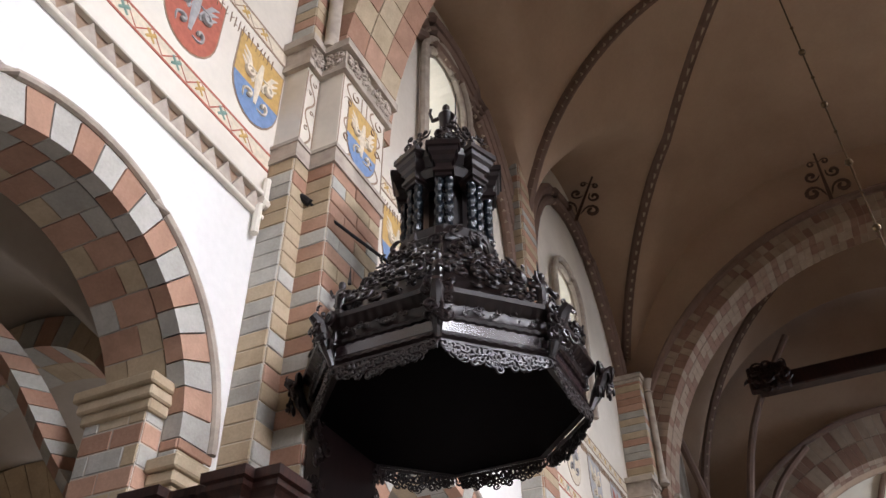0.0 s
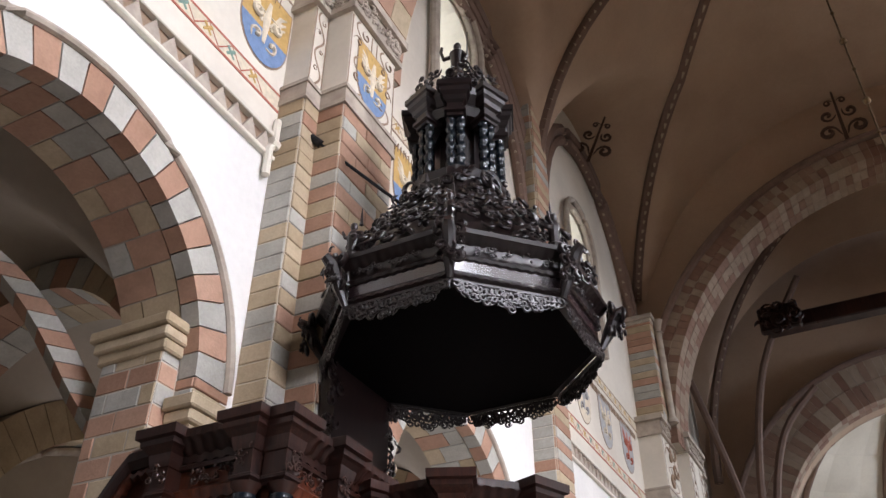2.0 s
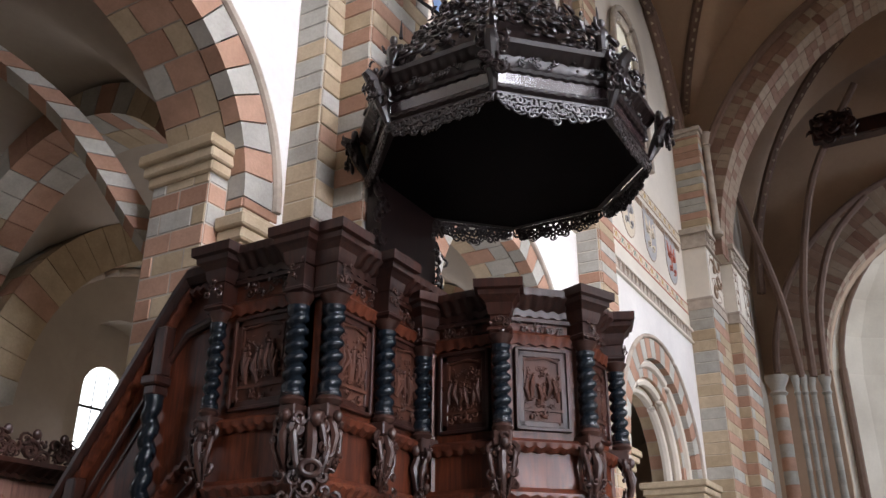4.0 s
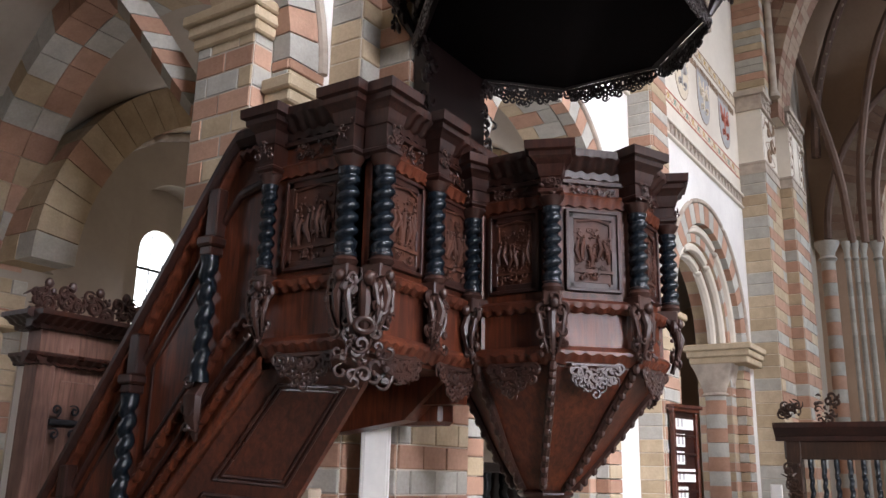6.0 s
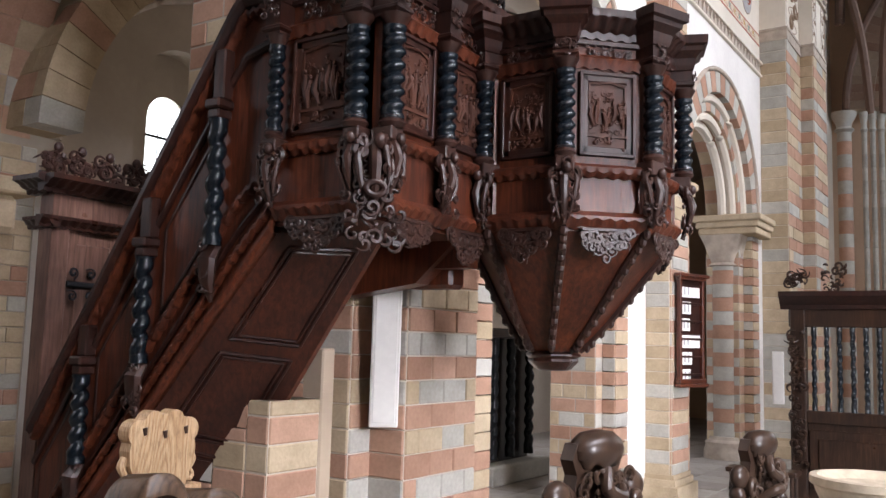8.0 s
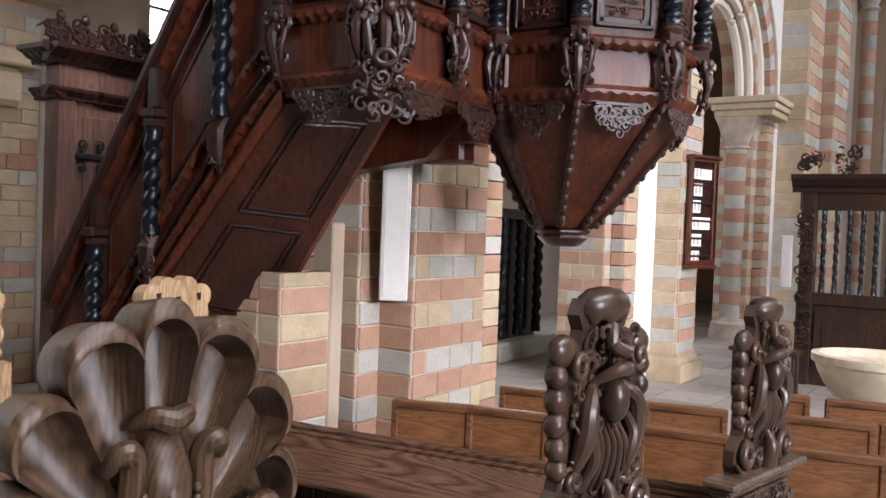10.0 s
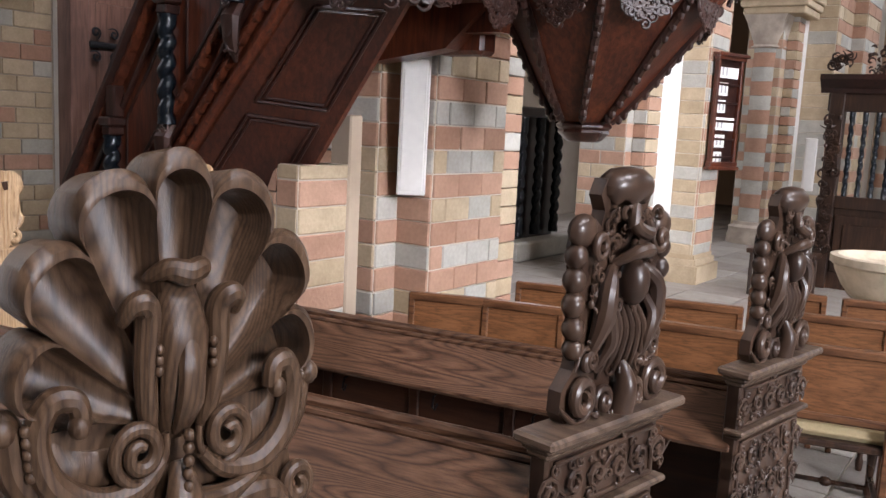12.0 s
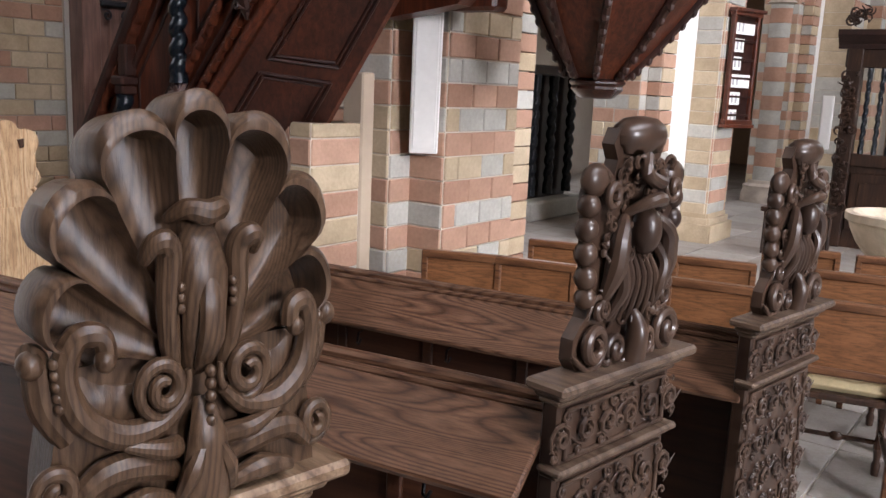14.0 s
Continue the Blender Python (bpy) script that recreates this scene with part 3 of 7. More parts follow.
def pier_head(parent, y0, y1, x_side, x_front, step, z0, z1):
    """Painted upper stretch of a pier with a carved capital on top."""
    m = Mesh()
    m.prism([(XB, y0), (x_side, y0), (x_side, y0 + step), (x_front, y0 + step), (x_front, y1 - step), (x_side, y1 - step), (x_side, y1), (XB, y1)], z0, z1)
    part("painted_shaft", m, CREAM, parent, smooth=0)
    m = Mesh()
    for g, za, zb in ((0.03, z0 - 0.02, z0 + 0.03), (0.02, z0 + 0.03, z0 + 0.16), (0.035, z0 + 0.16, z0 + 0.2), (0.05, z1 - 0.02, z1 + 0.05), (0.03, z1 + 0.05, z1 + 0.26), (0.09, z1 + 0.26, z1 + 0.36)):
        m.prism([(XB, y0 - g), (x_side + g, y0 - g), (x_side + g, y0 + step - g), (x_front + g, y0 + step - g), (x_front + g, y1 - step + g), (x_side + g, y1 - step + g), (x_side + g, y1 + g), (XB, y1 + g)], za, zb)
    part("capital", m, CAPSTONE, parent, smooth=0)
    rnd = random.Random(3)
    m = Mesh()
    for a, b in (((x_side, y0), (x_side, y0 + step)), ((x_side, y0 + step), (x_front, y0 + step)), ((x_front, y0 + step), (x_front, y1 - step)), ((x_side, y1 - step), (x_side, y1))):
        wd = (Vector(b) - Vector(a)).length
        m.m = frame_of((*a, 0), Vector((b[0] - a[0], b[1] - a[1], 0))) @ pose(wd / 2, -0.036, z1 + 0.15)
        m.foliage(wd, 0.18, int(8 + wd * 50), rnd, 0.05, 0, 0.02)
    part("capital_carving", m, CAPSTONE, parent)
    m = Mesh()
    for a, b in (((x_side, y0), (x_side, y0 + step)), ((x_front, y0 + step), (x_front, y0 + step + 0.36)), ((x_front, y1 - step - 0.36), (x_front, y1 - step)), ((x_side, y1 - step), (x_side, y1))):
        wd = (Vector(b) - Vector(a)).length
        m.m = frame_of((*a, 0), Vector((b[0] - a[0], b[1] - a[1], 0))) @ pose(wd / 2, -0.004, (z0 + z1) / 2 + 0.1)
        h = (z1 - z0) - 0.3
        pts = [(0.28 * wd * math.sin(q * 0.55), 0, -h / 2 + h * q / 22) for q in range(23)]
        m.tube(pts, 0.011, 5, 0.35)
        for q, (sx, sz) in enumerate(((-0.16, -0.3), (0.16, -0.05), (-0.16, 0.2), (0.16, 0.38))):
            m.scroll(sx * wd, sz * h, 0.17 * wd, 1.1, (-1) ** q, q, 0.1, 0, 0.8)
        for sx in (-0.46, 0.46):
            m.box(sx * wd - 0.006, -0.002, -h / 2, sx * wd + 0.006, 0.002, h / 2)
    part("painted_arabesque", m, P_BROWN, parent)


pier_head(p1, 4.10, 5.28, -3.37, -3.11, 0.20, 7.0, 8.2)
pier_head(p3, 15.03, 18.4, -3.20, -2.98, 1.1, 7.0, 8.2)


def upper_shaft(parent, y0, y1, x, y_shaft, x_shaft, top):
    """The pilaster that carries on above the painted head, with a thin colonnette and its own small capital."""
    m = Mesh()
    m.box(XB, y0 + 0.01, 8.5, x - 0.01, y1, top)
    courses(m, (XW, y0), (x, y0), 8.55, top, first=1, proud=0.006, pattern=3)
    courses(m, (x, y0), (x, y1), 8.55, top, first=1, proud=0.006, pattern=3)
    pieces("stone_block", m, BLOCKS, parent, 60)
    m = Mesh()
    m.lathe([(0.11, 8.54), (0.11, 8.6), (0.075, 8.66), (0.07, 8.7), (0.07, top - 0.28), (0.1, top - 0.26), (0.075, top - 0.22), (0.13, top - 0.04), (0.15, top)], x_shaft, y_shaft, 12)
    part("colonnette", m, CAPSTONE, parent)
    m = Mesh()
    for g, za, zb in ((0.03, top - 0.12, top - 0.05), (0.07, top - 0.05, top + 0.05)):
        m.box(XB, y0 - g, za, x + g, y1 + g, zb, 0.01)
    part("capital", m, CAPSTONE, parent, smooth=0)


upper_shaft(p1, 4.10, 4.32, -3.37, 4.28, -3.28, 12.6)
upper_shaft(p3, 15.2, 16.4, -3.12, 15.5, -3.04, 10.75)


# rings of red and pale voussoirs, inner orders, imposts
def wedge(name, yc, r0, r1, a0, a1, x0, x1, mat, parent, m=None):
    own = m is None
    m = m or Mesh()
    q = [radians(a0 + (a1 - a0) * f) for f in (0.03, 0.5, 0.97)]
    poly = [(yc + r0 * math.cos(a), ZS + r0 * math.sin(a)) for a in q] + [(yc + r1 * math.cos(a), ZS + r1 * math.sin(a)) for a in reversed(q)]
    m.prism(poly, x0, x1, "x")
    if own:
        part(name, m, mat, parent, smooth=0)


for ai, (yc, ZS, R_OUT, R_IN, R_INNER) in enumerate(ARCHES[2:]):
    near = ai == 0
    m = Mesh()
    n = 23
    for i in range(n):
        a0, a1 = 180.0 * i / n, 180.0 * (i + 1) / n
        if near:
            wedge("voussoir", yc, R_IN, R_OUT, a0, a1, XW - 0.14, XW + 0.006, OBJ_RED if i % 2 else OBJ_GREY, wall)
        else:
            m.mat = 1 if i % 2 else 3
            wedge("", yc, R_IN, R_OUT, a0, a1, XW - 0.14, XW + 0.006, None, None, m)
    # soffit: courses of blocks across the wall's thickness
    n = 19
    R_SOF = R_IN + 0.012 if ai < 2 else R_INNER
    for i in range(n):
        a0, a1 = 180.0 * i / n, 180.0 * (i + 1) / n
        cuts = [XW - 0.15, XW - 0.33, XB] if i % 2 else [XW - 0.15, XW - 0.47, XB]
        for c in range(2):
            q = RND.random()
            m.mat = 1 if (i + c) % 2 == 0 and q < 0.7 else (2 if q < 0.85 else 3)
            wedge("", yc, R_SOF - 0.006, R_SOF + 0.08, a0, a1, cuts[c] - 0.004, cuts[c + 1] + 0.004, None, None, m)
        if ai == 2:
            m.mat = 3 if i % 2 else 1
            wedge("", yc, R_INNER, R_IN + 0.1, a0, a1, XW - 0.2, XW - 0.143, None, None, m)
    # jambs below the arch
    for sgn in (-1, 1):
        for r, xa, xb in ((R_INNER, XB, XW - 0.15), (R_IN, XW - 0.15, XW)):
            yj = yc + sgn * r
            p0, p1_ = ((xa, yj), (xb, yj)) if sgn > 0 else ((xb, yj), (xa, yj))
            courses(m, p0, p1_, 0, 4.5 if ai < 2 and r == R_INNER else ZS, first=1, proud=0.004, length=0.24)
        p0, p1_ = (XW, yc + sgn * R_IN), (XW, yc + sgn * (R_OUT + 0.06))
        if sgn < 0:
            p0, p1_ = p1_, p0
        courses(m, p0, p1_, 0, ZS, first=1, length=0.3, proud=0.01)
        p0, p1_ = (XW - 0.15, yc + sgn * R_INNER), (XW - 0.15, yc + sgn * R_IN)
        if sgn < 0:
            p0, p1_ = p1_, p0
        courses(m, p0, p1_, 0, 4.5 if ai < 2 else ZS, first=1, length=0.3, proud=0.006)
    pieces("arch_stone", m, BLOCKS, wall, 240 if near else 40)
    # imposts
    m = Mesh()
    for sgn in (-1, 1):
        drop = 0.0 if ai < 2 else 0.80
        for g, za, zb in ((0.03, 4.42 - drop, 4.5 - drop), (0.06, 4.5 - drop, 4.58 - drop), (0.09, 4.58 - drop, 4.66 - drop)):
            y0, y1 = sorted((yc + sgn * (R_INNER - g), yc + sgn * (R_INNER + 0.15)))
            m.box(XB - g, y0, za, XW - 0.13 + g * 0.6, y1, zb, 0.012)
        drop = 0.0 if ai < 2 else 0.26
        for g, za, zb in ((0.02, 3.84 - drop, 3.95 - drop), (0.06, 3.95 - drop, 4.03 - drop), (0.09, 4.03 - drop, 4.12 - drop)):
            y0, y1 = sorted((yc + sgn * (R_IN - g), yc + sgn * (R_OUT + 0.02)))
            m.box(XW - 0.14, y0, za, XW + 0.02 + g, y1, zb, 0.012)
    part("impost", m, OCHRE, wall, smooth=0)
    # raised edge roll round the arch
    m = Mesh()
    m.tube([(XW + 0.012, a, b) for a, b in arc(yc, ZS, R_OUT + 0.035, 40)], 0.035, 8)
    part("arch_moulding", m, CAPSTONE, wall)

# zigzag string course over the arches
for ya, yb in ((-1.2, 4.09), (5.3, 9.6), (10.22, 15.0)):
    sc = Mesh()
    sc.box(XW - 0.01, ya, 6.36, XW + 0.05, yb, 6.40, 0.008)
    sc.box(XW - 0.01, ya, 6.57, XW + 0.06, yb, 6.62, 0.008)
    part("string_course", sc, CREAM, wall, smooth=0)
    sc = Mesh()
    k = 0
    y = ya + 0.01
    while y < yb - 0.2:
        sc.prism([(y, 6.40), (y + 0.175, 6.40), (y + 0.0875, 6.57)], XW - 0.01, XW + 0.045, "x")
        y += 0.18
    part("zigzag_frieze", sc, CAPSTONE, wall, smooth=0)
    sc = Mesh()
    sc.box(XW - 0.02, ya, 6.40, XW + 0.004, yb, 6.57)
    part("frieze_ground", sc, P_BROWN, wall, smooth=0)


# painted bands, inscription and shields on the upper wall
def band(ya, yb, z0, z1, seed):
    rnd = random.Random(seed)
    m = Mesh()
    m.mat = 0
    m.box(XW, ya, z0, XW + 0.003, yb, z1)
    m.mat = 1
    for z in (z0, z1):
        m.box(XW, ya, z - 0.012, XW + 0.005, yb, z + 0.012)
    y, k, h = ya + 0.02, 0, z1 - z0
    while y < yb - 0.3:
        m.m = frame_of((XW + 0.006, y + 0.14, (z0 + z1) / 2), (0, 1, 0))
        m.mat = 2 if k % 2 else 3
        for a in (45, 135):
            c, s = math.cos(radians(a)), math.sin(radians(a))
            m.tube([(-0.34 * h * c, 0, -0.34 * h * s), (0.34 * h * c, 0, 0.34 * h * s)], [0.012, 0.02], 4, 0.2)
        m.mat = 1
        m.tube([(-0.14, 0, -0.4 * h), (0, 0, 0.42 * h), (0.14, 0, -0.4 * h)], 0.007, 4, 0.3)
        m.m = Matrix()
        y += 0.28
        k += 1
    return m


def shield(yc, z0, wd, h, field, charge, lower, XW=XW):
    sh = Mesh()
    out = [(yc - wd / 2, z0 + h), (yc - wd / 2, z0 + 0.45 * h)] + [(yc - wd / 2 * math.cos(radians(a)), z0 + 0.45 * h - 0.45 * h * math.sin(radians(a))) for a in range(15, 180, 15)] + [(yc + wd / 2, z0 + 0.45 * h), (yc + wd / 2, z0 + h)]
    sh.mat = 3
    sh.prism([(yc + (a - yc) * 1.05, z0 + h / 2 + (b - z0 - h / 2) * 1.04) for a, b in out], XW, XW + 0.004, "x")
    sh.mat = 0
    sh.prism(out, XW, XW + 0.007, "x")
    if lower:
        sh.mat = 2
        low = [(a, min(b, z0 + 0.42 * h)) for a, b in out]
        sh.prism(low, XW, XW + 0.009, "x")
    sh.mat = 1
    sh.m = frame_of((XW + 0.011, yc, z0 + 0.5 * h), (0, 1, 0))
    rnd = random.Random(int(yc * 10))
    for sx in (-1, 1):
        sh.scroll(sx * wd * 0.2, 0.08 * h, wd * 0.12, 1.0, sx, 1.5, 0.3, 0, 1.2)
        sh.scroll(sx * wd * 0.17, -0.22 * h, wd * 0.1, 0.9, -sx, 4.0, 0.3, 0, 1.0)
        for q in range(3):
            sh.tube([(sx * wd * 0.1, 0, 0.02 * h * q), (sx * wd * 0.28, 0, 0.12 * h + 0.09 * h * q), (sx * wd * 0.4, 0, 0.2 * h + 0.08 * h * q)], [0.02, 0.026, 0.008], 5, 0.25)
    sh.tube([(0, 0, -0.25 * h), (0, 0, 0.1 * h), (0.02, 0, 0.35 * h)], [0.02, 0.05, 0.02], 6, 0.2)
    return part("painted_shield", sh, [field, charge, lower or field, P_BROWN], wall, smooth=0)


for k, (ya, yb) in enumerate(((-1.2, 4.09), (5.3, 9.6), (10.22, 15.0))):
    part("painted_band", band(ya, yb, 6.92, 7.10, k), [P_PALE, P_RED, P_OCHRE, P_GREEN], wall, smooth=0)
    part("painted_band", band(ya, yb, 8.28, 8.46, k + 5), [P_PALE, P_BROWN, P_OCHRE, P_OCHRE], wall, smooth=0)
    m = Mesh()
    y = ya + 0.1
    rnd = random.Random(k)
    while y < yb - 0.2:
        m.tube([(XW + 0.003, y, 8.04), (XW + 0.003, y + rnd.uniform(-0.015, 0.02), 8.17)], 0.011, 4, 0.25)
        m.tube([(XW + 0.003, y, 8.12 + rnd.uniform(-0.06, 0.05)), (XW + 0.003, y + 0.035, 8.08 + rnd.uniform(0, 0.1))], 0.007, 4, 0.25)
        y += rnd.uniform(0.05, 0.075)
    part("painted_inscription", m, P_BROWN, wall, smooth=0)
for yc, fc, ch, lo in ((2.02, P_RED, P_GREY, None), (2.9, P_RED, P_GREY, None), (3.76, P_OCHRE, P_PALE, P_BLUE), (6.3, P_OCHRE, P_PALE, P_BLUE), (7.6, P_RED, P_PALE, None), (11.9, P_PALE, P_GREY, None), (13.0, P_GREY, P_PALE, None), (14.2, P_GREY, P_RED, None)):
    shield(yc, 7.24, 0.62, 0.86, fc, ch, lo)
shield(4.69, 7.22, 0.5, 0.72, P_OCHRE, P_PALE, P_BLUE, -3.11)

# ---- vaults ----


def vault_height(x, y, y0, y1, z0=9.75, rise=6.5, side=(3.5, 4.7), half=5.3):
    """Six-part vault: a domed barrel across the nave, cut by two wall arches on each side of a double bay."""
    u = min(1, abs(x - NAVE) / half)
    v = min(1, abs(y - (y0 + y1) / 2) / ((y1 - y0) / 2))
    a = (rise - 0.8 * v * v) * math.sqrt(max(0, 1 - u * u))
    ym = 10.1 if y0 < 10.1 < y1 else (y0 + y1) / 2
    ya, yb, sd = (y0, ym, side[0]) if y < ym else (ym, y1, side[1])
    w_ = min(1, abs(y - (ya + yb) / 2) / ((yb - ya) / 2))
    b = (sd + (rise - sd) * (1 - u) ** 1.5 * 0.9) * math.sqrt(max(0, 1 - w_ * w_))
    return z0 + max(a, b)


def grid(fn, xs, ys):
    m = Mesh()
    nx = len(xs)
    vs = [(x, y, fn(x, y)) for y in ys for x in xs]
    m.add(vs, [(j * nx + i, j * nx + i + 1, (j + 1) * nx + i + 1, (j + 1) * nx + i) for j in range(len(ys) - 1) for i in range(nx - 1)])
    m.add([(x, y, z + 0.4) for x, y, z in vs], [(j * nx + i, (j + 1) * nx + i, (j + 1) * nx + i + 1, j * nx + i + 1) for j in range(len(ys) - 1) for i in range(nx - 1)])
    return m


def span(a, b, n):
    return [a + (b - a) * i / n for i in range(n + 1)]


BAYS = ((-6.5, 4.82), (4.82, 16.2), (16.2, 21.6))
for y0, y1 in BAYS:
    done("ceiling", grid(lambda x, y: vault_height(x, y, y0, y1), span(XW - 0.05, 7.15, 56), span(y0, y1, 60)), VAULT, kind="structure", label="plastered groin vault of the nave", category="vault", smooth=50)

ribs = tagged(new("vault_ribs"), "stone vault ribs with painted rope ornament", "vault rib", kind="structure")


def rib(pts, r=0.11, name="rib"):
    m = Mesh()
    m.tube(pts, r, 8)
    part(name, m, RIB, ribs)
    m = Mesh()
    for i in range(0, len(pts) - 1):
        a, b = Vector(pts[i]), Vector(pts[i + 1])
        for q in (0.1, 0.6):
            p, p_ = a.lerp(b, q), a.lerp(b, q + 0.22)
            down = Vector((0, 0, -1)) * r * 0.72
            side = Vector((0.5, -0.87, 0)) * r * 0.66
            m.tube([p + down + side * 0.3, p_ + down + side * 1.1], [0.02, 0.03], 5)
    part("rib_painting", m, RIB_LIGHT, ribs)


def rib_between(xa, ya, xb, yb, za, zb, n=16):
    pts = []
    for i in range(n + 1):
        q = i / n
        s = math.sin(q * math.pi / 2)
        c = 1 - math.cos(q * math.pi / 2)
        pts.append((xa + (xb - xa) * c, ya + (yb - ya) * c, za + (zb - za) * s))
    return pts


def rib_on_vault(xa, ya, xb, yb, n=22):
    """A rib that follows the middle vault on a straight line in plan."""
    pts = []
    for i in range(n + 1):
        q = (i / n) ** 1.7
        x, y = xa + (xb - xa) * q, ya + (yb - ya) * q
        pts.append((x, y, vault_height(x, y, *BAYS[1]) - 0.03))
    return pts


for xa, ya, yb in ((-3.52, 10.07, 10.34), (7.02, 10.07, 10.34), (-3.47, 15.94, 9.38), (6.97, 15.94, 9.38), (-3.46, 5.0, 10.4), (6.96, 5.0, 10.4)):
    rib(rib_on_vault(xa, ya, NAVE, yb))
for xa, ya, yb in ((-3.3, 16.9, 18.9), (6.8, 16.9, 18.9), (-3.3, 21.2, 18.9), (6.8, 21.2, 18.9)):
    rib(rib_between(xa, ya, NAVE, yb, 9.3, 15.6))
# wall ribs of the two bays
for y0, y1, h, rr in ((5.2, 10.0, 2.9, 0.13), (5.42, 9.78, 2.66, 0.11), (5.62, 9.58, 2.44, 0.09), (10.25, 15.85, 3.9, 0.13), (10.47, 15.63, 3.68, 0.1)):
    yc, hf = (y0 + y1) / 2, (y1 - y0) / 2
    rib([(XW + 0.08, yc - hf * math.cos(radians(a)), 9.7 + h * math.sin(radians(a))) for a in range(0, 181, 9)], rr, "wall_rib")


def transverse_arch(name, y0, y1, zc, r_in, r_out, n=84, mats=None, cx=NAVE):
    """An arch across the nave built of brick blocks, with a rounded edge."""
    t = tagged(new(name), "brick transverse arch across the nave", "arch", kind="structure")
    m = Mesh()
    for i in range(n):
        q0, q1 = math.pi * i / n, math.pi * (i + 1) / n
        qs = [q0 + (q1 - q0) * f for f in (0.02, 0.5, 0.98)]
        cols = 3
        for c in range(cols):
            ya, yb = y0 + (y1 - y0) * c / cols, y0 + (y1 - y0) * (c + 1) / cols
            if c == 0:
                for s in range(2):
                    ra, rb = r_in + (r_out - r_in) * s / 2, r_in + (r_out - r_in) * (s + 1) / 2
                    m.mat = 1 if RND.random() < 0.5 else (2 if RND.random() < 0.6 else 3)
                    poly = [(cx + (ra + 0.006) * math.cos(a), zc + (ra + 0.006) * math.sin(a)) for a in qs] + [(cx + (rb - 0.006) * math.cos(a), zc + (rb - 0.006) * math.sin(a)) for a in reversed(qs)]
                    m.prism(poly, ya, yb - 0.008, "y")
            else:
                m.mat = 1 if RND.random() < 0.45 else (2 if RND.random() < 0.6 else 3)
                poly = [(cx + r_in * math.cos(a), zc + r_in * math.sin(a)) for a in qs] + [(cx + r_out * math.cos(a), zc + r_out * math.sin(a)) for a in reversed(qs)]
                m.prism(poly, ya + 0.004, yb - 0.004, "y")
    pieces("brick", m, mats or BLOCKS, t)
    m = Mesh()
    for i in range(n):
        qs = [math.pi * (i + f) / n for f in (0, 1)]
        m.prism([(cx + (r_in + 0.02) * math.cos(a), zc + (r_in + 0.02) * math.sin(a)) for a in qs] + [(cx + (r_out - 0.02) * math.cos(a), zc + (r_out - 0.02) * math.sin(a)) for a in reversed(qs)], y0 + 0.02, y1 - 0.02, "y")
    part("arch_core", m, MORTAR, t, smooth=0)
    m = Mesh()
    m.tube([(cx + (r_out + 0.03) * math.cos(radians(a)), y0 - 0.06, zc + (r_out + 0.03) * math.sin(radians(a))) for a in range(0, 181, 4)], 0.085, 8)
    part("arch_roll", m, RIB, t)
    # springing blocks down to the capitals
    m = Mesh()
    for sx in (-1, 1):
        xs = sorted((cx + sx * r_in, cx + sx * (r_in + 1.4)))
        if zc > 8.7:
            z0_ = 8.66 if y0 < 10 else 9.26
            if sx < 0:
                courses(m, (xs[1], y0), (xs[1], y1), z0_, zc, proud=0.004)
                courses(m, (xs[0], y0), (xs[1], y0), z0_, zc, proud=0.004)
            m.box(xs[0], y0, z0_, xs[1] - 0.001, y1, zc)
    if m.v:
        pieces("brick", m, mats or BLOCKS, t, 20)


transverse_arch("transverse_arch_1", 4.36, 5.35, 8.2, 4.95, 6.2, 46)
transverse_arch("transverse_arch_2", 15.6, 16.55, 8.2, 5.2, 5.68, 110, BRICKS, 2.2)
transverse_arch("transverse_arch_3", 21.4, 22.3, 7.3, CROSS_R, CROSS_R + 1.1, 70, BRICKS, CROSS_X)
m = Mesh()
m.prism(arc(2.2, 8.2, 5.6, 30) + arc(2.2, 8.2, 8.6, 30, 0, 180), 15.98, 16.15, "y")
done("wall_over_arch", m, VAULT, kind="structure", label="plastered wall over the transverse arch", category="wall", smooth=0)

# painted scroll finials on the vault over the arch heads
orn = Mesh()
for (ox, oy, oz, s, axis, lean) in ((1.42, 15.5, 14.0, 0.86, (1, 0, 0), 0), (-3.3, 12.9, 13.29, 0.72, (0.97, 0.25, 0), 22)):
    orn.m = frame_of((ox, oy, oz), axis) @ pose(0, 0, 0, 0, lean, 0)
    orn.tube([(0, 0, -0.2 * s), (0, 0, 1.5 * s)], [0.05 * s, 0.02], 6, 0.4)
    for sx in (-1, 1):
        orn.scroll(sx * 0.34 * s, 0.22 * s, 0.22 * s, 1.2, sx, 1.6, 0.22, 0, 1.0)
        orn.scroll(sx * 0.26 * s, 0.75 * s, 0.16 * s, 1.2, -sx, 4.4, 0.24, 0, 0.8)
        orn.scroll(sx * 0.16 * s, 1.15 * s, 0.1 * s, 1.1, sx, 1.6, 0.26, 0, 0.8)
    orn.m = Matrix()
part("painted_finial", orn, P_DARK, ribs)

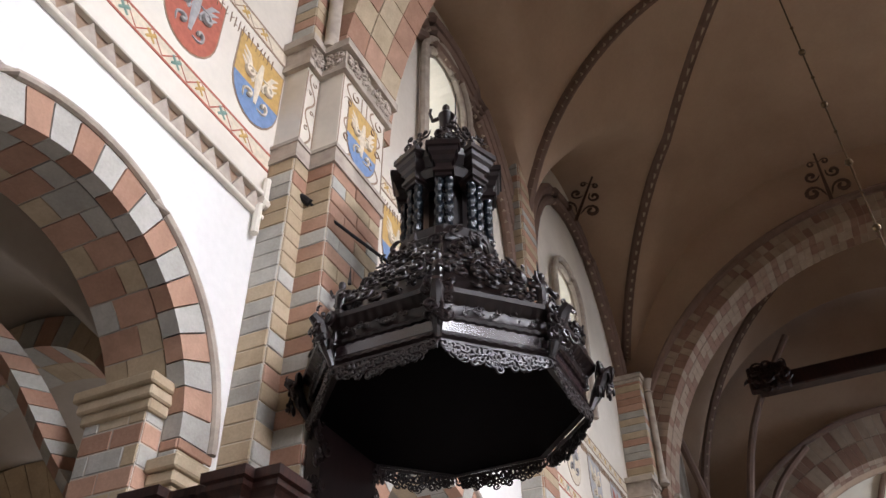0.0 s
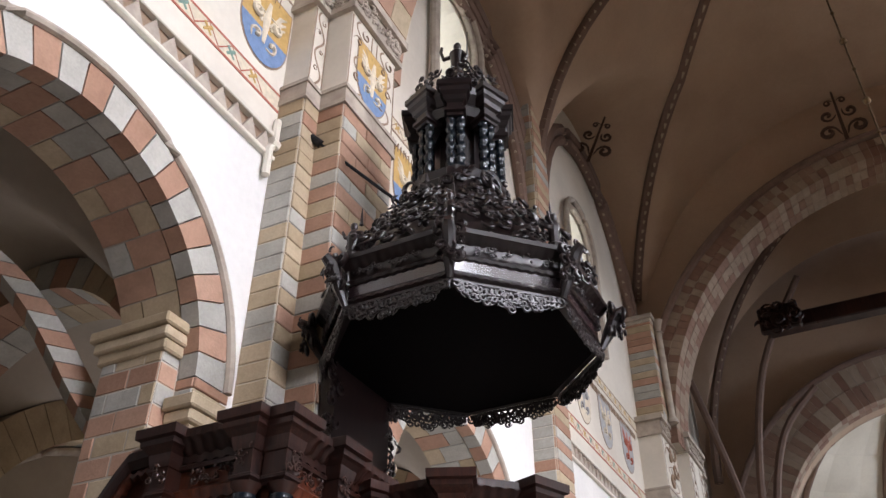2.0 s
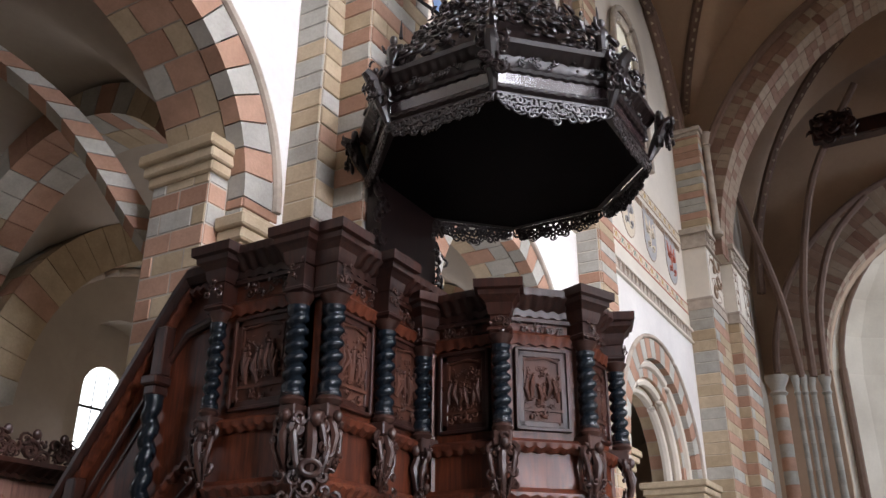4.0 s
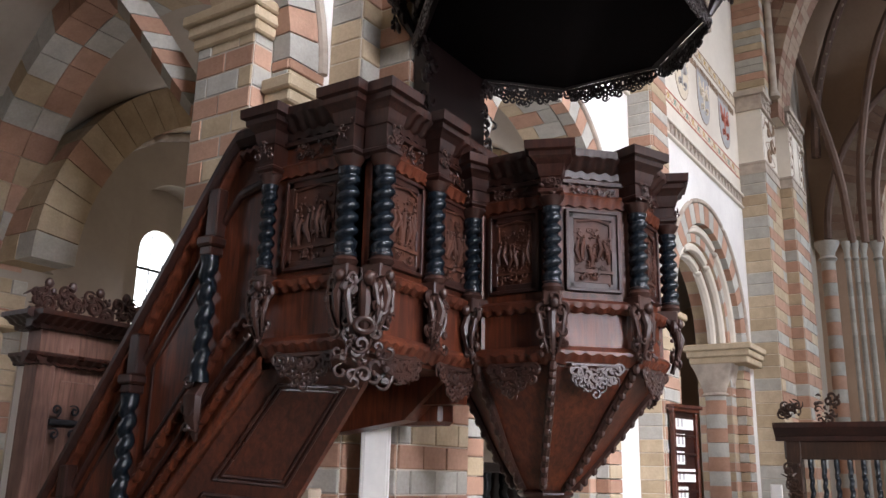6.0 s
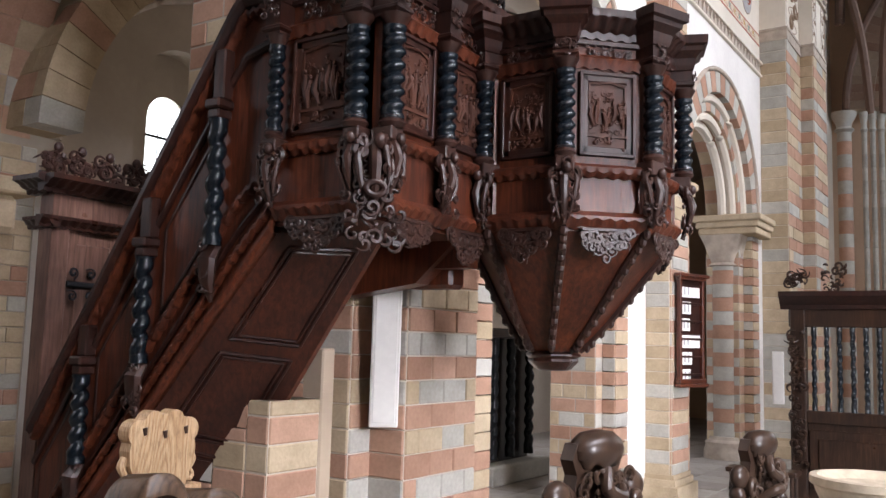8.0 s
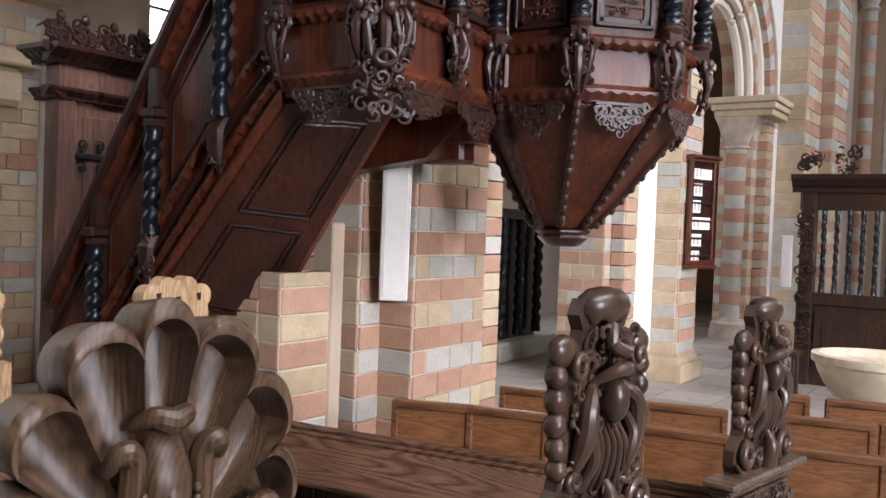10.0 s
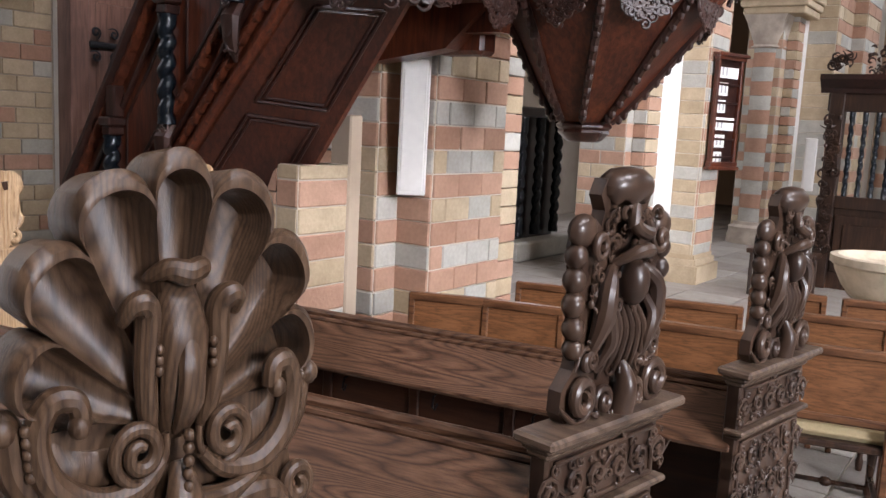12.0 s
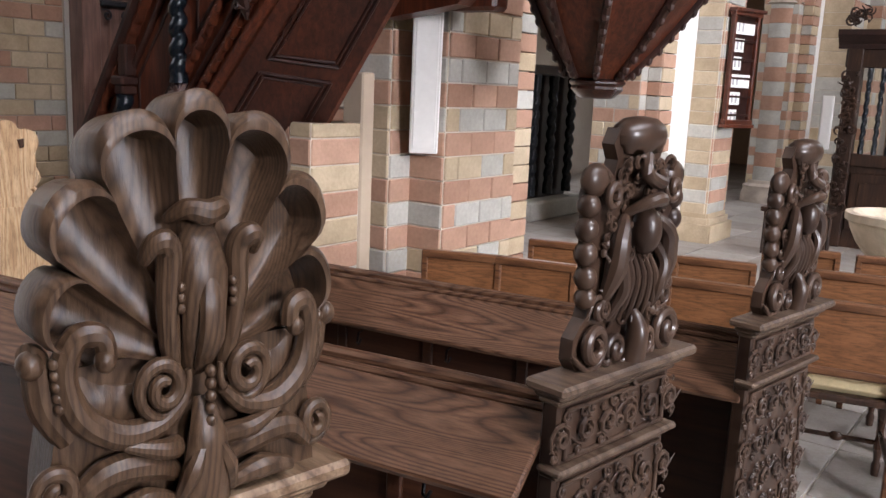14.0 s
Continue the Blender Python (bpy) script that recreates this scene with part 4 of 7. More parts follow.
# ---- closing walls ----
c = Mesh()
c.box(7.15, -11, 0, 7.9, 22, 17.5)
done("wall_south", c, CREAM, kind="structure", label="plain plastered south nave wall", category="wall", smooth=0)
c = Mesh()
c.box(-9, -11.6, 0, 10, -11.0, 17.5)
done("wall_west", c, CREAM, kind="structure", label="plain plastered west wall", category="wall", smooth=0)
c = Mesh()
c.prism([(-9, 0), (CROSS_X - CROSS_R, 0), (CROSS_X - CROSS_R, 7.3)] + arc(CROSS_X, 7.3, CROSS_R, 30)[1:-1] + [(CROSS_X + CROSS_R, 7.3), (CROSS_X + CROSS_R, 0), (10, 0), (10, 17.5), (-9, 17.5)], 21.9, 22.2, "y")
done("wall_crossing", c, VAULT, kind="structure", label="plastered wall over the crossing arch", category="wall", smooth=0)
c = Mesh()
for i in range(12):
    a0, a1 = math.pi * i / 12, math.pi * (i + 1) / 12
    p = [(NAVE + r * math.cos(a), 24.5 + r * 0.8 * math.sin(a)) for r, a in ((5, a0), (5, a1), (5.4, a1), (5.4, a0))]
    c.prism(p, 0, 8.5)
for i in range(12):
    for j in range(6):
        q = [(5 * math.cos(math.pi / 2 * b / 6), 8.5 + 4.2 * math.sin(math.pi / 2 * b / 6)) for b in (j, j + 1)]
        vs = []
        for (r, z), a in ((q[0], i), (q[0], i + 1), (q[1], i + 1), (q[1], i)):
            t = math.pi * a / 12
            vs.append((NAVE + r * math.cos(t), 24.5 + 0.8 * r * math.sin(t), z))
        c.add(vs, [(0, 1, 2, 3)])
done("wall_apse", c, CREAM, kind="structure", label="cream plastered choir apse with half dome", category="wall")
c = Mesh()
c.box(-9, 22.2, 12.6, 10, 29, 13)
done("ceiling_choir", c, CREAM, kind="structure", label="plastered choir ceiling", category="ceiling", smooth=0)
m = Mesh()
for a in (35, 70, 110, 145):
    t = radians(a)
    m.tube([(NAVE + 4.9 * math.cos(t) * math.cos(radians(b)), 24.5 + 3.9 * math.sin(t) * math.cos(radians(b)), 8.5 + 4.1 * math.sin(radians(b))) for b in range(0, 91, 10)], 0.09, 8)
    m.tube([(NAVE + 4.9 * math.cos(t), 24.5 + 3.9 * math.sin(t), 0), (NAVE + 4.9 * math.cos(t), 24.5 + 3.9 * math.sin(t), 8.6)], 0.12, 8)
part("choir_rib", m, RIB, ribs)

# clustered shafts and bay beyond pier 3
cl = tagged(new("pier_crossing"), "clustered crossing pier of striped sandstone shafts", "pier", kind="structure")
m = Mesh()
courses(m, (XW, 17.6), (XW, 21.2), 0, 9.2, length=0.5, proud=0.01)
m.mat = 0
m.box(XB, 17.6, 0, XW, 22, 17.5)
pieces("stone_block", m, BLOCKS, cl, 200)
for k, (x, y, r, plain) in enumerate(((-3.12, 20.3, 0.15, False), (-2.74, 20.42, 0.055, True), (-2.58, 20.48, 0.055, True), (-2.42, 20.55, 0.06, True), (-2.16, 20.7, 0.08, True))):
    m = Mesh()
    z, q = 0.5, k
    while z < 6.5:
        m.mat = 3 if plain else (3, 1)[q % 2]
        m.lathe([(r, z), (r, z + 0.285)], x, y, 12)
        z += 0.29
        q += 1
    m.mat = 3
    m.lathe([(r * 1.5, 0), (r * 1.5, 0.25), (r * 1.2, 0.4), (r, 0.5)], x, y, 12)
    m.lathe([(r, 6.5), (r * 1.4, 6.56), (r * 1.05, 6.62), (r * 1.1, 6.7), (r * 1.7, 6.86), (r * 1.8, 6.95)], x, y, 12)
    part("shaft", m, STONES, cl)
for end in (((-2.6, 20.45, 6.9), (-2.75, 20.4, 8.6), (-3.1, 20.2, 10.4), (-3.5, 19.8, 12.2)), ((-2.36, 20.5, 6.9), (-2.25, 20.45, 9.0), (-1.6, 20.2, 11.6), (-0.3, 19.8, 13.6)), ((-2.12, 20.65, 6.9), (-2.0, 20.7, 8.6), (-1.5, 20.9, 10.2), (-0.6, 21.0, 11.2))):
    m = Mesh()
    m.fine = True
    m.tube(list(end), 0.09, 8)
    part("rib", m, RIB, cl)

# third arch: stepped orders with a striped column and capital
col = tagged(new("portal_column"), "striped sandstone column with a block capital under the third arch", "column", kind="structure")
m = Mesh()
z, q = 0.35, 0
cx, cy = -4.03, 14.3
while z < 3.05:
    m.mat = (3, 1)[q % 2]
    m.lathe([(0.235, z), (0.235, min(z + 0.215, 3.05))], cx, cy, 20)
    z += 0.22
    q += 1
part("shaft", m, STONES, col)
m = Mesh()
m.lathe([(0.235, 3.05), (0.28, 3.07), (0.245, 3.11), (0.26, 3.15)], cx, cy, 20)
rings = []
for z, r, sq in ((3.15, 0.25, 0.0), (3.3, 0.28, 0.3), (3.45, 0.31, 0.7), (3.55, 0.33, 1.0)):
    ring = []
    for k in range(24):
        a = 2 * math.pi * k / 24
        c_, s_ = math.cos(a), math.sin(a)
        f = (1 - sq) + sq / max(abs(c_), abs(s_))
        ring.append((cx + r * f * c_, cy + r * f * s_, z))
    rings.append(ring)
m.loft(rings)
part("capital", m, CAPSTONE, col)
m = Mesh()
for g, za, zb in ((0.34, 3.55, 3.66), (0.38, 3.66, 3.76), (0.42, 3.76, 3.86)):
    m.box(cx - g, cy - g, za, cx + g + 0.24, 14.9, zb, 0.015)
part("abacus", m, OCHRE, col, smooth=0)
m = Mesh()
m.lathe([(0.36, 0), (0.36, 0.12), (0.33, 0.2), (0.34, 0.26), (0.29, 0.3), (0.28, 0.35)], cx, cy, 20)
part("base", m, CAPSTONE, col)
m = Mesh()
for r, xx in ((1.56, XW - 0.14), (1.3, XW - 0.24), (1.2, XW - 0.36)):
    m.tube([(xx, a, b) for a, b in arc(12.78, 3.86, r, 30)], 0.07, 8)
part("arch_moulding", m, CREAM, col)

# ---- north aisle ----
a_ = Mesh()
AW, AZ = 6.5, 4.32       # middle and springing of the aisle window's recess
a_.box(-8.4, -11, 0, -8.0, AW - 0.65, 9)
a_.box(-8.4, AW + 0.65, 0, -8.0, 22, 9)
a_.box(-8.4, AW - 0.65, 0, -8.0, AW + 0.65, 2.7)
a_.prism([(AW - 0.65, AZ)] + arc(AW, AZ, 0.65, 14)[1:-1] + [(AW + 0.65, AZ), (AW + 0.65, 9), (AW - 0.65, 9)], -8.4, -8.0, "x")
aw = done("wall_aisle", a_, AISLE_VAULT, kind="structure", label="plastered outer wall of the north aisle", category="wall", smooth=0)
win = tagged(new("window_3"), "small round-headed aisle window, bright with daylight", "window", kind="structure")
g = Mesh()
PZ, PH = 4.2, 0.27
g.prism([(AW - PH, 2.85), (AW - PH, PZ)] + arc(AW, PZ, PH, 14)[1:-1] + [(AW + PH, PZ), (AW + PH, 2.85)], -8.36, -8.33, "x")
part("pane", g, SKYGLASS, win, smooth=0)
for z in (3.4, 3.98):
    g = Mesh()
    g.box(-8.33, AW - PH, z - 0.014, -8.30, AW + PH, z + 0.014)
    part("glazing_bar", g, LEAD, win, smooth=0)
for y in (AW - 0.09, AW + 0.09):
    g = Mesh()
    g.box(-8.33, y - 0.004, 2.85, -8.32, y + 0.004, 4.4)
    part("lead_line", g, LEAD, win, smooth=0)
g = Mesh()
g.prism([(AW - 0.65, 2.7), (AW - 0.65, AZ)] + arc(AW, AZ, 0.65, 14)[1:-1] + [(AW + 0.65, AZ), (AW + 0.65, 2.7), (AW + PH, 2.85), (AW + PH, PZ)] + arc(AW, PZ, PH, 14, 0, 180)[1:-1] + [(AW - PH, PZ), (AW - PH, 2.85)], -8.39, -8.3, "x")
part("window_reveal", g, AISLE_VAULT, win, smooth=0)
# aisle arches and vault
g = Mesh()
for yc in (4.4, 9.9):
    for i in range(26):
        qs = [math.pi * (i + f) / 26 for f in (0.02, 0.5, 0.98)]
        for c in range(2):
            g.mat = 1 if RND.random() < 0.4 else (2 if RND.random() < 0.6 else 3)
            ya, yb = yc - 0.3 + 0.3 * c, yc + 0.3 * c
            g.prism([(-6.15 + 1.85 * math.cos(a), 3.55 + 2.3 * math.sin(a)) for a in qs] + [(-6.15 + 2.1 * math.cos(a), 3.55 + 2.6 * math.sin(a)) for a in reversed(qs)], ya + 0.004, yb - 0.004, "y")
courses(g, (-8.0, 4.1), (-8.0, 4.78), 0, 3.5, length=0.34, pattern=7)
courses(g, (-8.0, 2.0), (-8.0, 4.1), 0, 3.0, length=0.34, pattern=9)
pieces("brick", g, BLOCKS, aw)
g = Mesh()
g.box(-8.02, 4.8, 0, -7.9, 4.94, 3.2)
part("white_strip", g, WHITE, aw, smooth=0)
g = Mesh()
g.box(-8.02, 3.9, 2.95, -7.62, 4.62, 3.1, 0.02)
g.box(-8.02, 3.95, 2.6, -7.75, 4.5, 2.95, 0.05)
part("corbel", g, OCHRE, aw, smooth=0)
g = Mesh()
for i in range(30):
    qs = [math.pi * (i + f) / 30 for f in (0.02, 0.5, 0.98)]
    cuts = (-8.0, -7.72, -7.45) if i % 2 else (-8.0, -7.62, -7.45)
    for c in range(2):
        g.mat = 1 if RND.random() < 0.35 else (2 if RND.random() < 0.75 else 3)
        g.prism([(7.0 + 2.1 * math.cos(a), 3.6 + 2.1 * math.sin(a)) for a in qs] + [(7.0 + 2.55 * math.cos(a), 3.6 + 2.55 * math.sin(a)) for a in reversed(qs)], cuts[c] + 0.004, cuts[c + 1] - 0.004, "x")
pieces("arch_stone", g, BLOCKS, aw, 80)
g = Mesh()
pts, _ = smooth_path([(-4.32, 4.2, 3.7), (-4.6, 3.8, 4.25), (-5.1, 3.12, 5.2), (-6.15, 1.75, 6.1)], 0.1, 9)
for i in range(len(pts) - 1):
    a, b = pts[i], pts[i].lerp(pts[i + 1], 0.94)
    g.mat = 1 if i % 2 else 3
    side = Vector((0.6, 0.8, 0)) * 0.1
    up = (b - a).cross(side).normalized() * 0.11
    g.loft([[tuple(p + side * u + up * v) for u, v in ((-1, -1), (1, -1), (1, 1), (-1, 1))] for p in (a, b)])
pieces("brick", g, BLOCKS, aw, 60)
g = Mesh()
g.tube([(-7.96, a, b) for a, b in arc(7.0, 3.6, 2.05, 30)], 0.05, 8)
part("lunette_moulding", g, CAPSTONE, aw)


def aisle_height(x, y):
    u = min(1, abs(x + 6.15) / 1.95)
    best = 0
    for y0, y1 in ((-11, -0.9), (-0.9, 4.4), (4.4, 9.9), (9.9, 15.4), (15.4, 22)):
        if y0 <= y <= y1:
            v = min(1, abs(y - (y0 + y1) / 2) / ((y1 - y0) / 2))
            best = max(2.6 * math.sqrt(max(0, 1 - u * u)), 2.6 * math.sqrt(max(0, 1 - v * v)))
    return 3.6 + best


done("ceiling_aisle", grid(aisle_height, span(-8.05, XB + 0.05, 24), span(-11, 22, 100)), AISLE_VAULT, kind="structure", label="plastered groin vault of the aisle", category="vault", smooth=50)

# ---- pulpit ----


def twisted(m, x, y, z0, z1, r, turns=5.0, segs=16, lean=(0, 0)):
    """A barley-twist shaft."""
    n = int(turns * 12)
    rings = []
    for i in range(n + 1):
        q = i / n
        a = 2 * math.pi * turns * q
        e = min(1.0, 6 * q, 6 * (1 - q))
        ring = []
        for k in range(segs):
            th = 2 * math.pi * k / segs
            rr = 1.1 * r * (1 - 0.42 * e * (1 - abs(math.cos((th - a) / 2)) ** 1.1))
            ring.append((x + lean[0] * q + rr * math.cos(th), y + lean[1] * q + rr * math.sin(th), z0 + (z1 - z0) * q))
        rings.append(ring)
    m.loft(rings)


def moulding(m, p0, p1, prof, wave=0.0, ends=0.0, n=28):
    """A moulded strip along a face. prof: outline of (out, z). wave: ripple carving on it."""
    a, b = Vector((*p0, 0)), Vector((*p1, 0))
    ln = (b - a).length
    fm = frame_of(a, b - a)
    save = m.m
    m.m = save @ fm
    rings = []
    n = n if wave else 1
    for i in range(n + 1):
        q = i / n
        x = -ends + (ln + 2 * ends) * q
        wv = 1.5 * wave * math.sin(2 * math.pi * x / 0.066)
        rings.append([(x, -o, z + wv * (o > 0.004) * (j < len(prof) - 3)) for j, (o, z) in enumerate(prof)])
    m.loft(rings)
    m.m = save


def cornice_profile(z, out, h):
    return [(-0.03, z), (0.25 * out, z), (0.3 * out, z + 0.25 * h), (0.55 * out, z + 0.35 * h), (0.7 * out, z + 0.55 * h), (0.95 * out, z + 0.68 * h), (out, z + 0.72 * h), (out, z + h), (-0.03, z + h)]


def block_moulding(m, c, fm, half, prof):
    """A moulded block that projects from the wall; prof: (out, z) from its foot up."""
    save = m.m
    m.m = save @ fm
    m.loft([[(c - half - o, -half * 2 - o, z), (c + half + o, -half * 2 - o, z), (c + half + o, 0.03, z), (c - half - o, 0.03, z)] for o, z in prof])
    m.m = save


def figure_bracket(m, fm, rnd, s=1.0, z=2.45):
    """Carved console below a column: volutes, a crouching bud-like form and leaves, kept as plain ornament."""
    save = m.m
    m.m = save @ fm @ pose(0, -0.03, z)
    for sx in (-1, 1):
        m.scroll(sx * 0.045 * s, 0.09 * s, 0.042 * s, 1.3, sx, 1.2, 0.34, -0.03, 1.4)
        m.scroll(sx * 0.035 * s, -0.06 * s, 0.03 * s, 1.2, -sx, 4.0, 0.36, -0.02, 1.2)
        m.tube([(sx * 0.05 * s, 0.0, 0.13 * s), (sx * 0.062 * s, -0.05 * s, 0.06 * s), (sx * 0.05 * s, -0.06 * s, -0.02 * s), (sx * 0.022 * s, -0.03 * s, -0.12 * s)], [0.011 * s, 0.014 * s, 0.012 * s, 0.006 * s], 7)
    m.tube([(0, 0.01, 0.14 * s), (0, -0.045 * s, 0.1 * s), (0, -0.07 * s, 0.03 * s), (0, -0.05 * s, -0.06 * s), (0, -0.015 * s, -0.15 * s)], [0.016 * s, 0.022 * s, 0.024 * s, 0.018 * s, 0.008 * s], 8)
    m.ball((0.012 * s, -0.07 * s, 0.12 * s), 0.024 * s, 0.024 * s, 0.028 * s)
    m.foliage(0.13 * s, 0.3 * s, 26, rnd, 0.026 * s, -0.02, 0.05)
    m.m = save


def pendant(m, fm, rnd, w, h, z, n=14):
    """Pierced carved drop hanging below a moulding."""
    save = m.m
    m.m = save @ fm @ pose(0, -0.025, z)
    for i in range(n):
        q = (i + 0.5) / n
        x = (q - 0.5) * w
        drop = h * (0.45 + 0.55 * (1 - abs(2 * q - 1) ** 1.2)) * rnd.uniform(0.6, 1.1)
        m.scroll(x, -drop * 0.35, min(0.036, h * 0.3), 1.1, rnd.choice((-1, 1)), rnd.uniform(0, 6), 0.28, 0, 1.0)
        if drop > 0.05:
            m.scroll(x * 0.9, -drop * 0.85, 0.028, 1.2, rnd.choice((-1, 1)), rnd.uniform(0, 6), 0.3, 0, 0.8)
    m.tube([(-w / 2, 0, 0), (w / 2, 0, 0)], 0.012, 6)
    m.m = save


def relief(m, w, h, rnd, figures=7):
    """Carved story panel kept as plain shapes: upright forms, columns and a ground line in low relief."""
    m.box(-w / 2, 0, -h / 2, w / 2, 0.012, h / 2)
    for i in range(figures):
        x = (-0.42 + 0.84 * (i + 0.5) / figures) * w + rnd.uniform(-0.01, 0.01)
        top = rnd.uniform(0.02, 0.2) * h
        s = 0.055 * w
        low = rnd.uniform(-0.28, -0.12) * h
        m.tube([(x + rnd.uniform(-0.02, 0.02), -0.004, low), (x + rnd.uniform(-0.015, 0.015), -0.014, (low + top) / 2), (x, -0.01, top)], [s * 0.6, s * 1.25, s * 0.7], 7)
        m.ball((x, -0.014, top + s), s * 0.7, s * 0.6, s * 0.8, 7, 5)
        m.tube([(x, -0.012, top - s), (x + rnd.choice((-1, 1)) * s * 1.6, -0.02, top - 2.4 * s)], [s * 0.4, s * 0.25], 5)
    for x in (-0.44, 0.44):
        m.box(x * w - 0.005, -0.012, -0.02 * h, x * w + 0.006, 0, 0.44 * h)
    m.tube([(-0.44 * w, -0.006, 0.43 * h), (0.1 * w, -0.01, 0.47 * h), (0.44 * w, -0.006, 0.41 * h)], 0.007, 5)
    m.box(-w / 2, -0.012, -0.33 * h, w / 2, 0, -0.29 * h)
    m.m = m.m @ pose(0, 0, -0.4 * h)
    m.foliage(w * 0.9, h * 0.14, 9, rnd, 0.022, 0, 0.012)
    m.m = m.m @ pose(0, 0, 0.42 * h)
    m.foliage(w * 0.92, h * 0.66, 60, rnd, 0.015, 0.002, 0.016)


PLEV = dict(base=2.33, ledge=2.575, col0=2.645, col1=3.06, cap=3.15, cor=3.24, top=3.375)
LLEV = dict(base=2.31, ledge=2.60, col0=2.66, col1=3.10, cap=3.2, cor=3.33, top=3.475)


def bay(parent, p0, p1, lv, seed, body_back=0.09, orn=True):
    """One side of the parapet from p0 to p1 (plan), seen from its right."""
    rnd = random.Random(seed)
    a, b = Vector((*p0, 0)), Vector((*p1, 0))
    ln = (b - a).length
    fm = frame_of(a, b - a)
    mid = fm @ pose(ln / 2, 0, 0)
    m = Mesh()
    m.m = fm
    m.box(-0.02, 0.0, lv["base"], ln + 0.02, body_back, lv["cor"] + 0.03)
    part("parapet_panel", m, PULPIT_RED, parent, smooth=0)
    m = Mesh()
    moulding(m, p0, p1, cornice_profile(lv["cor"], 0.10, lv["top"] - lv["cor"]), 0.004, 0.02, 60)
    moulding(m, p0, p1, [(-0.02, lv["cor"] - 0.03), (0.03, lv["cor"] - 0.03), (0.035, lv["cor"] - 0.012), (0.02, lv["cor"]), (-0.02, lv["cor"])])
    part("cornice", m, PULPIT_DARK, parent)
    m = Mesh()
    moulding(m, p0, p1, [(-0.02, lv["ledge"] - 0.035), (0.02, lv["ledge"] - 0.035), (0.045, lv["ledge"] - 0.012), (0.05, lv["ledge"] + 0.012), (0.025, lv["ledge"] + 0.03), (-0.02, lv["ledge"] + 0.03)], 0.004, 0, 60)
    part("ledge_moulding", m, PULPIT_RED, parent)
    m = Mesh()
    moulding(m, p0, p1, [(-0.02, lv["base"] - 0.05), (0.01, lv["base"] - 0.05), (0.03, lv["base"] - 0.02), (0.045, lv["base"]), (0.045, lv["base"] + 0.015), (0.02, lv["base"] + 0.04), (-0.02, lv["base"] + 0.04)], 0.004, 0, 60)
    part("base_moulding", m, PULPIT_RED, parent)
    m = Mesh()
    moulding(m, p0, p1, [(-0.02, lv["cap"] - 0.06), (0.02, lv["cap"] - 0.06), (0.03, lv["cap"] - 0.03), (0.04, lv["cap"] - 0.01), (0.015, lv["cap"] + 0.01), (-0.02, lv["cap"] + 0.01)], 0.004, -0.03, 50)
    part("ripple_moulding", m, PULPIT_RED, parent)
    # framed relief
    z0, z1 = lv["col0"] + 0.0, lv["cap"] - 0.075
    w_, h_ = ln * 0.56, z1 - z0 - 0.06
    m = Mesh()
    m.m = mid @ pose(0, 0, (z0 + z1) / 2)
    for s in (0, 1):
        f = 0.018 + 0.016 * s
        o = -0.03 + 0.012 * s
        ww, hh = w_ / 2 + 0.03 - 0.014 * s, h_ / 2 + 0.028 - 0.014 * s
        for sx in (-1, 1):
            m.box(min(sx * ww, sx * (ww - f)), o, -hh, max(sx * ww, sx * (ww - f)), 0.002, hh, 0.003)
            m.box(-ww, o, min(sx * hh, sx * (hh - f)), ww, 0.002, max(sx * hh, sx * (hh - f)), 0.003)
    part("panel_frame", m, PULPIT_DARK, parent, smooth=0)
    m = Mesh()
    m.m = mid @ pose(0, -0.008, (z0 + z1) / 2)
    relief(m, w_ - 0.02, h_ - 0.02, rnd)
    part("carved_relief", m, CARVED_RED, parent, "carved wooden story relief in a frame")
    if orn:
        m = Mesh()
        m.m = mid @ pose(0, -0.012, (lv["cap"] + lv["cor"]) / 2)
        m.foliage(ln * 0.62, (lv["cor"] - lv["cap"]) * 0.7, 26, rnd, 0.02, 0, 0.008)
        part("frieze_carving", m, CARVED_DARK, parent)
        m = Mesh()
        pendant(m, mid, rnd, ln * 0.62, 0.16, lv["base"] - 0.05)
        part("pendant_carving", m, CARVED_DARK, parent)


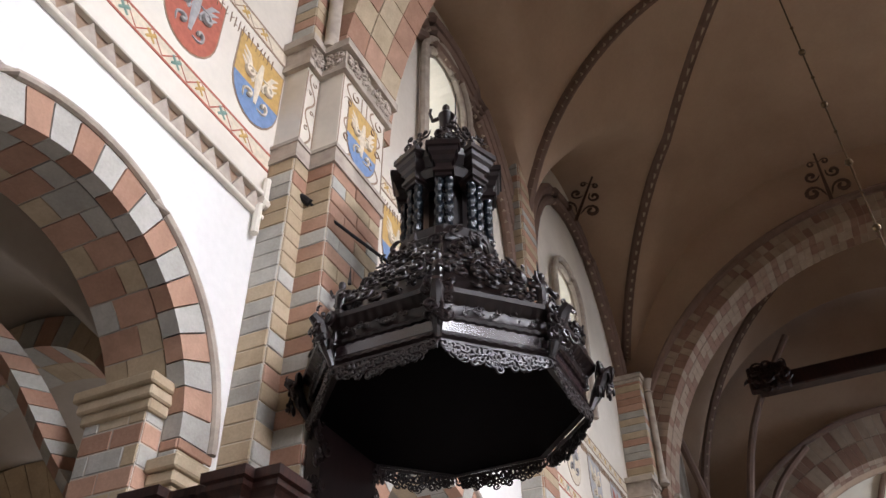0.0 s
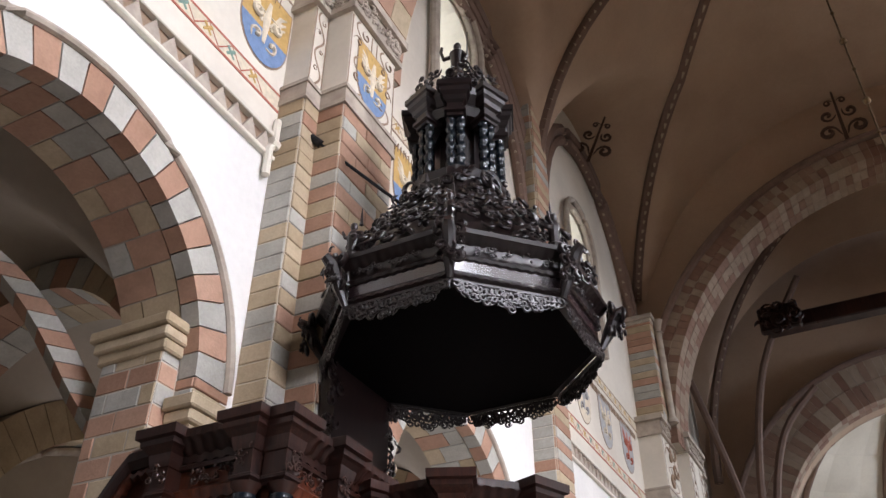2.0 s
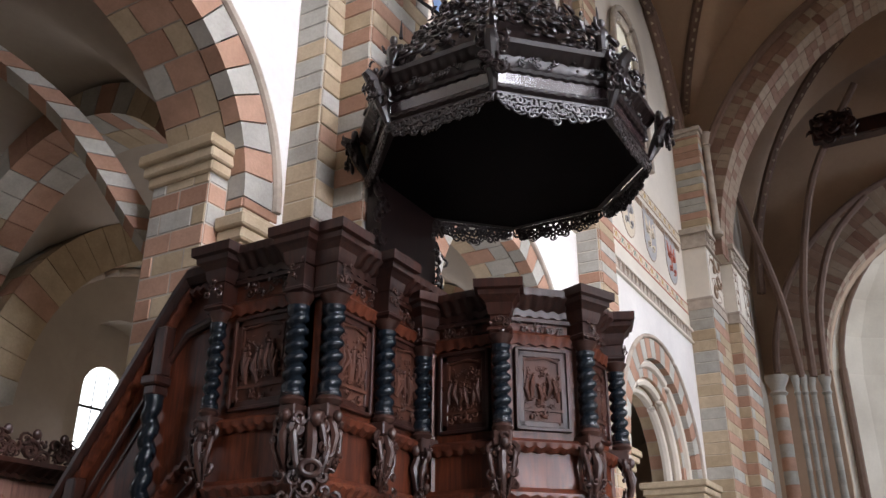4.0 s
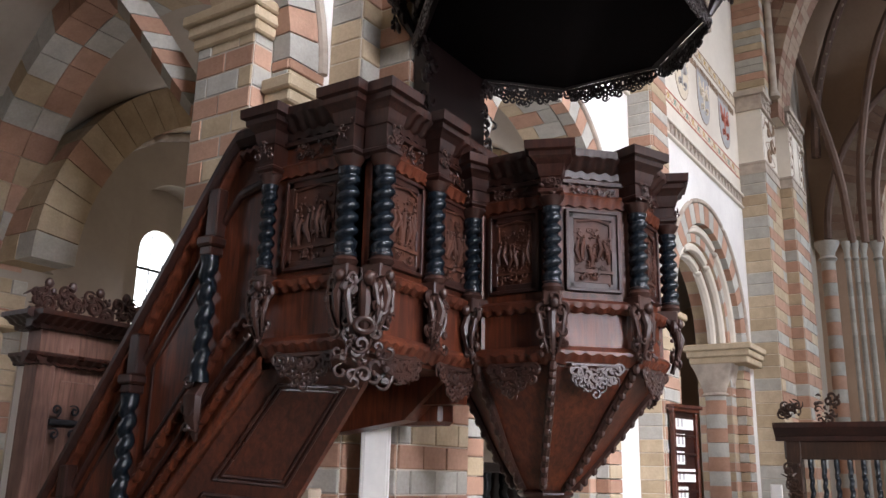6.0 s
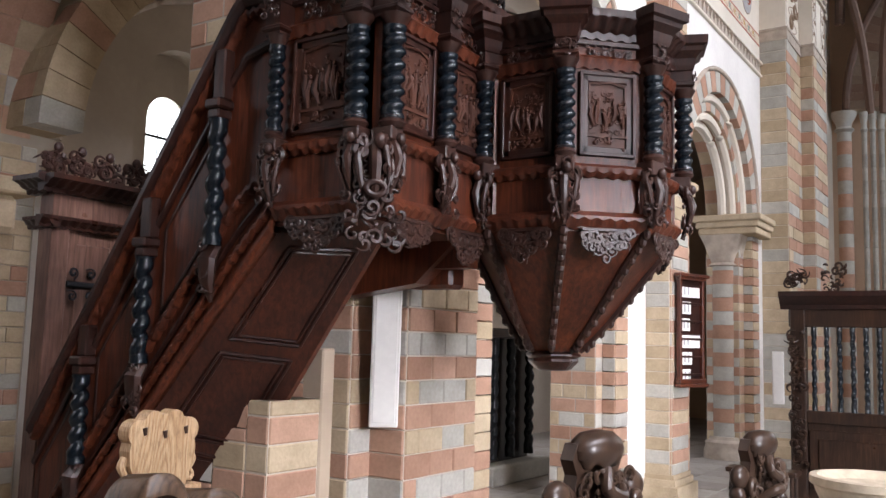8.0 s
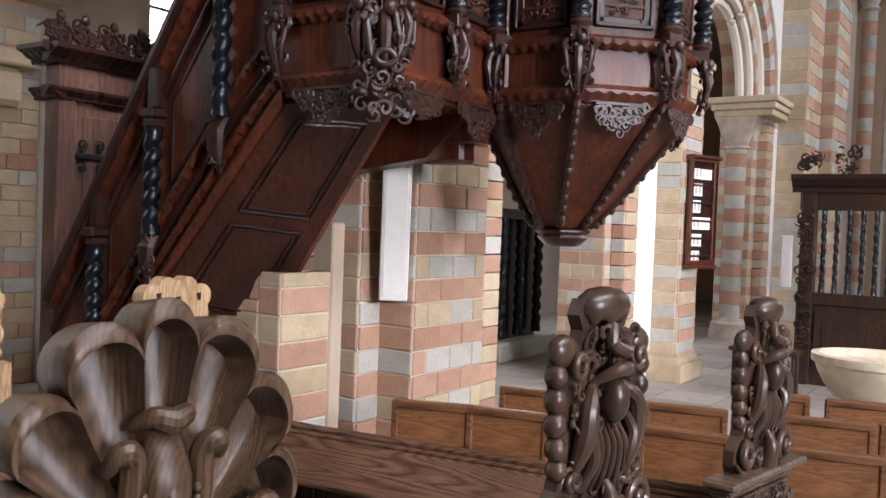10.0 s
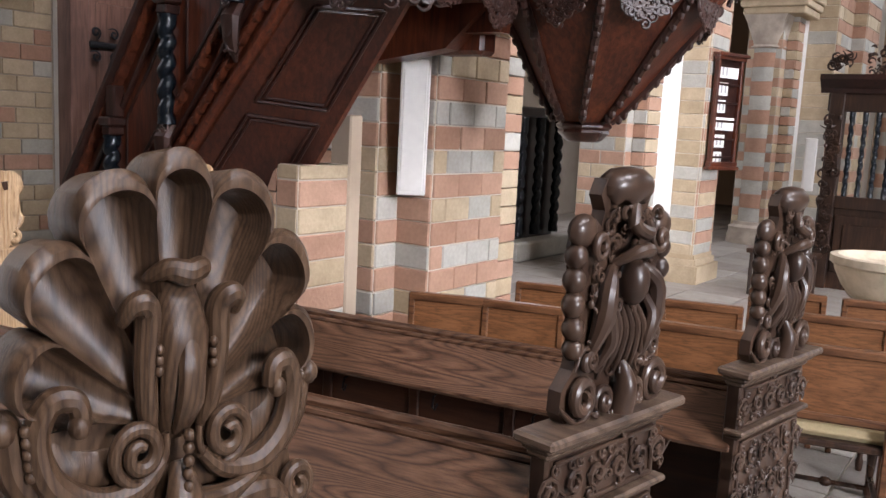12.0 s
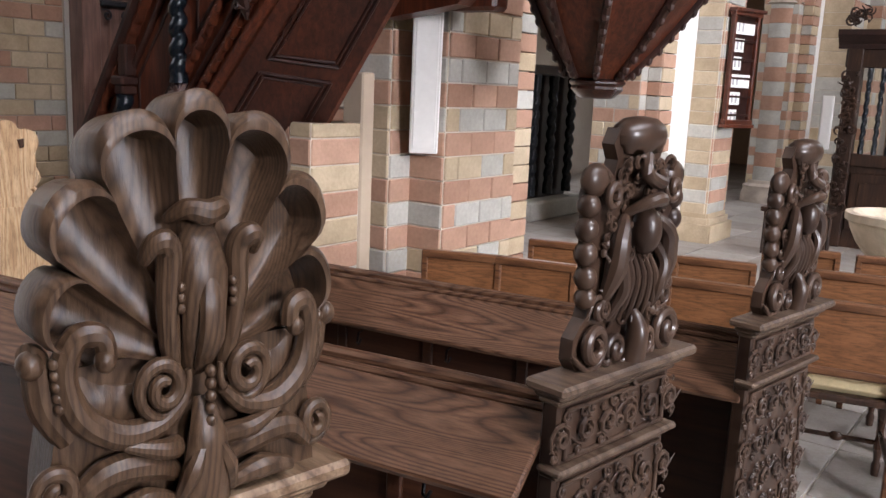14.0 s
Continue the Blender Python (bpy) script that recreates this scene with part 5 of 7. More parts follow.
def column(parent, place, ang, lv, seed, r=0.045, bracket=True, turns=7):
    """Twisted column with capital, bracket and the cornice block over it. ang: the way it faces, degrees from +x."""
    rnd = random.Random(seed)
    d = Vector((math.cos(radians(ang)), math.sin(radians(ang)), 0))
    fm = frame_of((*place, 0), Vector((-d.y, d.x, 0)))
    c = Vector((*place, 0)) + d * 0.055
    m = Mesh()
    twisted(m, c.x, c.y, lv["col0"] + 0.02, lv["col1"], r, turns)
    sh = part("twisted_column", m, BLACK_COL, parent, "black-painted twisted column")
    m = Mesh()
    m.lathe([(r * 0.95, lv["col0"] - 0.02), (r * 1.25, lv["col0"]), (r * 1.0, lv["col0"] + 0.015), (r * 1.1, lv["col0"] + 0.03)], c.x, c.y, 14)
    m.lathe([(r * 0.9, lv["col1"] - 0.02), (r * 0.8, lv["col1"]), (r * 1.2, lv["col1"] + 0.03), (r * 1.45, lv["col1"] + 0.05)], c.x, c.y, 14)
    part("column_capital", m, CARVED_DARK, parent)
    m = Mesh()
    z0, z1 = lv["col1"] + 0.045, lv["top"]
    h = z1 - z0
    cz, ch = lv["cor"], z1 - lv["cor"]
    block_moulding(m, 0, fm, 0.048, ((0.0, z0), (0.0, z0 + 0.015), (0.014, z0 + 0.026), (0.014, z0 + 0.04), (0.0, z0 + 0.05), (0.0, cz - 0.03), (0.008, cz - 0.026), (0.014, cz - 0.008), (0.016, cz), (0.022, cz + 0.25 * ch), (0.042, cz + 0.42 * ch), (0.056, cz + 0.5 * ch), (0.058, cz + 0.68 * ch), (0.078, cz + 0.74 * ch), (0.08, z1 + 0.01), (0.0, z1 + 0.012)))
    part("cornice_block", m, PULPIT_DARK, parent, smooth=0)
    m = Mesh()
    m.m = fm @ pose(0, -0.1, lv["cor"] - 0.07)
    m.foliage(0.08, 0.1, 7, rnd, 0.02, 0, 0.02)
    m.m = Matrix()
    if bracket:
        figure_bracket(m, fm, rnd, 1.0, lv["ledge"] - 0.13)
    part("column_bracket", m, CARVED_DARK, parent, "carved console with scrolls and leaves")
    m = Mesh()
    m.m = fm
    m.box(-0.045, -0.09, lv["ledge"] - 0.02, 0.045, 0.02, lv["col0"] - 0.015, 0.006)
    part("column_block", m, CARVED_DARK, parent, smooth=0)


PC = Vector((-2.12, 4.43))      # pulpit's middle
PS = 0.45                       # side of its octagon


def octa(c, side, k, turn=0.0):
    a = radians(22.5 + 45 * k + turn)
    r = side / (2 * math.sin(radians(22.5)))
    return (c[0] + r * math.cos(a), c[1] + r * math.sin(a))


pulpit = thing("pulpit", "dark carved oak pulpit basket with twisted black columns on a pier", "pulpit")
body = PS * 0.93
order = [4, 5, 6, 7, 8, 9, 10]
for i, k in enumerate(order[:-1]):
    bay(pulpit, octa(PC, body, k), octa(PC, body, k + 1), PLEV, 11 + i)
for i, k in enumerate(order[:-1]):
    column(pulpit, octa(PC, body, k), 22.5 + 45 * k, PLEV, 31 + i)
# floor and tapering underside
m = Mesh()
prof = [(0.545, 2.36), (0.54, 2.27), (0.50, 2.2), (0.43, 2.1), (0.35, 1.97), (0.265, 1.84), (0.18, 1.73), (0.135, 1.68)]
LEAN = Vector((-0.105, 0.02))      # the foot of the taper stands nearer to the pier


def taper_point(r, z, a):
    q = min(1.0, max(0.0, (2.3 - z) / 0.62))
    return (PC.x + LEAN.x * q + r * math.cos(a), PC.y + LEAN.y * q + r * math.sin(a), z)


m.loft([[taper_point(r, z, radians(22.5 + 45 * k)) for k in range(8)] for r, z in prof])
part("tapered_underside", m, PULPIT_RED, pulpit, smooth=20)
m = Mesh()
m.lathe([(0.12, 1.69), (0.15, 1.665), (0.15, 1.655), (0.135, 1.64), (0.14, 1.625), (0.125, 1.61), (0.1, 1.585), (0.08, 1.575)], PC.x + LEAN.x, PC.y + LEAN.y, 8, radians(22.5))
part("bottom_knob", m, PULPIT_DARK, pulpit)
for k in range(8):
    rnd = random.Random(60 + k)
    m = Mesh()
    a = radians(22.5 + 45 * k)
    pts = [taper_point(r + 0.01, z, a) for r, z in prof[1:]]
    m.tube(pts, [0.02, 0.024, 0.024, 0.023, 0.021, 0.018, 0.014], 7)
    for i in range(len(pts) - 1):
        for q in (0.0, 0.5):
            p = Vector(pts[i]).lerp(Vector(pts[i + 1]), q)
            m.ball((p.x + 0.012 * math.cos(a), p.y + 0.012 * math.sin(a), p.z), 0.023, 0.023, 0.03, 7, 5)
    part("leaf_rib", m, CARVED_DARK, pulpit)

# landing between stair and pulpit
landing = thing("pulpit_landing", "carved oak stair landing beside the pulpit with paired twisted columns", "pulpit landing")
LA, LB, LC, LD = (-3.0, 3.06), (-2.46, 3.06), (-2.40, 3.12), (-2.40, 4.0)
bay(landing, LA, LB, LLEV, 71)
bay(landing, (-2.40, 3.08), (-2.40, 3.52), LLEV, 72)
bay(landing, (-2.40, 3.52), (-2.40, 4.02), LLEV, 73)
column(landing, (-2.99, 3.06), 270, LLEV, 81, 0.038)
column(landing, (-2.49, 3.06), 270, LLEV, 82, 0.05)
column(landing, (-2.40, 3.08), 0, LLEV, 83, 0.05)
column(landing, (-2.40, 3.51), 0, LLEV, 84, 0.046)
m = Mesh()
m.box(-3.08, 3.08, 2.24, -2.42, 4.05, 2.32)
m.box(-3.2, 3.9, 2.1, -2.45, 4.0, 2.28)
part("landing_floor", m, PULPIT_RED, landing, smooth=0)
m = Mesh()
m.box(-2.9, 3.98, 2.0, -2.6, 4.12, 2.28, 0.02)
m.prism([(-3.25, 2.24), (-2.5, 2.24), (-2.75, 2.02), (-3.25, 1.95)], 3.86, 4.0, "y")
part("landing_bracket", m, PULPIT_RED, landing, smooth=0)
# corner scroll cluster below the paired columns
m = Mesh()
rnd = random.Random(5)
fm = frame_of((-2.44, 3.08, 0), (0.7, 0.7, 0))
figure_bracket(m, fm, rnd, 1.25, 2.42)
m.m = fm @ pose(0, -0.12, 2.36)
m.tube([(0.04 * math.cos(radians(a)), 0, 0.03 * math.sin(radians(a))) for a in range(0, 361, 30)], 0.014, 8)
m.m = fm @ pose(0, -0.06, 2.18)
m.foliage(0.24, 0.16, 22, rnd, 0.035, 0, 0.04)
part("corner_carving", m, CARVED_DARK, landing)

# stair
stair = thing("pulpit_stair", "steep enclosed oak pulpit stair with panelled side and soffit", "staircase")
YN, YF = 3.07, 3.50
XT, XF = -3.02, -4.84            # head and foot of the panelled side


def rail_z(x):
    """Top of the handrail over x."""
    return min(3.44, 2.81 + 1.44 * (x + 3.7))


def string_z(x):
    """Lower edge of the panelled side."""
    return max(0.0, 1.97 + 1.08 * (x + 3.24))


def wall_z(x):
    """Lower edge of the stair where it passes the pier."""
    return max(0.0, 1.695 + 1.40 * (x + 3.086))


def side_z(x, f):
    return string_z(x) + f * (rail_z(x) - string_z(x))


xs = [XF + (XT - XF) * i / 12 for i in range(13)]
m = Mesh()
m.prism([(x, string_z(x)) for x in xs] + [(x, rail_z(x) - 0.04) for x in reversed(xs)], YN, YN + 0.05, "y")
part("side_panelling", m, PULPIT_RED, stair, smooth=0)
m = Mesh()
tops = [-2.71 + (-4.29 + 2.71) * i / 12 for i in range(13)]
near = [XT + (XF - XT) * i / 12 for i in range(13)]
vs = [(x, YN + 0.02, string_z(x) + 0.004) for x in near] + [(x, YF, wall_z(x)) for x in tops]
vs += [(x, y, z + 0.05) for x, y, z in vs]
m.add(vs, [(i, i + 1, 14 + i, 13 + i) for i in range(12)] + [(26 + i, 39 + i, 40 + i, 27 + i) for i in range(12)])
part("soffit", m, SHADED_SOFFIT, stair, smooth=30)
m = Mesh()
m.prism([(x, wall_z(x) + 0.01) for x in tops] + [(x, max(rail_z(x) - 0.1, wall_z(x) + 0.4)) for x in reversed(tops)], YF, YF + 0.04, "y")
part("far_string", m, PULPIT_RED, stair, smooth=0)


def soffit_point(u, v, out=0.0):
    """u runs down the stair, v across it from the panelled side; out lies below the boards."""
    a = Vector((XT + (XF - XT) * u, YN + 0.02, string_z(XT + (XF - XT) * u)))
    xb = -2.71 - 1.58 * u
    p = a.lerp(Vector((xb, YF, wall_z(xb))), v)
    return (p.x + 0.55 * out, p.y - 0.25 * out, p.z - 0.8 * out)


# two rows of fielded panels under the stair
for u0, u1 in ((0.03, 0.25), (0.285, 0.50), (0.535, 0.78)):
    m = Mesh()
    for g, r in ((0.0, 0.011), (0.1, 0.008)):
        q = [(u0 + 0.22 * g * (u1 - u0) * 2, 0.2 + 0.5 * g), (u1 - 0.22 * g * (u1 - u0) * 2, 0.2 + 0.5 * g), (u1 - 0.22 * g * (u1 - u0) * 2, 0.84 - 0.5 * g), (u0 + 0.22 * g * (u1 - u0) * 2, 0.84 - 0.5 * g)]
        for i in range(4):
            (ua, va), (ub, vb) = q[i], q[(i + 1) % 4]
            m.tube([soffit_point(ua + (ub - ua) * k / 4, va + (vb - va) * k / 4, 0.006) for k in range(5)], r, 6)
    part("soffit_frame", m, PULPIT_DARK, stair)


def slope_strip(f, up, out, wave=0.0, n=150, x0=XF, x1=XT):
    """A moulding along the stair's side at the share f of its height."""
    m = Mesh()
    rings = []
    n = n if wave else 24
    for i in range(n + 1):
        x = x0 + (x1 - x0) * i / n
        wv = 1.5 * wave * math.sin(2 * math.pi * x / 0.05)
        z = side_z(x, f) + wv
        prof = [(-0.03, 0), (out * 0.6, 0), (out, up * 0.3), (out, up * 0.7), (out * 0.6, up), (-0.03, up)]
        rings.append([(x, YN - o, z + u) for o, u in prof])
    m.loft(rings)
    return m


for f, up, out, wv, mat_, nm in ((0.94, 0.11, 0.08, 0.0, PULPIT_DARK, "handrail"), (0.90, 0.05, 0.055, 0.006, PULPIT_RED, "rail_ripple"), (0.76, 0.05, 0.03, 0.0, PULPIT_DARK, "upper_moulding"), (0.26, 0.05, 0.045, 0.006, PULPIT_RED, "string_ripple"), (0.17, 0.03, 0.03, 0.0, PULPIT_DARK, "string_bead"), (0.0, 0.06, 0.04, 0.0, PULPIT_RED, "string_edge"), (0.09, 0.045, 0.04, 0.006, PULPIT_RED, "string_ripple")):
    part(nm, slope_strip(f, up, out, wv), mat_, stair)
for k, sx in enumerate((-3.39, -3.90, -4.38)):
    z0, z1 = side_z(sx, 0.24), side_z(sx, 0.68)
    m = Mesh()
    twisted(m, sx, YN - 0.055, z0, z1, 0.045, 5.5)
    part("twisted_column", m, BLACK_COL, stair, "black-painted twisted column")
    m = Mesh()
    m.box(sx - 0.04, YN - 0.095, z1, sx + 0.04, YN, z1 + 0.05, 0.008)
    m.box(sx - 0.055, YN - 0.11, z1 + 0.05, sx + 0.055, YN, z1 + 0.1, 0.01)
    m.box(sx - 0.04, YN - 0.07, z1 + 0.1, sx + 0.04, YN, side_z(sx, 0.93), 0.008)
    part("column_capital", m, PULPIT_DARK, stair, smooth=0)
    m = Mesh()
    rnd = random.Random(90 + k)
    m.m = frame_of((sx, YN - 0.03, z0 - 0.12), (1, 0, 0))
    m.tube([(0, 0, 0.12), (0, -0.05, 0.05), (0, -0.045, -0.05), (0, -0.01, -0.16)], [0.04, 0.06, 0.05, 0.012], 8, 0.6)
    m.scroll(0, -0.02, 0.036, 1.4, 1, 0, 0.3, -0.06, 0.6)
    m.foliage(0.1, 0.24, 16, rnd, 0.03, -0.03, 0.03)
    part("column_console", m, CARVED_DARK, stair)
    # sloping panel mouldings between the columns
    m = Mesh()
    xa, xb = sx - 0.42, sx - 0.09
    q = [(xa, side_z(xa, 0.36)), (xb, side_z(xb, 0.36)), (xb, side_z(xb, 0.70)), (xa, side_z(xa, 0.70))]
    for i in range(4):
        (ax, az), (bx, bz) = q[i], q[(i + 1) % 4]
        m.tube([(ax, YN - 0.001, az), (bx, YN - 0.001, bz)], 0.013, 6, 0.5)
    part("panel_frame", m, PULPIT_DARK, stair)
for k in range(9):
    m = Mesh()
    z = 0.55 + 0.19 * (k + 1)
    x = -3.7 + (z - 1.62) / 1.44
    m.box(x - 0.2, YN + 0.05, z - 0.03, x - 0.02, YF - 0.002, z)
    part("tread", m, PULPIT_DARK, stair, smooth=0)

# portal at the stair foot
portal = thing("stair_portal", "panelled brown oak stair doorway with carved crest and iron hinge", "doorway")
PX = -4.88                      # nave face of the portal
for nm, bx in (("door_post", (PX - 0.14, 3.08, 0, PX, 3.2, 2.36)), ("door_post", (PX - 0.14, 3.86, 0, PX, 3.98, 2.36)), ("door_leaf", (PX - 0.11, 3.2, 0.02, PX - 0.03, 3.86, 2.36)), ("door_head", (PX - 0.14, 3.08, 2.36, PX, 3.98, 2.54))):
    m = Mesh()
    m.box(*bx, 0.004)
    part(nm, m, PORTAL_SHEEN_OAK, portal, smooth=0)
for z, o, h in ((2.33, 0.05, 0.07), (2.54, 0.13, 0.1)):
    m = Mesh()
    moulding(m, (PX, 3.04), (PX, 4.0), cornice_profile(z, o, h), 0.004, 0.05, 60)
    moulding(m, (PX - 0.2, 3.08), (PX, 3.08), cornice_profile(z, o, h), 0.003, 0.04, 20)
    part("portal_cornice", m, PULPIT_DARK, portal)
for ya, yb, za, zb in ((3.26, 3.5, 0.25, 1.05), (3.56, 3.8, 0.25, 1.05), (3.26, 3.5, 1.15, 2.25), (3.56, 3.8, 1.15, 2.25)):
    m = Mesh()
    m.box(PX - 0.03, ya, za, PX - 0.012, yb, zb, 0.012)
    part("door_panel", m, PORTAL_SHEEN_OAK, portal, smooth=0)
m = Mesh()
rnd = random.Random(44)
m.m = frame_of((PX - 0.04, 3.5, 2.73), (0, 1, 0))
m.tube([(-0.5, 0, -0.08), (0.5, 0, -0.08)], 0.022, 6)
m.foliage(0.96, 0.13, 70, rnd, 0.042, 0, 0.03)
for x in (-0.42, -0.26, -0.06, 0.14, 0.3, 0.44):
    m.scroll(x, 0.0, 0.07, 1.3, 1 if x > 0 else -1, 1.5, 0.3, 0, 1.0)
    m.ball((x + 0.03, 0, 0.1), 0.03, 0.025, 0.035)
part("crest_carving", m, CARVED_DARK, portal, "pierced carved crest of scrolls and leaves")
m = Mesh()
m.m = frame_of((PX + 0.004, 3.3, 2.0), (0, 1, 0))
m.tube([(-0.1, 0, 0), (0.14, 0, 0)], [0.02, 0.016], 6, 0.5)
for sx in (-1, 1):
    for sz in (-1, 1):
        m.scroll(sx * 0.06, sz * 0.07, 0.035, 1.2, sx * sz, 0.6, 0.22, 0, 0.8)
part("iron_hinge", m, IRON, portal, "blue-black wrought iron hinge")

# back board between pulpit and canopy
back = thing("pulpit_backboard", "dark carved back panel linking pulpit and sounding board", "back panel")
m = Mesh()
m.box(-3.09, 4.32, 2.3, -2.97, 5.02, 4.75)
part("panel", m, CANOPY_DARK, back, smooth=0)
for yy in (4.28, 5.04):
    rnd = random.Random(int(yy * 100))
    m = Mesh()
    m.m = frame_of((-2.99, yy, 3.95), (0, 1, 0))
    m.foliage(0.1, 1.2, 42, rnd, 0.045, 0, 0.05)
    part("side_carving", m, CANOPY_DARK, back)

# ---- canopy ----
CC = Vector((-2.20, 4.62))
canopy = thing("sounding_board", "dark carved octagonal sounding board with tiered lantern and finial statue", "pulpit canopy")


def octring(c, ap, z, side=None):
    r = ap / math.cos(radians(22.5))
    return [(c[0] + r * math.cos(radians(22.5 + 45 * k)), c[1] + r * math.sin(radians(22.5 + 45 * k)), z) for k in range(8)]


# Underside of the board, its shade painted near black.
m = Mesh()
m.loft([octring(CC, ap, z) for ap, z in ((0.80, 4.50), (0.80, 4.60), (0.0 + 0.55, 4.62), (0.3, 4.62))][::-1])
part("underside", m, UNDERSIDE_SHADE, canopy, "underside with its shade put into a near-black colour", smooth=0)
for k in range(8):
    c0 = [Vector(octring(CC, 1.0, 0)[k]), Vector(octring(CC, 1.0, 0)[(k + 1) % 8])]
    mid = (c0[0] + c0[1]) / 2
    out = (mid - Vector((*CC, 0))).normalized()
    rnd = random.Random(200 + k)

    def edge(ap):
        r = ap / math.cos(radians(22.5))
        a0, a1 = radians(22.5 + 45 * k), radians(67.5 + 45 * k)
        return (CC.x + r * math.cos(a0), CC.y + r * math.sin(a0)), (CC.x + r * math.cos(a1), CC.y + r * math.sin(a1))
    e0, e1 = edge(0.84)
    m = Mesh()
    moulding(m, e0, e1, [(-0.04, 4.50), (0.0, 4.50), (0.012, 4.515), (0.004, 4.535), (0.022, 4.55), (0.01, 4.575), (0.012, 4.585), (-0.04, 4.585)], 0.003, 0, 60)
    part("lower_moulding", m, CANOPY_DARK, canopy)
    m = Mesh()
    moulding(m, e0, e1, [(-0.04, 4.585), (0.006, 4.585), (0.006, 4.672), (-0.04, 4.672)])
    part("fascia", m, FASCIA, canopy, "plain polished fascia board", smooth=0)
    m = Mesh()
    moulding(m, e0, e1, [(-0.04, 4.672), (0.02, 4.672), (0.03, 4.69), (0.02, 4.71), (0.024, 4.77), (0.05, 4.785), (0.06, 4.80), (0.085, 4.82), (0.09, 4.85), (-0.04, 4.86)], 0.003, 0.02, 60)
    part("upper_cornice", m, CANOPY_DARK, canopy)
    fm = frame_of((*e0, 0), Vector((e1[0] - e0[0], e1[1] - e0[1], 0)))
    ln = (Vector(e1) - Vector(e0)).length
    m = Mesh()
    m.m = fm @ pose(ln / 2, -0.03, 4.74)
    m.foliage(ln * 0.86, 0.05, 26, rnd, 0.018, 0, 0.01)
    part("frieze_carving", m, CANOPY_DARK, canopy)
    m = Mesh()
    pendant(m, fm @ pose(ln / 2, 0.0, 0), rnd, ln * 0.98, 0.15, 4.50, 24)
    part("fringe", m, CANOPY_DARK, canopy, "pierced carved fringe of scrolls")
    # sloping carved roof
    m = Mesh()
    rise = 0.72
    up = (Vector((-out.x * 0.46, -out.y * 0.46, rise))).normalized()
    xd = Vector((e1[0] - e0[0], e1[1] - e0[1], 0)).normalized()
    base = Vector((*CC, 4.88)) + out * 0.80
    sl = Matrix((xd, up.cross(xd).normalized(), up)).transposed().to_4x4()
    sl.translation = base + up * 0.36
    m.m = sl
    for row in range(5):
        zz = -0.3 + 0.15 * row
        wd = ln * (0.92 - 0.14 * row)
        m.m = sl @ pose(0, -0.02, zz)
        m.foliage(wd, 0.16, int(24 - 2 * row), rnd, 0.05, -0.02, 0.12)
    part("roof_carving", m, CANOPY_DARK, canopy, "deeply carved scrolls and leaves")
    # corner console, bracket and small upright form
    m = Mesh()
    cd = (Vector((e0[0], e0[1], 0)) - Vector((*CC, 0))).normalized()
    fc = frame_of((e0[0] + cd.x * 0.02, e0[1] + cd.y * 0.02, 0), Vector((-cd.y, cd.x, 0)))
    m.m = fm.copy()
    m.m = fc @ pose(0, -0.06, 4.72)
    for sx in (-1, 1):
        m.scroll(sx * 0.05, 0.08, 0.055, 1.3, sx, 1.2, 0.32, -0.02, 1.2)
        m.scroll(sx * 0.04, -0.08, 0.04, 1.3, -sx, 4.2, 0.32, 0, 1.2)
    m.foliage(0.16, 0.26, 18, rnd, 0.04, -0.02, 0.08)
    m.tube([(0, 0.06, -0.2), (0, 0.0, -0.08), (0, -0.06, 0.06), (0, -0.12, 0.1)], [0.02, 0.04, 0.045, 0.03], 8)
    part("corner_console", m, CANOPY_DARK, canopy)
    m = Mesh()
    m.m = fc @ pose(0, 0.02, 4.88)
    m.lathe([(0.05, 0), (0.055, 0.03), (0.035, 0.05), (0.04, 0.1), (0.045, 0.16), (0.036, 0.2), (0.018, 0.225), (0.026, 0.25), (0.022, 0.275), (0.006, 0.29)], 0, 0, 10)
    m.tube([(0.03, -0.01, 0.18), (0.075, -0.03, 0.13), (0.07, -0.05, 0.09)], [0.014, 0.013, 0.008], 6)
    m.tube([(-0.03, -0.01, 0.18), (-0.07, -0.02, 0.2), (-0.085, -0.03, 0.25)], [0.014, 0.013, 0.008], 6)
    m.lathe([(0.014, 0.28), (0.01, 0.32), (0.003, 0.42)], 0.02, 0.04, 6)
    part("corner_statuette", m, CANOPY_DARK, canopy)
    m = Mesh()
    r1 = Vector((*CC, 0)) + cd * 0.60
    m.lathe([(0.02, 5.05), (0.05, 5.08), (0.02, 5.12), (0.055, 5.2), (0.058, 5.24), (0.03, 5.29), (0.008, 5.33), (0.004, 5.45)], r1.x, r1.y, 10)
    part("urn", m, CANOPY_DARK, canopy)
m = Mesh()
m.loft([octring(CC, ap, z) for ap, z in ((0.82, 4.64), (0.84, 4.86), (0.78, 4.9), (0.68, 5.1), (0.53, 5.35), (0.37, 5.6), (0.32, 5.8))])
part("roof", m, CANOPY_DARK, canopy, smooth=0)
m = Mesh()
m.loft([octring(CC, ap, z) for ap, z in ((0.36, 5.72), (0.38, 5.76), (0.34, 5.80), (0.36, 5.86), (0.17, 5.87), (0.17, 6.42), (0.30, 6.43), (0.33, 6.5), (0.31, 6.54), (0.37, 6.6), (0.38, 6.66), (0.25, 6.7), (0.23, 6.8), (0.16, 6.84), (0.13, 7.0), (0.16, 7.04), (0.1, 7.1), (0.08, 7.16))])
part("lantern", m, CANOPY_DARK, canopy, smooth=25)
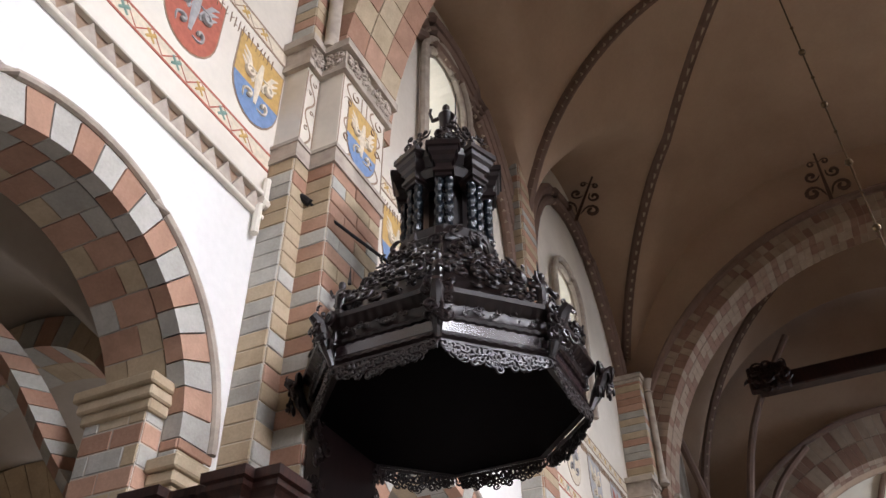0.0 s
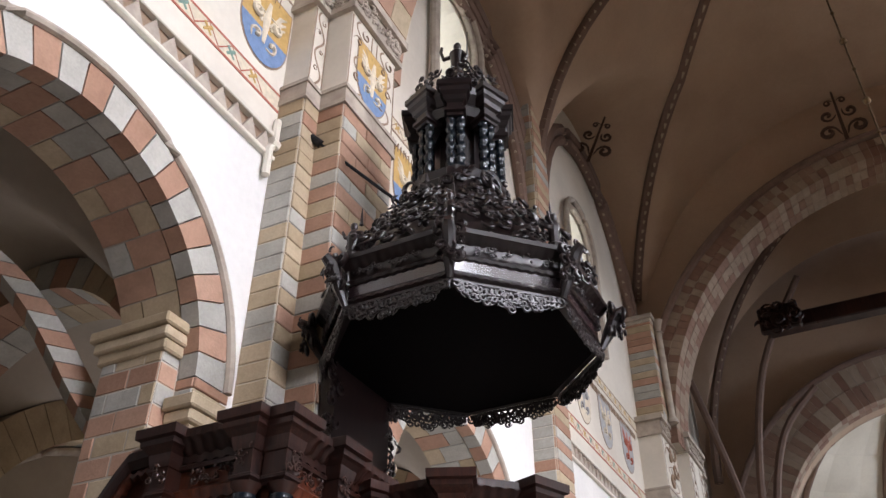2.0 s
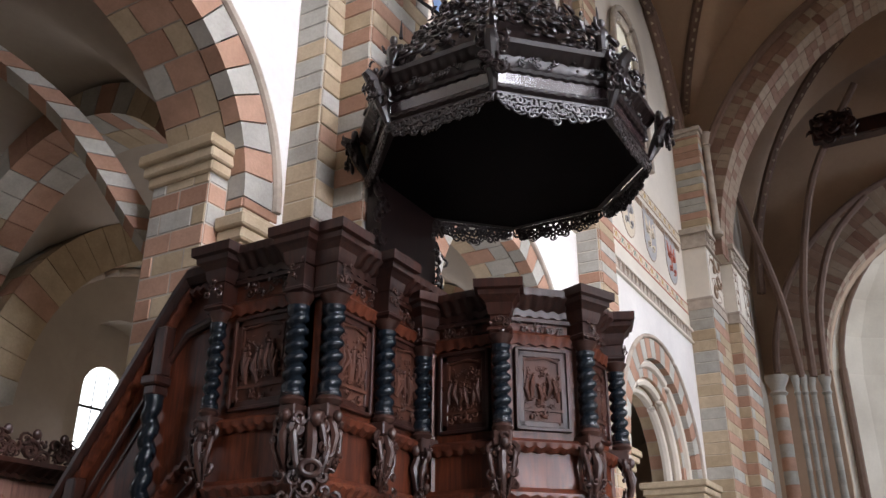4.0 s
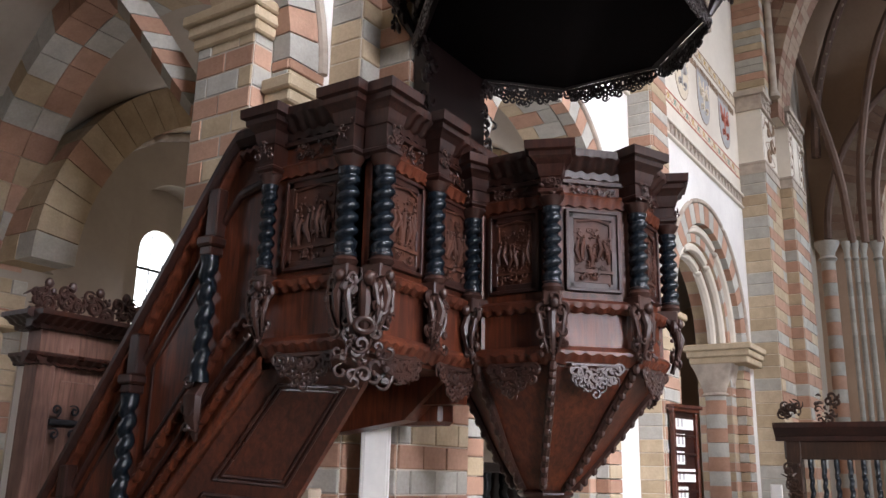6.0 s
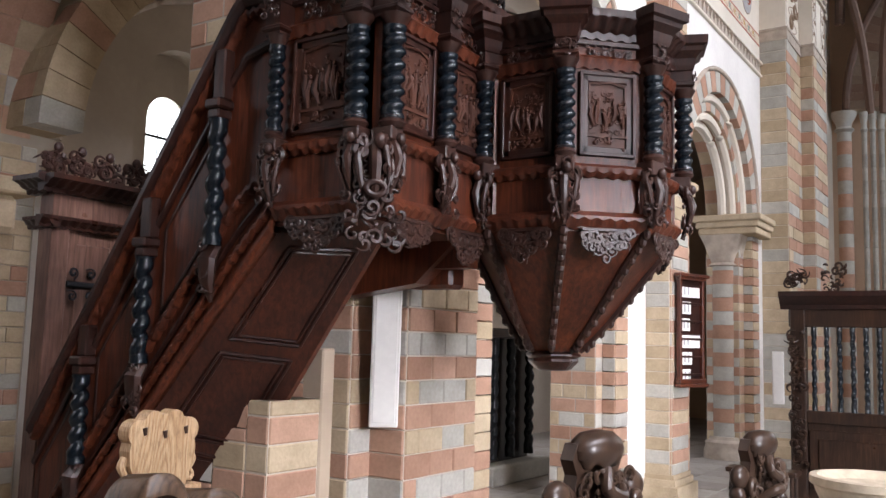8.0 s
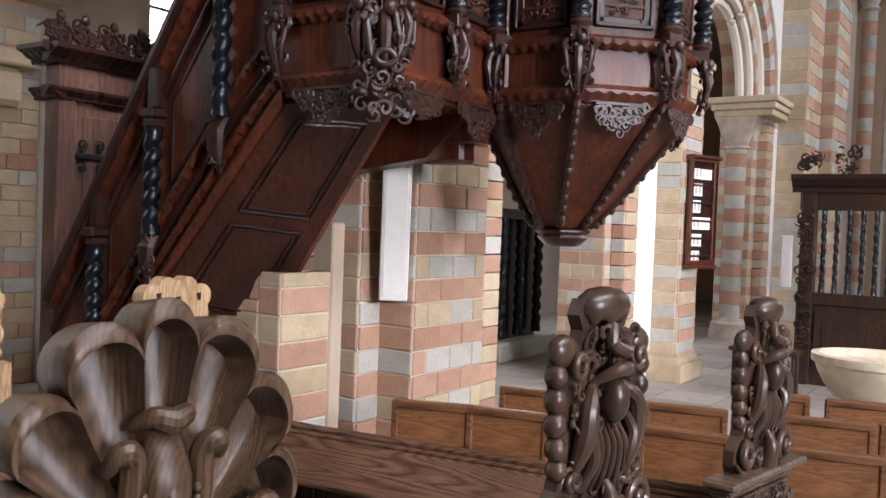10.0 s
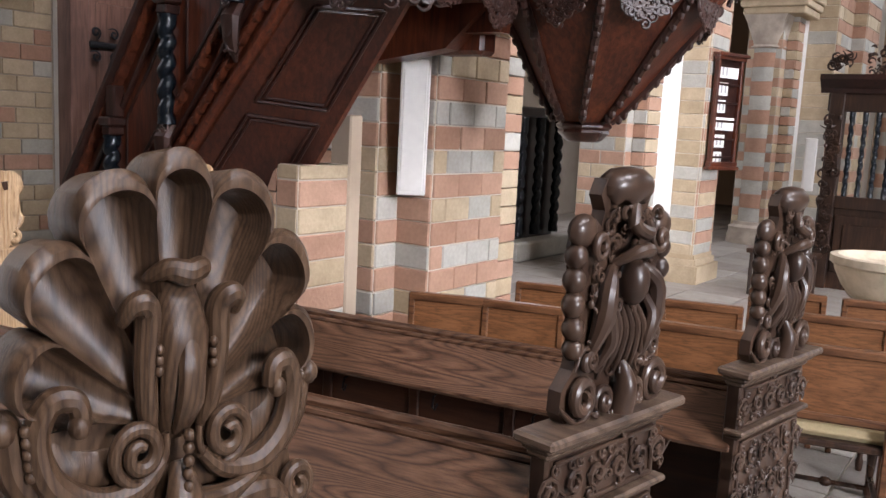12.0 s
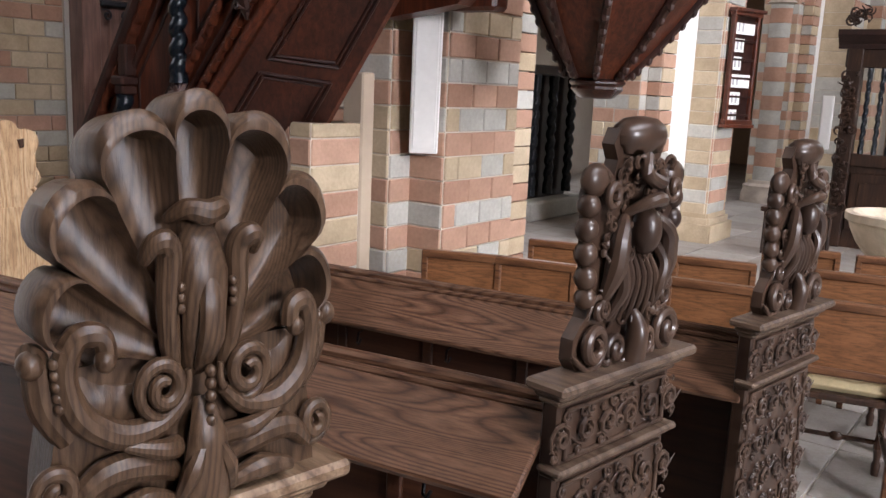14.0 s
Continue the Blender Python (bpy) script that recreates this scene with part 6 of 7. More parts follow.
for k in range(8):
    a = radians(22.5 + 45 * k)
    for da, rr in ((-0.11, 0.325), (0.11, 0.325)):
        m = Mesh()
        twisted(m, CC.x + rr * math.cos(a + da), CC.y + rr * math.sin(a + da), 5.86, 6.36, 0.036, 4.5, 10)
        part("twisted_column", m, BLACK_COL, canopy, "black-painted twisted column")
    m = Mesh()
    fc = frame_of((CC.x + 0.335 * math.cos(a), CC.y + 0.335 * math.sin(a), 0), (-math.sin(a), math.cos(a), 0))
    m.m = fc
    m.loft([[(-0.062 - o, -0.04 - o, z), (0.062 + o, -0.04 - o, z), (0.062 + o, 0.1, z), (-0.062 - o, 0.1, z)] for o, z in ((0.0, 6.36), (0.0, 6.39), (0.02, 6.4), (0.02, 6.43), (0.0, 6.44), (0.0, 6.49), (0.02, 6.51), (0.03, 6.55), (0.05, 6.58), (0.055, 6.62), (0.07, 6.63), (0.07, 6.68), (0.0, 6.682))])
    part("entablature_block", m, CANOPY_DARK, canopy, smooth=0)
    m = Mesh()
    m.m = fc
    m.box(-0.066, -0.04, 5.78, 0.066, 0.1, 5.86, 0.006)
    part("column_plinth", m, CANOPY_DARK, canopy, smooth=0)
    rnd = random.Random(300 + k)
    m = Mesh()
    m.m = fc @ pose(0, 0.0, 6.78)
    m.foliage(0.2, 0.2, 14, rnd, 0.045, 0, 0.05)
    m.m = fc @ pose(0, 0.14, 6.98)
    m.foliage(0.12, 0.2, 9, rnd, 0.04, 0, 0.04)
    m.m = fc @ pose(0, -0.04, 5.62)
    m.foliage(0.26, 0.26, 16, rnd, 0.055, 0, 0.08)
    part("crest_carving", m, CANOPY_DARK, canopy)
m = Mesh()
m.m = Matrix.Translation((*CC, 7.14))
m.lathe([(0.07, 0), (0.075, 0.03), (0.05, 0.06), (0.055, 0.14), (0.062, 0.24), (0.07, 0.3), (0.045, 0.335), (0.024, 0.355), (0.034, 0.385), (0.034, 0.41), (0.02, 0.435), (0.005, 0.445)], 0, 0, 12)
m.tube([(-0.05, 0, 0.3), (-0.13, 0.0, 0.3), (-0.16, 0.0, 0.4), (-0.15, 0, 0.46)], [0.02, 0.019, 0.015, 0.012], 7)
m.tube([(0.05, 0, 0.3), (0.1, -0.03, 0.2), (0.08, -0.05, 0.12)], [0.02, 0.018, 0.012], 7)
m.tube([(0.1, -0.03, -0.02), (0.11, -0.03, 0.5)], [0.008, 0.006], 6)
part("finial_statue", m, CANOPY_DARK, canopy)

# tie rod from the pier to the canopy
m = Mesh()
m.tube([(-3.33, 4.27, 6.62), (-2.6, 4.62, 5.86)], 0.014, 8)
m.tube([(-3.37, 4.25, 6.66), (-3.29, 4.29, 6.58)], 0.035, 10)
rod = done("tie_rod", m, IRON, label="black iron stay from the pier to the canopy", category="tie rod")
# drain pipe on the arcade wall
m = Mesh()
m.tube([(XW + 0.05, 4.05, 6.76), (XW + 0.05, 4.05, 6.5), (XW + 0.05, 4.0, 6.42), (XW + 0.05, 4.0, 6.15)], 0.035, 8)
m.tube([(XW + 0.05, 4.0, 6.5), (XW + 0.05, 4.08, 6.5)], 0.05, 8)
done("wall_pipe", m, CREAM, label="short pale pipe at the end of the string course", category="pipe")
# hanging lamp chain with balls
m = Mesh()
m.tube([(1.16, 9.0, 15.6), (1.17, 9.0, 4.6)], 0.012, 6)
for z in (13.2, 11.44, 10.35, 9.29, 8.23, 7.2, 6.2):
    m.ball((1.165, 9.0, z), 0.05)
    m.ball((1.165, 9.0, z + 0.55), 0.026)
done("lamp_chain", m, CHAIN_BRASS, label="thin hanging lamp rod with brass balls", category="chain")
# rood beam high across the nave
beam = thing("rood_beam", "dark wooden beam high across the nave with carved brackets", "beam")
m = Mesh()
m.box(-1.2, 18.85, 11.75, 7.1, 19.2, 12.15, 0.03)
part("beam", m, PULPIT_DARK, beam, smooth=0)
m = Mesh()
m.m = frame_of((-0.9, 18.8, 12.0), (1, 0, 0))
m.box(-0.45, -0.1, -0.3, 0.45, 0.1, 0.35, 0.04)
m.foliage(0.8, 0.6, 24, random.Random(2), 0.14, -0.1, 0.06)
part("carved_block", m, PULPIT_DARK, beam)

# ---- under and beside the stair ----
m = Mesh()
plinth = tagged(new("stair_plinth"), "stepped support wall of banded sandstone below the stair", "support wall", kind="structure")
PY = 3.38                      # its face
steps = ((-4.0, -3.70, 0.93), (-3.70, -3.457, 1.235), (-3.457, -3.30, 1.39))
for k, (x0, x1, top) in enumerate(steps):
    courses(m, (x0, PY), (x1, PY), 0, top, proud=0.006, length=0.3)
    m.box(x0, PY, 0, x1 - (0.001 if k == 2 else 0), 3.76, top - 0.004)
courses(m, (-3.30, PY), (-3.30, 3.76), 0, 1.39, proud=0.006)
m.mat = 3
m.prism([(-3.86, 0.935), (-3.704, 0.935), (-3.704, 1.23)], PY - 0.004, 3.7, "y")
m.mat = 1
m.prism([(-3.53, 1.238), (-3.461, 1.238), (-3.461, 1.386)], PY - 0.004, 3.7, "y")
pieces("stone_block", m, BLOCKS, plinth)
m = Mesh()
m.box(-3.46, 3.785, 0.0, -3.31, 3.89, 1.66, 0.01)
m.prism([(-3.46, 0.3), (-3.27, 0.3), (-3.29, 0.38), (-3.46, 0.4)], 3.78, 3.9, "y")
done("stone_post", m, RIB_LIGHT, label="plain pale painted post against the pier", category="post", smooth=0)

speaker = thing("column_speaker", "tall white column loudspeaker tilted on the pier corner", "loudspeaker", look((-3.17, 4.17, 1.62), (-2.4, 3.2, 1.42)) @ pose(0, 0, 0, 0, 0, 0))
m = Mesh()
m.box(-0.085, -0.41, -0.05, 0.085, 0.41, 0.05, 0.008)
part("cabinet", m, SPEAKER, speaker, smooth=0)
m = Mesh()
m.box(-0.066, -0.38, -0.056, 0.066, 0.38, -0.05, 0.004)
part("grille", m, SPEAKER, speaker, "white cloth grille", smooth=0)
m = Mesh()
m.box(-0.02, -0.3, 0.05, 0.02, -0.26, 0.13)
m.box(-0.02, 0.26, 0.05, 0.02, 0.3, 0.16)
part("wall_bracket", m, IRON, speaker, smooth=0)
sp2 = copy_thing(speaker, look((-3.28, 14.5, 1.3), (-2.6, 8.0, 1.1)))

# ---- hymn board on the second pier ----
board = thing("hymn_board", "framed wooden hymn board with white number slips on the pier", "hymn board", frame_of((-3.225, 9.89, 1.925), (0.3, 0.95, 0)))
m = Mesh()
for x in (-0.23, 0.19):
    m.box(x, -0.06, -0.58, x + 0.04, 0.0, 0.58, 0.006)
for z in (-0.6, 0.56):
    m.box(-0.25, -0.075, z, 0.25, 0.0, z + 0.05, 0.008)
m.box(-0.28, -0.1, 0.6, 0.28, 0.0, 0.64, 0.008)
m.box(-0.27, -0.09, -0.64, 0.27, 0.0, -0.6, 0.008)
part("frame", m, PULPIT_RED, board, smooth=0)
m = Mesh()
m.box(-0.2, -0.02, -0.57, 0.2, -0.005, 0.57)
part("backing", m, PULPIT_DARK, board, smooth=0)
for k in range(6):
    m = Mesh()
    m.box(-0.2, -0.045, -0.5 + 0.2 * k - 0.012, 0.2, -0.02, -0.5 + 0.2 * k + 0.012, 0.003)
    part("slip_rail", m, PULPIT_DARK, board, smooth=0)
for k, (a, b) in enumerate(((-0.16, 0.17), (-0.16, 0.0), (-0.17, -0.02), (-0.17, 0.17), (-0.16, 0.02), (-0.15, -0.01))):
    m = Mesh()
    z = 0.44 - 0.19 * k
    m.box(a, -0.034, z - 0.07, b, -0.024, z + 0.07)
    m.mat = 1
    for q in range(2):
        m.box(a + 0.03 + 0.07 * q, -0.036, z - 0.045, a + 0.06 + 0.07 * q, -0.034, z + 0.045)
    part("number_slip", m, [PAPER, P_GREY], board, smooth=0)

# ---- dark chapel cabinet in the aisle behind the pier ----
cab = thing("aisle_cabinet", "dark carved cabinet with twisted columns on a grey stone base", "cabinet")
m = Mesh()
m.box(-5.9, 9.2, 0.0, -5.35, 10.7, 0.24, 0.02)
part("stone_base", m, GREY, cab, smooth=0)
m = Mesh()
m.box(-5.85, 9.35, 0.24, -5.6, 10.5, 1.8)
m.box(-5.9, 9.22, 1.78, -5.42, 10.6, 1.9, 0.02)
part("body", m, CANOPY_DARK, cab, smooth=0)
for y in (9.42, 9.85, 10.35):
    m = Mesh()
    twisted(m, -5.5, y, 0.3, 1.78, 0.06, 9)
    part("twisted_column", m, BLACK_COL, cab)

# ---- dark carved screen with black twisted bars ----
scr = thing("chapel_screen", "dark carved wooden screen with black twisted bars and crest", "screen")
SY = 10.7
m = Mesh()
for x in (-2.28, -1.12, 0.05):
    m.box(x, SY - 0.08, 0, x + 0.16, SY + 0.08, 2.3, 0.01)
m.box(-2.3, SY - 0.06, 0.92, 0.2, SY + 0.06, 1.06, 0.01)
m.box(-2.3, SY - 0.06, 2.0, 0.2, SY + 0.06, 2.2, 0.01)
m.box(-2.3, SY - 0.02, 0, 0.2, SY + 0.02, 0.95)
part("frame", m, CHAIR_DARK, scr, smooth=0)
m = Mesh()
moulding(m, (-2.3, SY - 0.06), (0.2, SY - 0.06), cornice_profile(2.2, 0.14, 0.2), 0, 0.08)
part("cornice", m, PULPIT_DARK, scr)
for x in (-2.1, -0.95):
    m = Mesh()
    m.box(x, SY - 0.05, 0.2, x + 0.9, SY - 0.02, 0.85, 0.012)
    m.box(x + 0.1, SY - 0.07, 0.3, x + 0.8, SY - 0.05, 0.75, 0.012)
    part("lower_panel", m, CHAIR_DARK, scr, smooth=0)
    for k in range(7):
        m = Mesh()
        twisted(m, x + 0.06 + 0.135 * k, SY, 1.06, 2.0, 0.028, 8, 8)
        part("twisted_bar", m, BLACK_COL, scr)
m = Mesh()
rnd = random.Random(12)
for x in (-2.2, -1.8, -1.04, -0.4, 0.1):
    m.m = frame_of((x, SY - 0.05, 2.55), (1, 0, 0))
    m.foliage(0.22, 0.3 if x in (-1.8, -0.4) else 0.16, 22, rnd, 0.05, 0, 0.04)
m.m = frame_of((-2.2, SY - 0.1, 1.2), (1, 0, 0))
m.foliage(0.14, 1.5, 60, rnd, 0.05, 0, 0.03)
part("crest_carving", m, CHAIR_DARK, scr)

# ---- font ----
font = thing("baptismal_font", "pale sandstone font bowl on a carved pedestal", "font", Matrix.Translation((-0.93, 6.8, 0)))
m = Mesh()
m.lathe([(0.2, 0.55), (0.28, 0.58), (0.34, 0.66), (0.39, 0.76), (0.40, 0.80), (0.43, 0.82), (0.43, 0.87), (0.38, 0.875), (0.33, 0.82), (0.1, 0.78)], 0, 0, 28)
part("bowl", m, FONT_STONE, font)
m = Mesh()
m.lathe([(0.3, 0), (0.3, 0.08), (0.24, 0.12), (0.14, 0.2), (0.12, 0.4), (0.17, 0.5), (0.2, 0.56)], 0, 0, 20)
for a in range(0, 360, 60):
    m.m = pose(0, 0, 0, 0, 0, a) @ pose(0, -0.17, 0.34)
    m.tube([(0, 0.02, 0.2), (0.0, -0.05, 0.1), (0.02, -0.04, -0.05), (-0.01, 0.0, -0.22)], [0.05, 0.07, 0.06, 0.03], 8)
    m.ball((0, -0.06, 0.16), 0.05)
    m.foliage(0.14, 0.3, 8, random.Random(a), 0.05, -0.03, 0.03)
part("pedestal", m, FONT_STONE, font)

# ---- chairs ----


def make_chair(label, cushion=True):
    ch = thing("church_chair", label, "chair", Matrix(), "chairs in the nave")
    for sx in (-1, 1):
        m = Mesh()
        m.box(sx * 0.18 - 0.015, -0.018, 0, sx * 0.18 + 0.015, 0.02, 0.835, 0.005)
        part("back_post", m, CHAIR_RAIL, ch, smooth=0)
        m = Mesh()
        m.lathe([(0.016, 0), (0.02, 0.05), (0.013, 0.07), (0.022, 0.14), (0.012, 0.2), (0.022, 0.3), (0.014, 0.36), (0.02, 0.4), (0.02, 0.44)], sx * 0.175, 0.36, 10)
        part("front_leg", m, CHAIR_DARK, ch)
        m = Mesh()
        m.tube([(sx * 0.175, 0.0, 0.2), (sx * 0.175, 0.36, 0.2)], 0.012, 6)
        part("stretcher", m, CHAIR_DARK, ch)
    for z0, z1, nm in ((0.80, 0.84, "top_rail"), (0.53, 0.565, "lower_rail")):
        m = Mesh()
        m.box(-0.195, -0.02, z0, 0.195, 0.024, z1, 0.007)
        part(nm, m, CHAIR_RAIL, ch, smooth=0)
    m = Mesh()
    m.box(-0.165, -0.008, 0.56, 0.165, 0.012, 0.80)
    part("back_panel", m, CHAIR_PANEL, ch, "plain oak back panel", smooth=0)
    m = Mesh()
    m.tube([(-0.175, 0.36, 0.15), (0.175, 0.36, 0.15)], 0.012, 6)
    m.ball((0, 0.36, 0.15), 0.03, 0.022, 0.022)
    part("front_stretcher", m, CHAIR_DARK, ch)
    m = Mesh()
    m.box(-0.2, 0.0, 0.42, 0.2, 0.4, 0.45, 0.008)
    part("seat", m, CHAIR_DARK, ch, smooth=0)
    if cushion:
        m = Mesh()
        m.box(-0.195, 0.03, 0.45, 0.195, 0.4, 0.50, 0.022)
        part("cushion", m, CUSHION, ch, "pale straw-coloured seat cushion")
    return ch


chair = make_chair("dark wooden chair with oak back panel and pale cushion")
chair.matrix_basis = pose(-0.69, 3.81, 0, 0, 0, 14)
for x, y, r in ((-2.36, 3.45, 22), (-2.02, 3.56, 15), (-1.26, 3.74, 12), (-0.3, 3.92, 14), (-2.16, 4.1, 16), (-1.78, 4.16, 15), (-1.43, 4.26, 16), (-0.82, 4.45, 15), (-0.43, 4.56, 15), (-1.2, 4.95, 14), (-0.75, 5.05, 16)):
    copy_thing(chair, pose(x, y, 0, 0, 0, r))
stool = thing("small_bench", "small dark wooden bench beside the column", "bench", pose(-2.35, 9.6, 0))
m = Mesh()
m.box(-0.35, -0.15, 0.45, 0.35, 0.15, 0.5, 0.01)
part("seat", m, CHAIR_DARK, stool, smooth=0)
for sx in (-0.3, 0.3):
    for sy in (-0.1, 0.1):
        m = Mesh()
        m.tube([(sx, sy, 0), (sx, sy, 0.46)], 0.02, 8)
        part("leg", m, CHAIR_DARK, stool)

# ---- pews ----


def bench_end(parent, carve_seed, cap, wide=0.44, worn=False):
    """Local: x along the end's face (0 to 0.44), -y towards the aisle, z up; cap: height of its capping."""
    m = Mesh()
    m.box(0.015, -0.03, 0.0, wide - 0.015, 0.006, cap - 0.03, 0.005)
    part("end_board", m, PEW_DARK, parent, smooth=0)
    m = Mesh()
    for g, z0, z1 in ((0.008, cap - 0.045, cap - 0.032), (0.018, cap - 0.032, cap - 0.018), (0.034, cap - 0.018, cap)):
        m.box(0.015 - g, -0.03 - g, z0, wide - 0.015 + g, 0.006 + 0.3 * g, z1, 0.005)
    part("cap_moulding", m, CAP_OAK if worn else CAP_DARK, parent, "worn pale oak capping" if worn else "", smooth=0)
    m = Mesh()
    for g, z0, z1 in ((0.008, cap - 0.168, cap - 0.158), (0.02, cap - 0.158, cap - 0.145)):
        m.box(0.015 - g * 0.6, -0.03 - g, z0, wide - 0.015 + g * 0.6, 0.0, z1, 0.004)
    part("middle_moulding", m, CAP_DARK, parent, smooth=0)
    rnd = random.Random(carve_seed)
    for z0, z1 in ((cap - 0.14, cap - 0.05), (cap - 0.55, cap - 0.175)):
        m = Mesh()
        m.box(0.03, -0.036, z0, wide - 0.03, -0.025, z0 + 0.008, 0.002)
        m.box(0.03, -0.036, z1 - 0.008, wide - 0.03, -0.025, z1, 0.002)
        m.box(0.03, -0.036, z0, 0.038, -0.025, z1, 0.002)
        m.box(wide - 0.038, -0.036, z0, wide - 0.03, -0.025, z1, 0.002)
        h = z1 - z0
        rows = max(1, round(h / 0.09))
        for q in range(rows):
            zc = z0 + h * (q + 0.5) / rows
            for i in range(6):
                m.m = pose(wide / 2 + (i - 2.5) * 0.062, -0.034, zc)
                hand = 1 if i < 3 else -1
                m.scroll(0, 0, 0.026, 1.6, hand * (-1) ** i, 1.57 * i, 0.17, 0, 1.5)
                m.scroll(0.015 * hand, 0.03, 0.011, 1.2, -hand, 3.0, 0.26, 0, 1.0)
                m.scroll(-0.015 * hand, -0.03, 0.011, 1.2, hand, 0.4, 0.26, 0, 1.0)
            m.m = pose(wide / 2, -0.032, zc)
            m.foliage(0.36, 0.07, 22, rnd, 0.009, 0, 0.004)
        m.m = Matrix()
        part("carved_panel", m, PEW_DARK, parent, "shallow carved scrollwork panel")


def pew_body(parent, length, rail, hooks=True):
    """Back with book board towards the people behind; local x runs along the pew away from the aisle, y forward."""
    m = Mesh()
    m.box(0, 0.02, 0.06, length, 0.045, rail - 0.01)
    part("back_panel", m, PEW_BACK, parent, smooth=0)
    for k in range(int(length / 0.3) + 1):
        m = Mesh()
        m.box(k * 0.3 - 0.016, 0.008, 0.06, k * 0.3 + 0.016, 0.02, rail - 0.1, 0.003)
        part("back_stile", m, PEW_BACK, parent, smooth=0)
    m = Mesh()
    m.tube([(0, 0.02, rail), (length, 0.02, rail)], 0.013, 10)
    m.tube([(0, 0.0, rail - 0.012), (length, 0.0, rail - 0.012)], 0.008, 8)
    m.box(0, -0.006, rail - 0.025, length, 0.05, rail - 0.006, 0.004)
    part("top_rail", m, PEW_BOARD, parent)
    m = Mesh()
    m.m = pose(0, 0.0, rail - 0.022, 30, 0, 0)
    m.box(0, -0.18, -0.009, length, 0.0, 0.009, 0.004)
    part("book_board", m, PEW_BOARD, parent, "sloping oak book board with bold grain", smooth=0)
    m = Mesh()
    m.box(0, 0.05, 0.44, length, 0.4, 0.47, 0.008)
    part("seat", m, PEW_BOARD, parent, smooth=0)
    if hooks:
        for k in range(int(length / 0.3)):
            m = Mesh()
            x = 0.22 + k * 0.3
            z = rail - 0.2
            m.tube([(x, 0.015, z + 0.03), (x, -0.02, z + 0.025), (x - 0.008, -0.04, z), (x - 0.02, -0.05, z), (x - 0.03, -0.055, z + 0.018)], 0.0038, 6)
            part("coat_hook", m, IRON, parent, "bent iron coat hook")


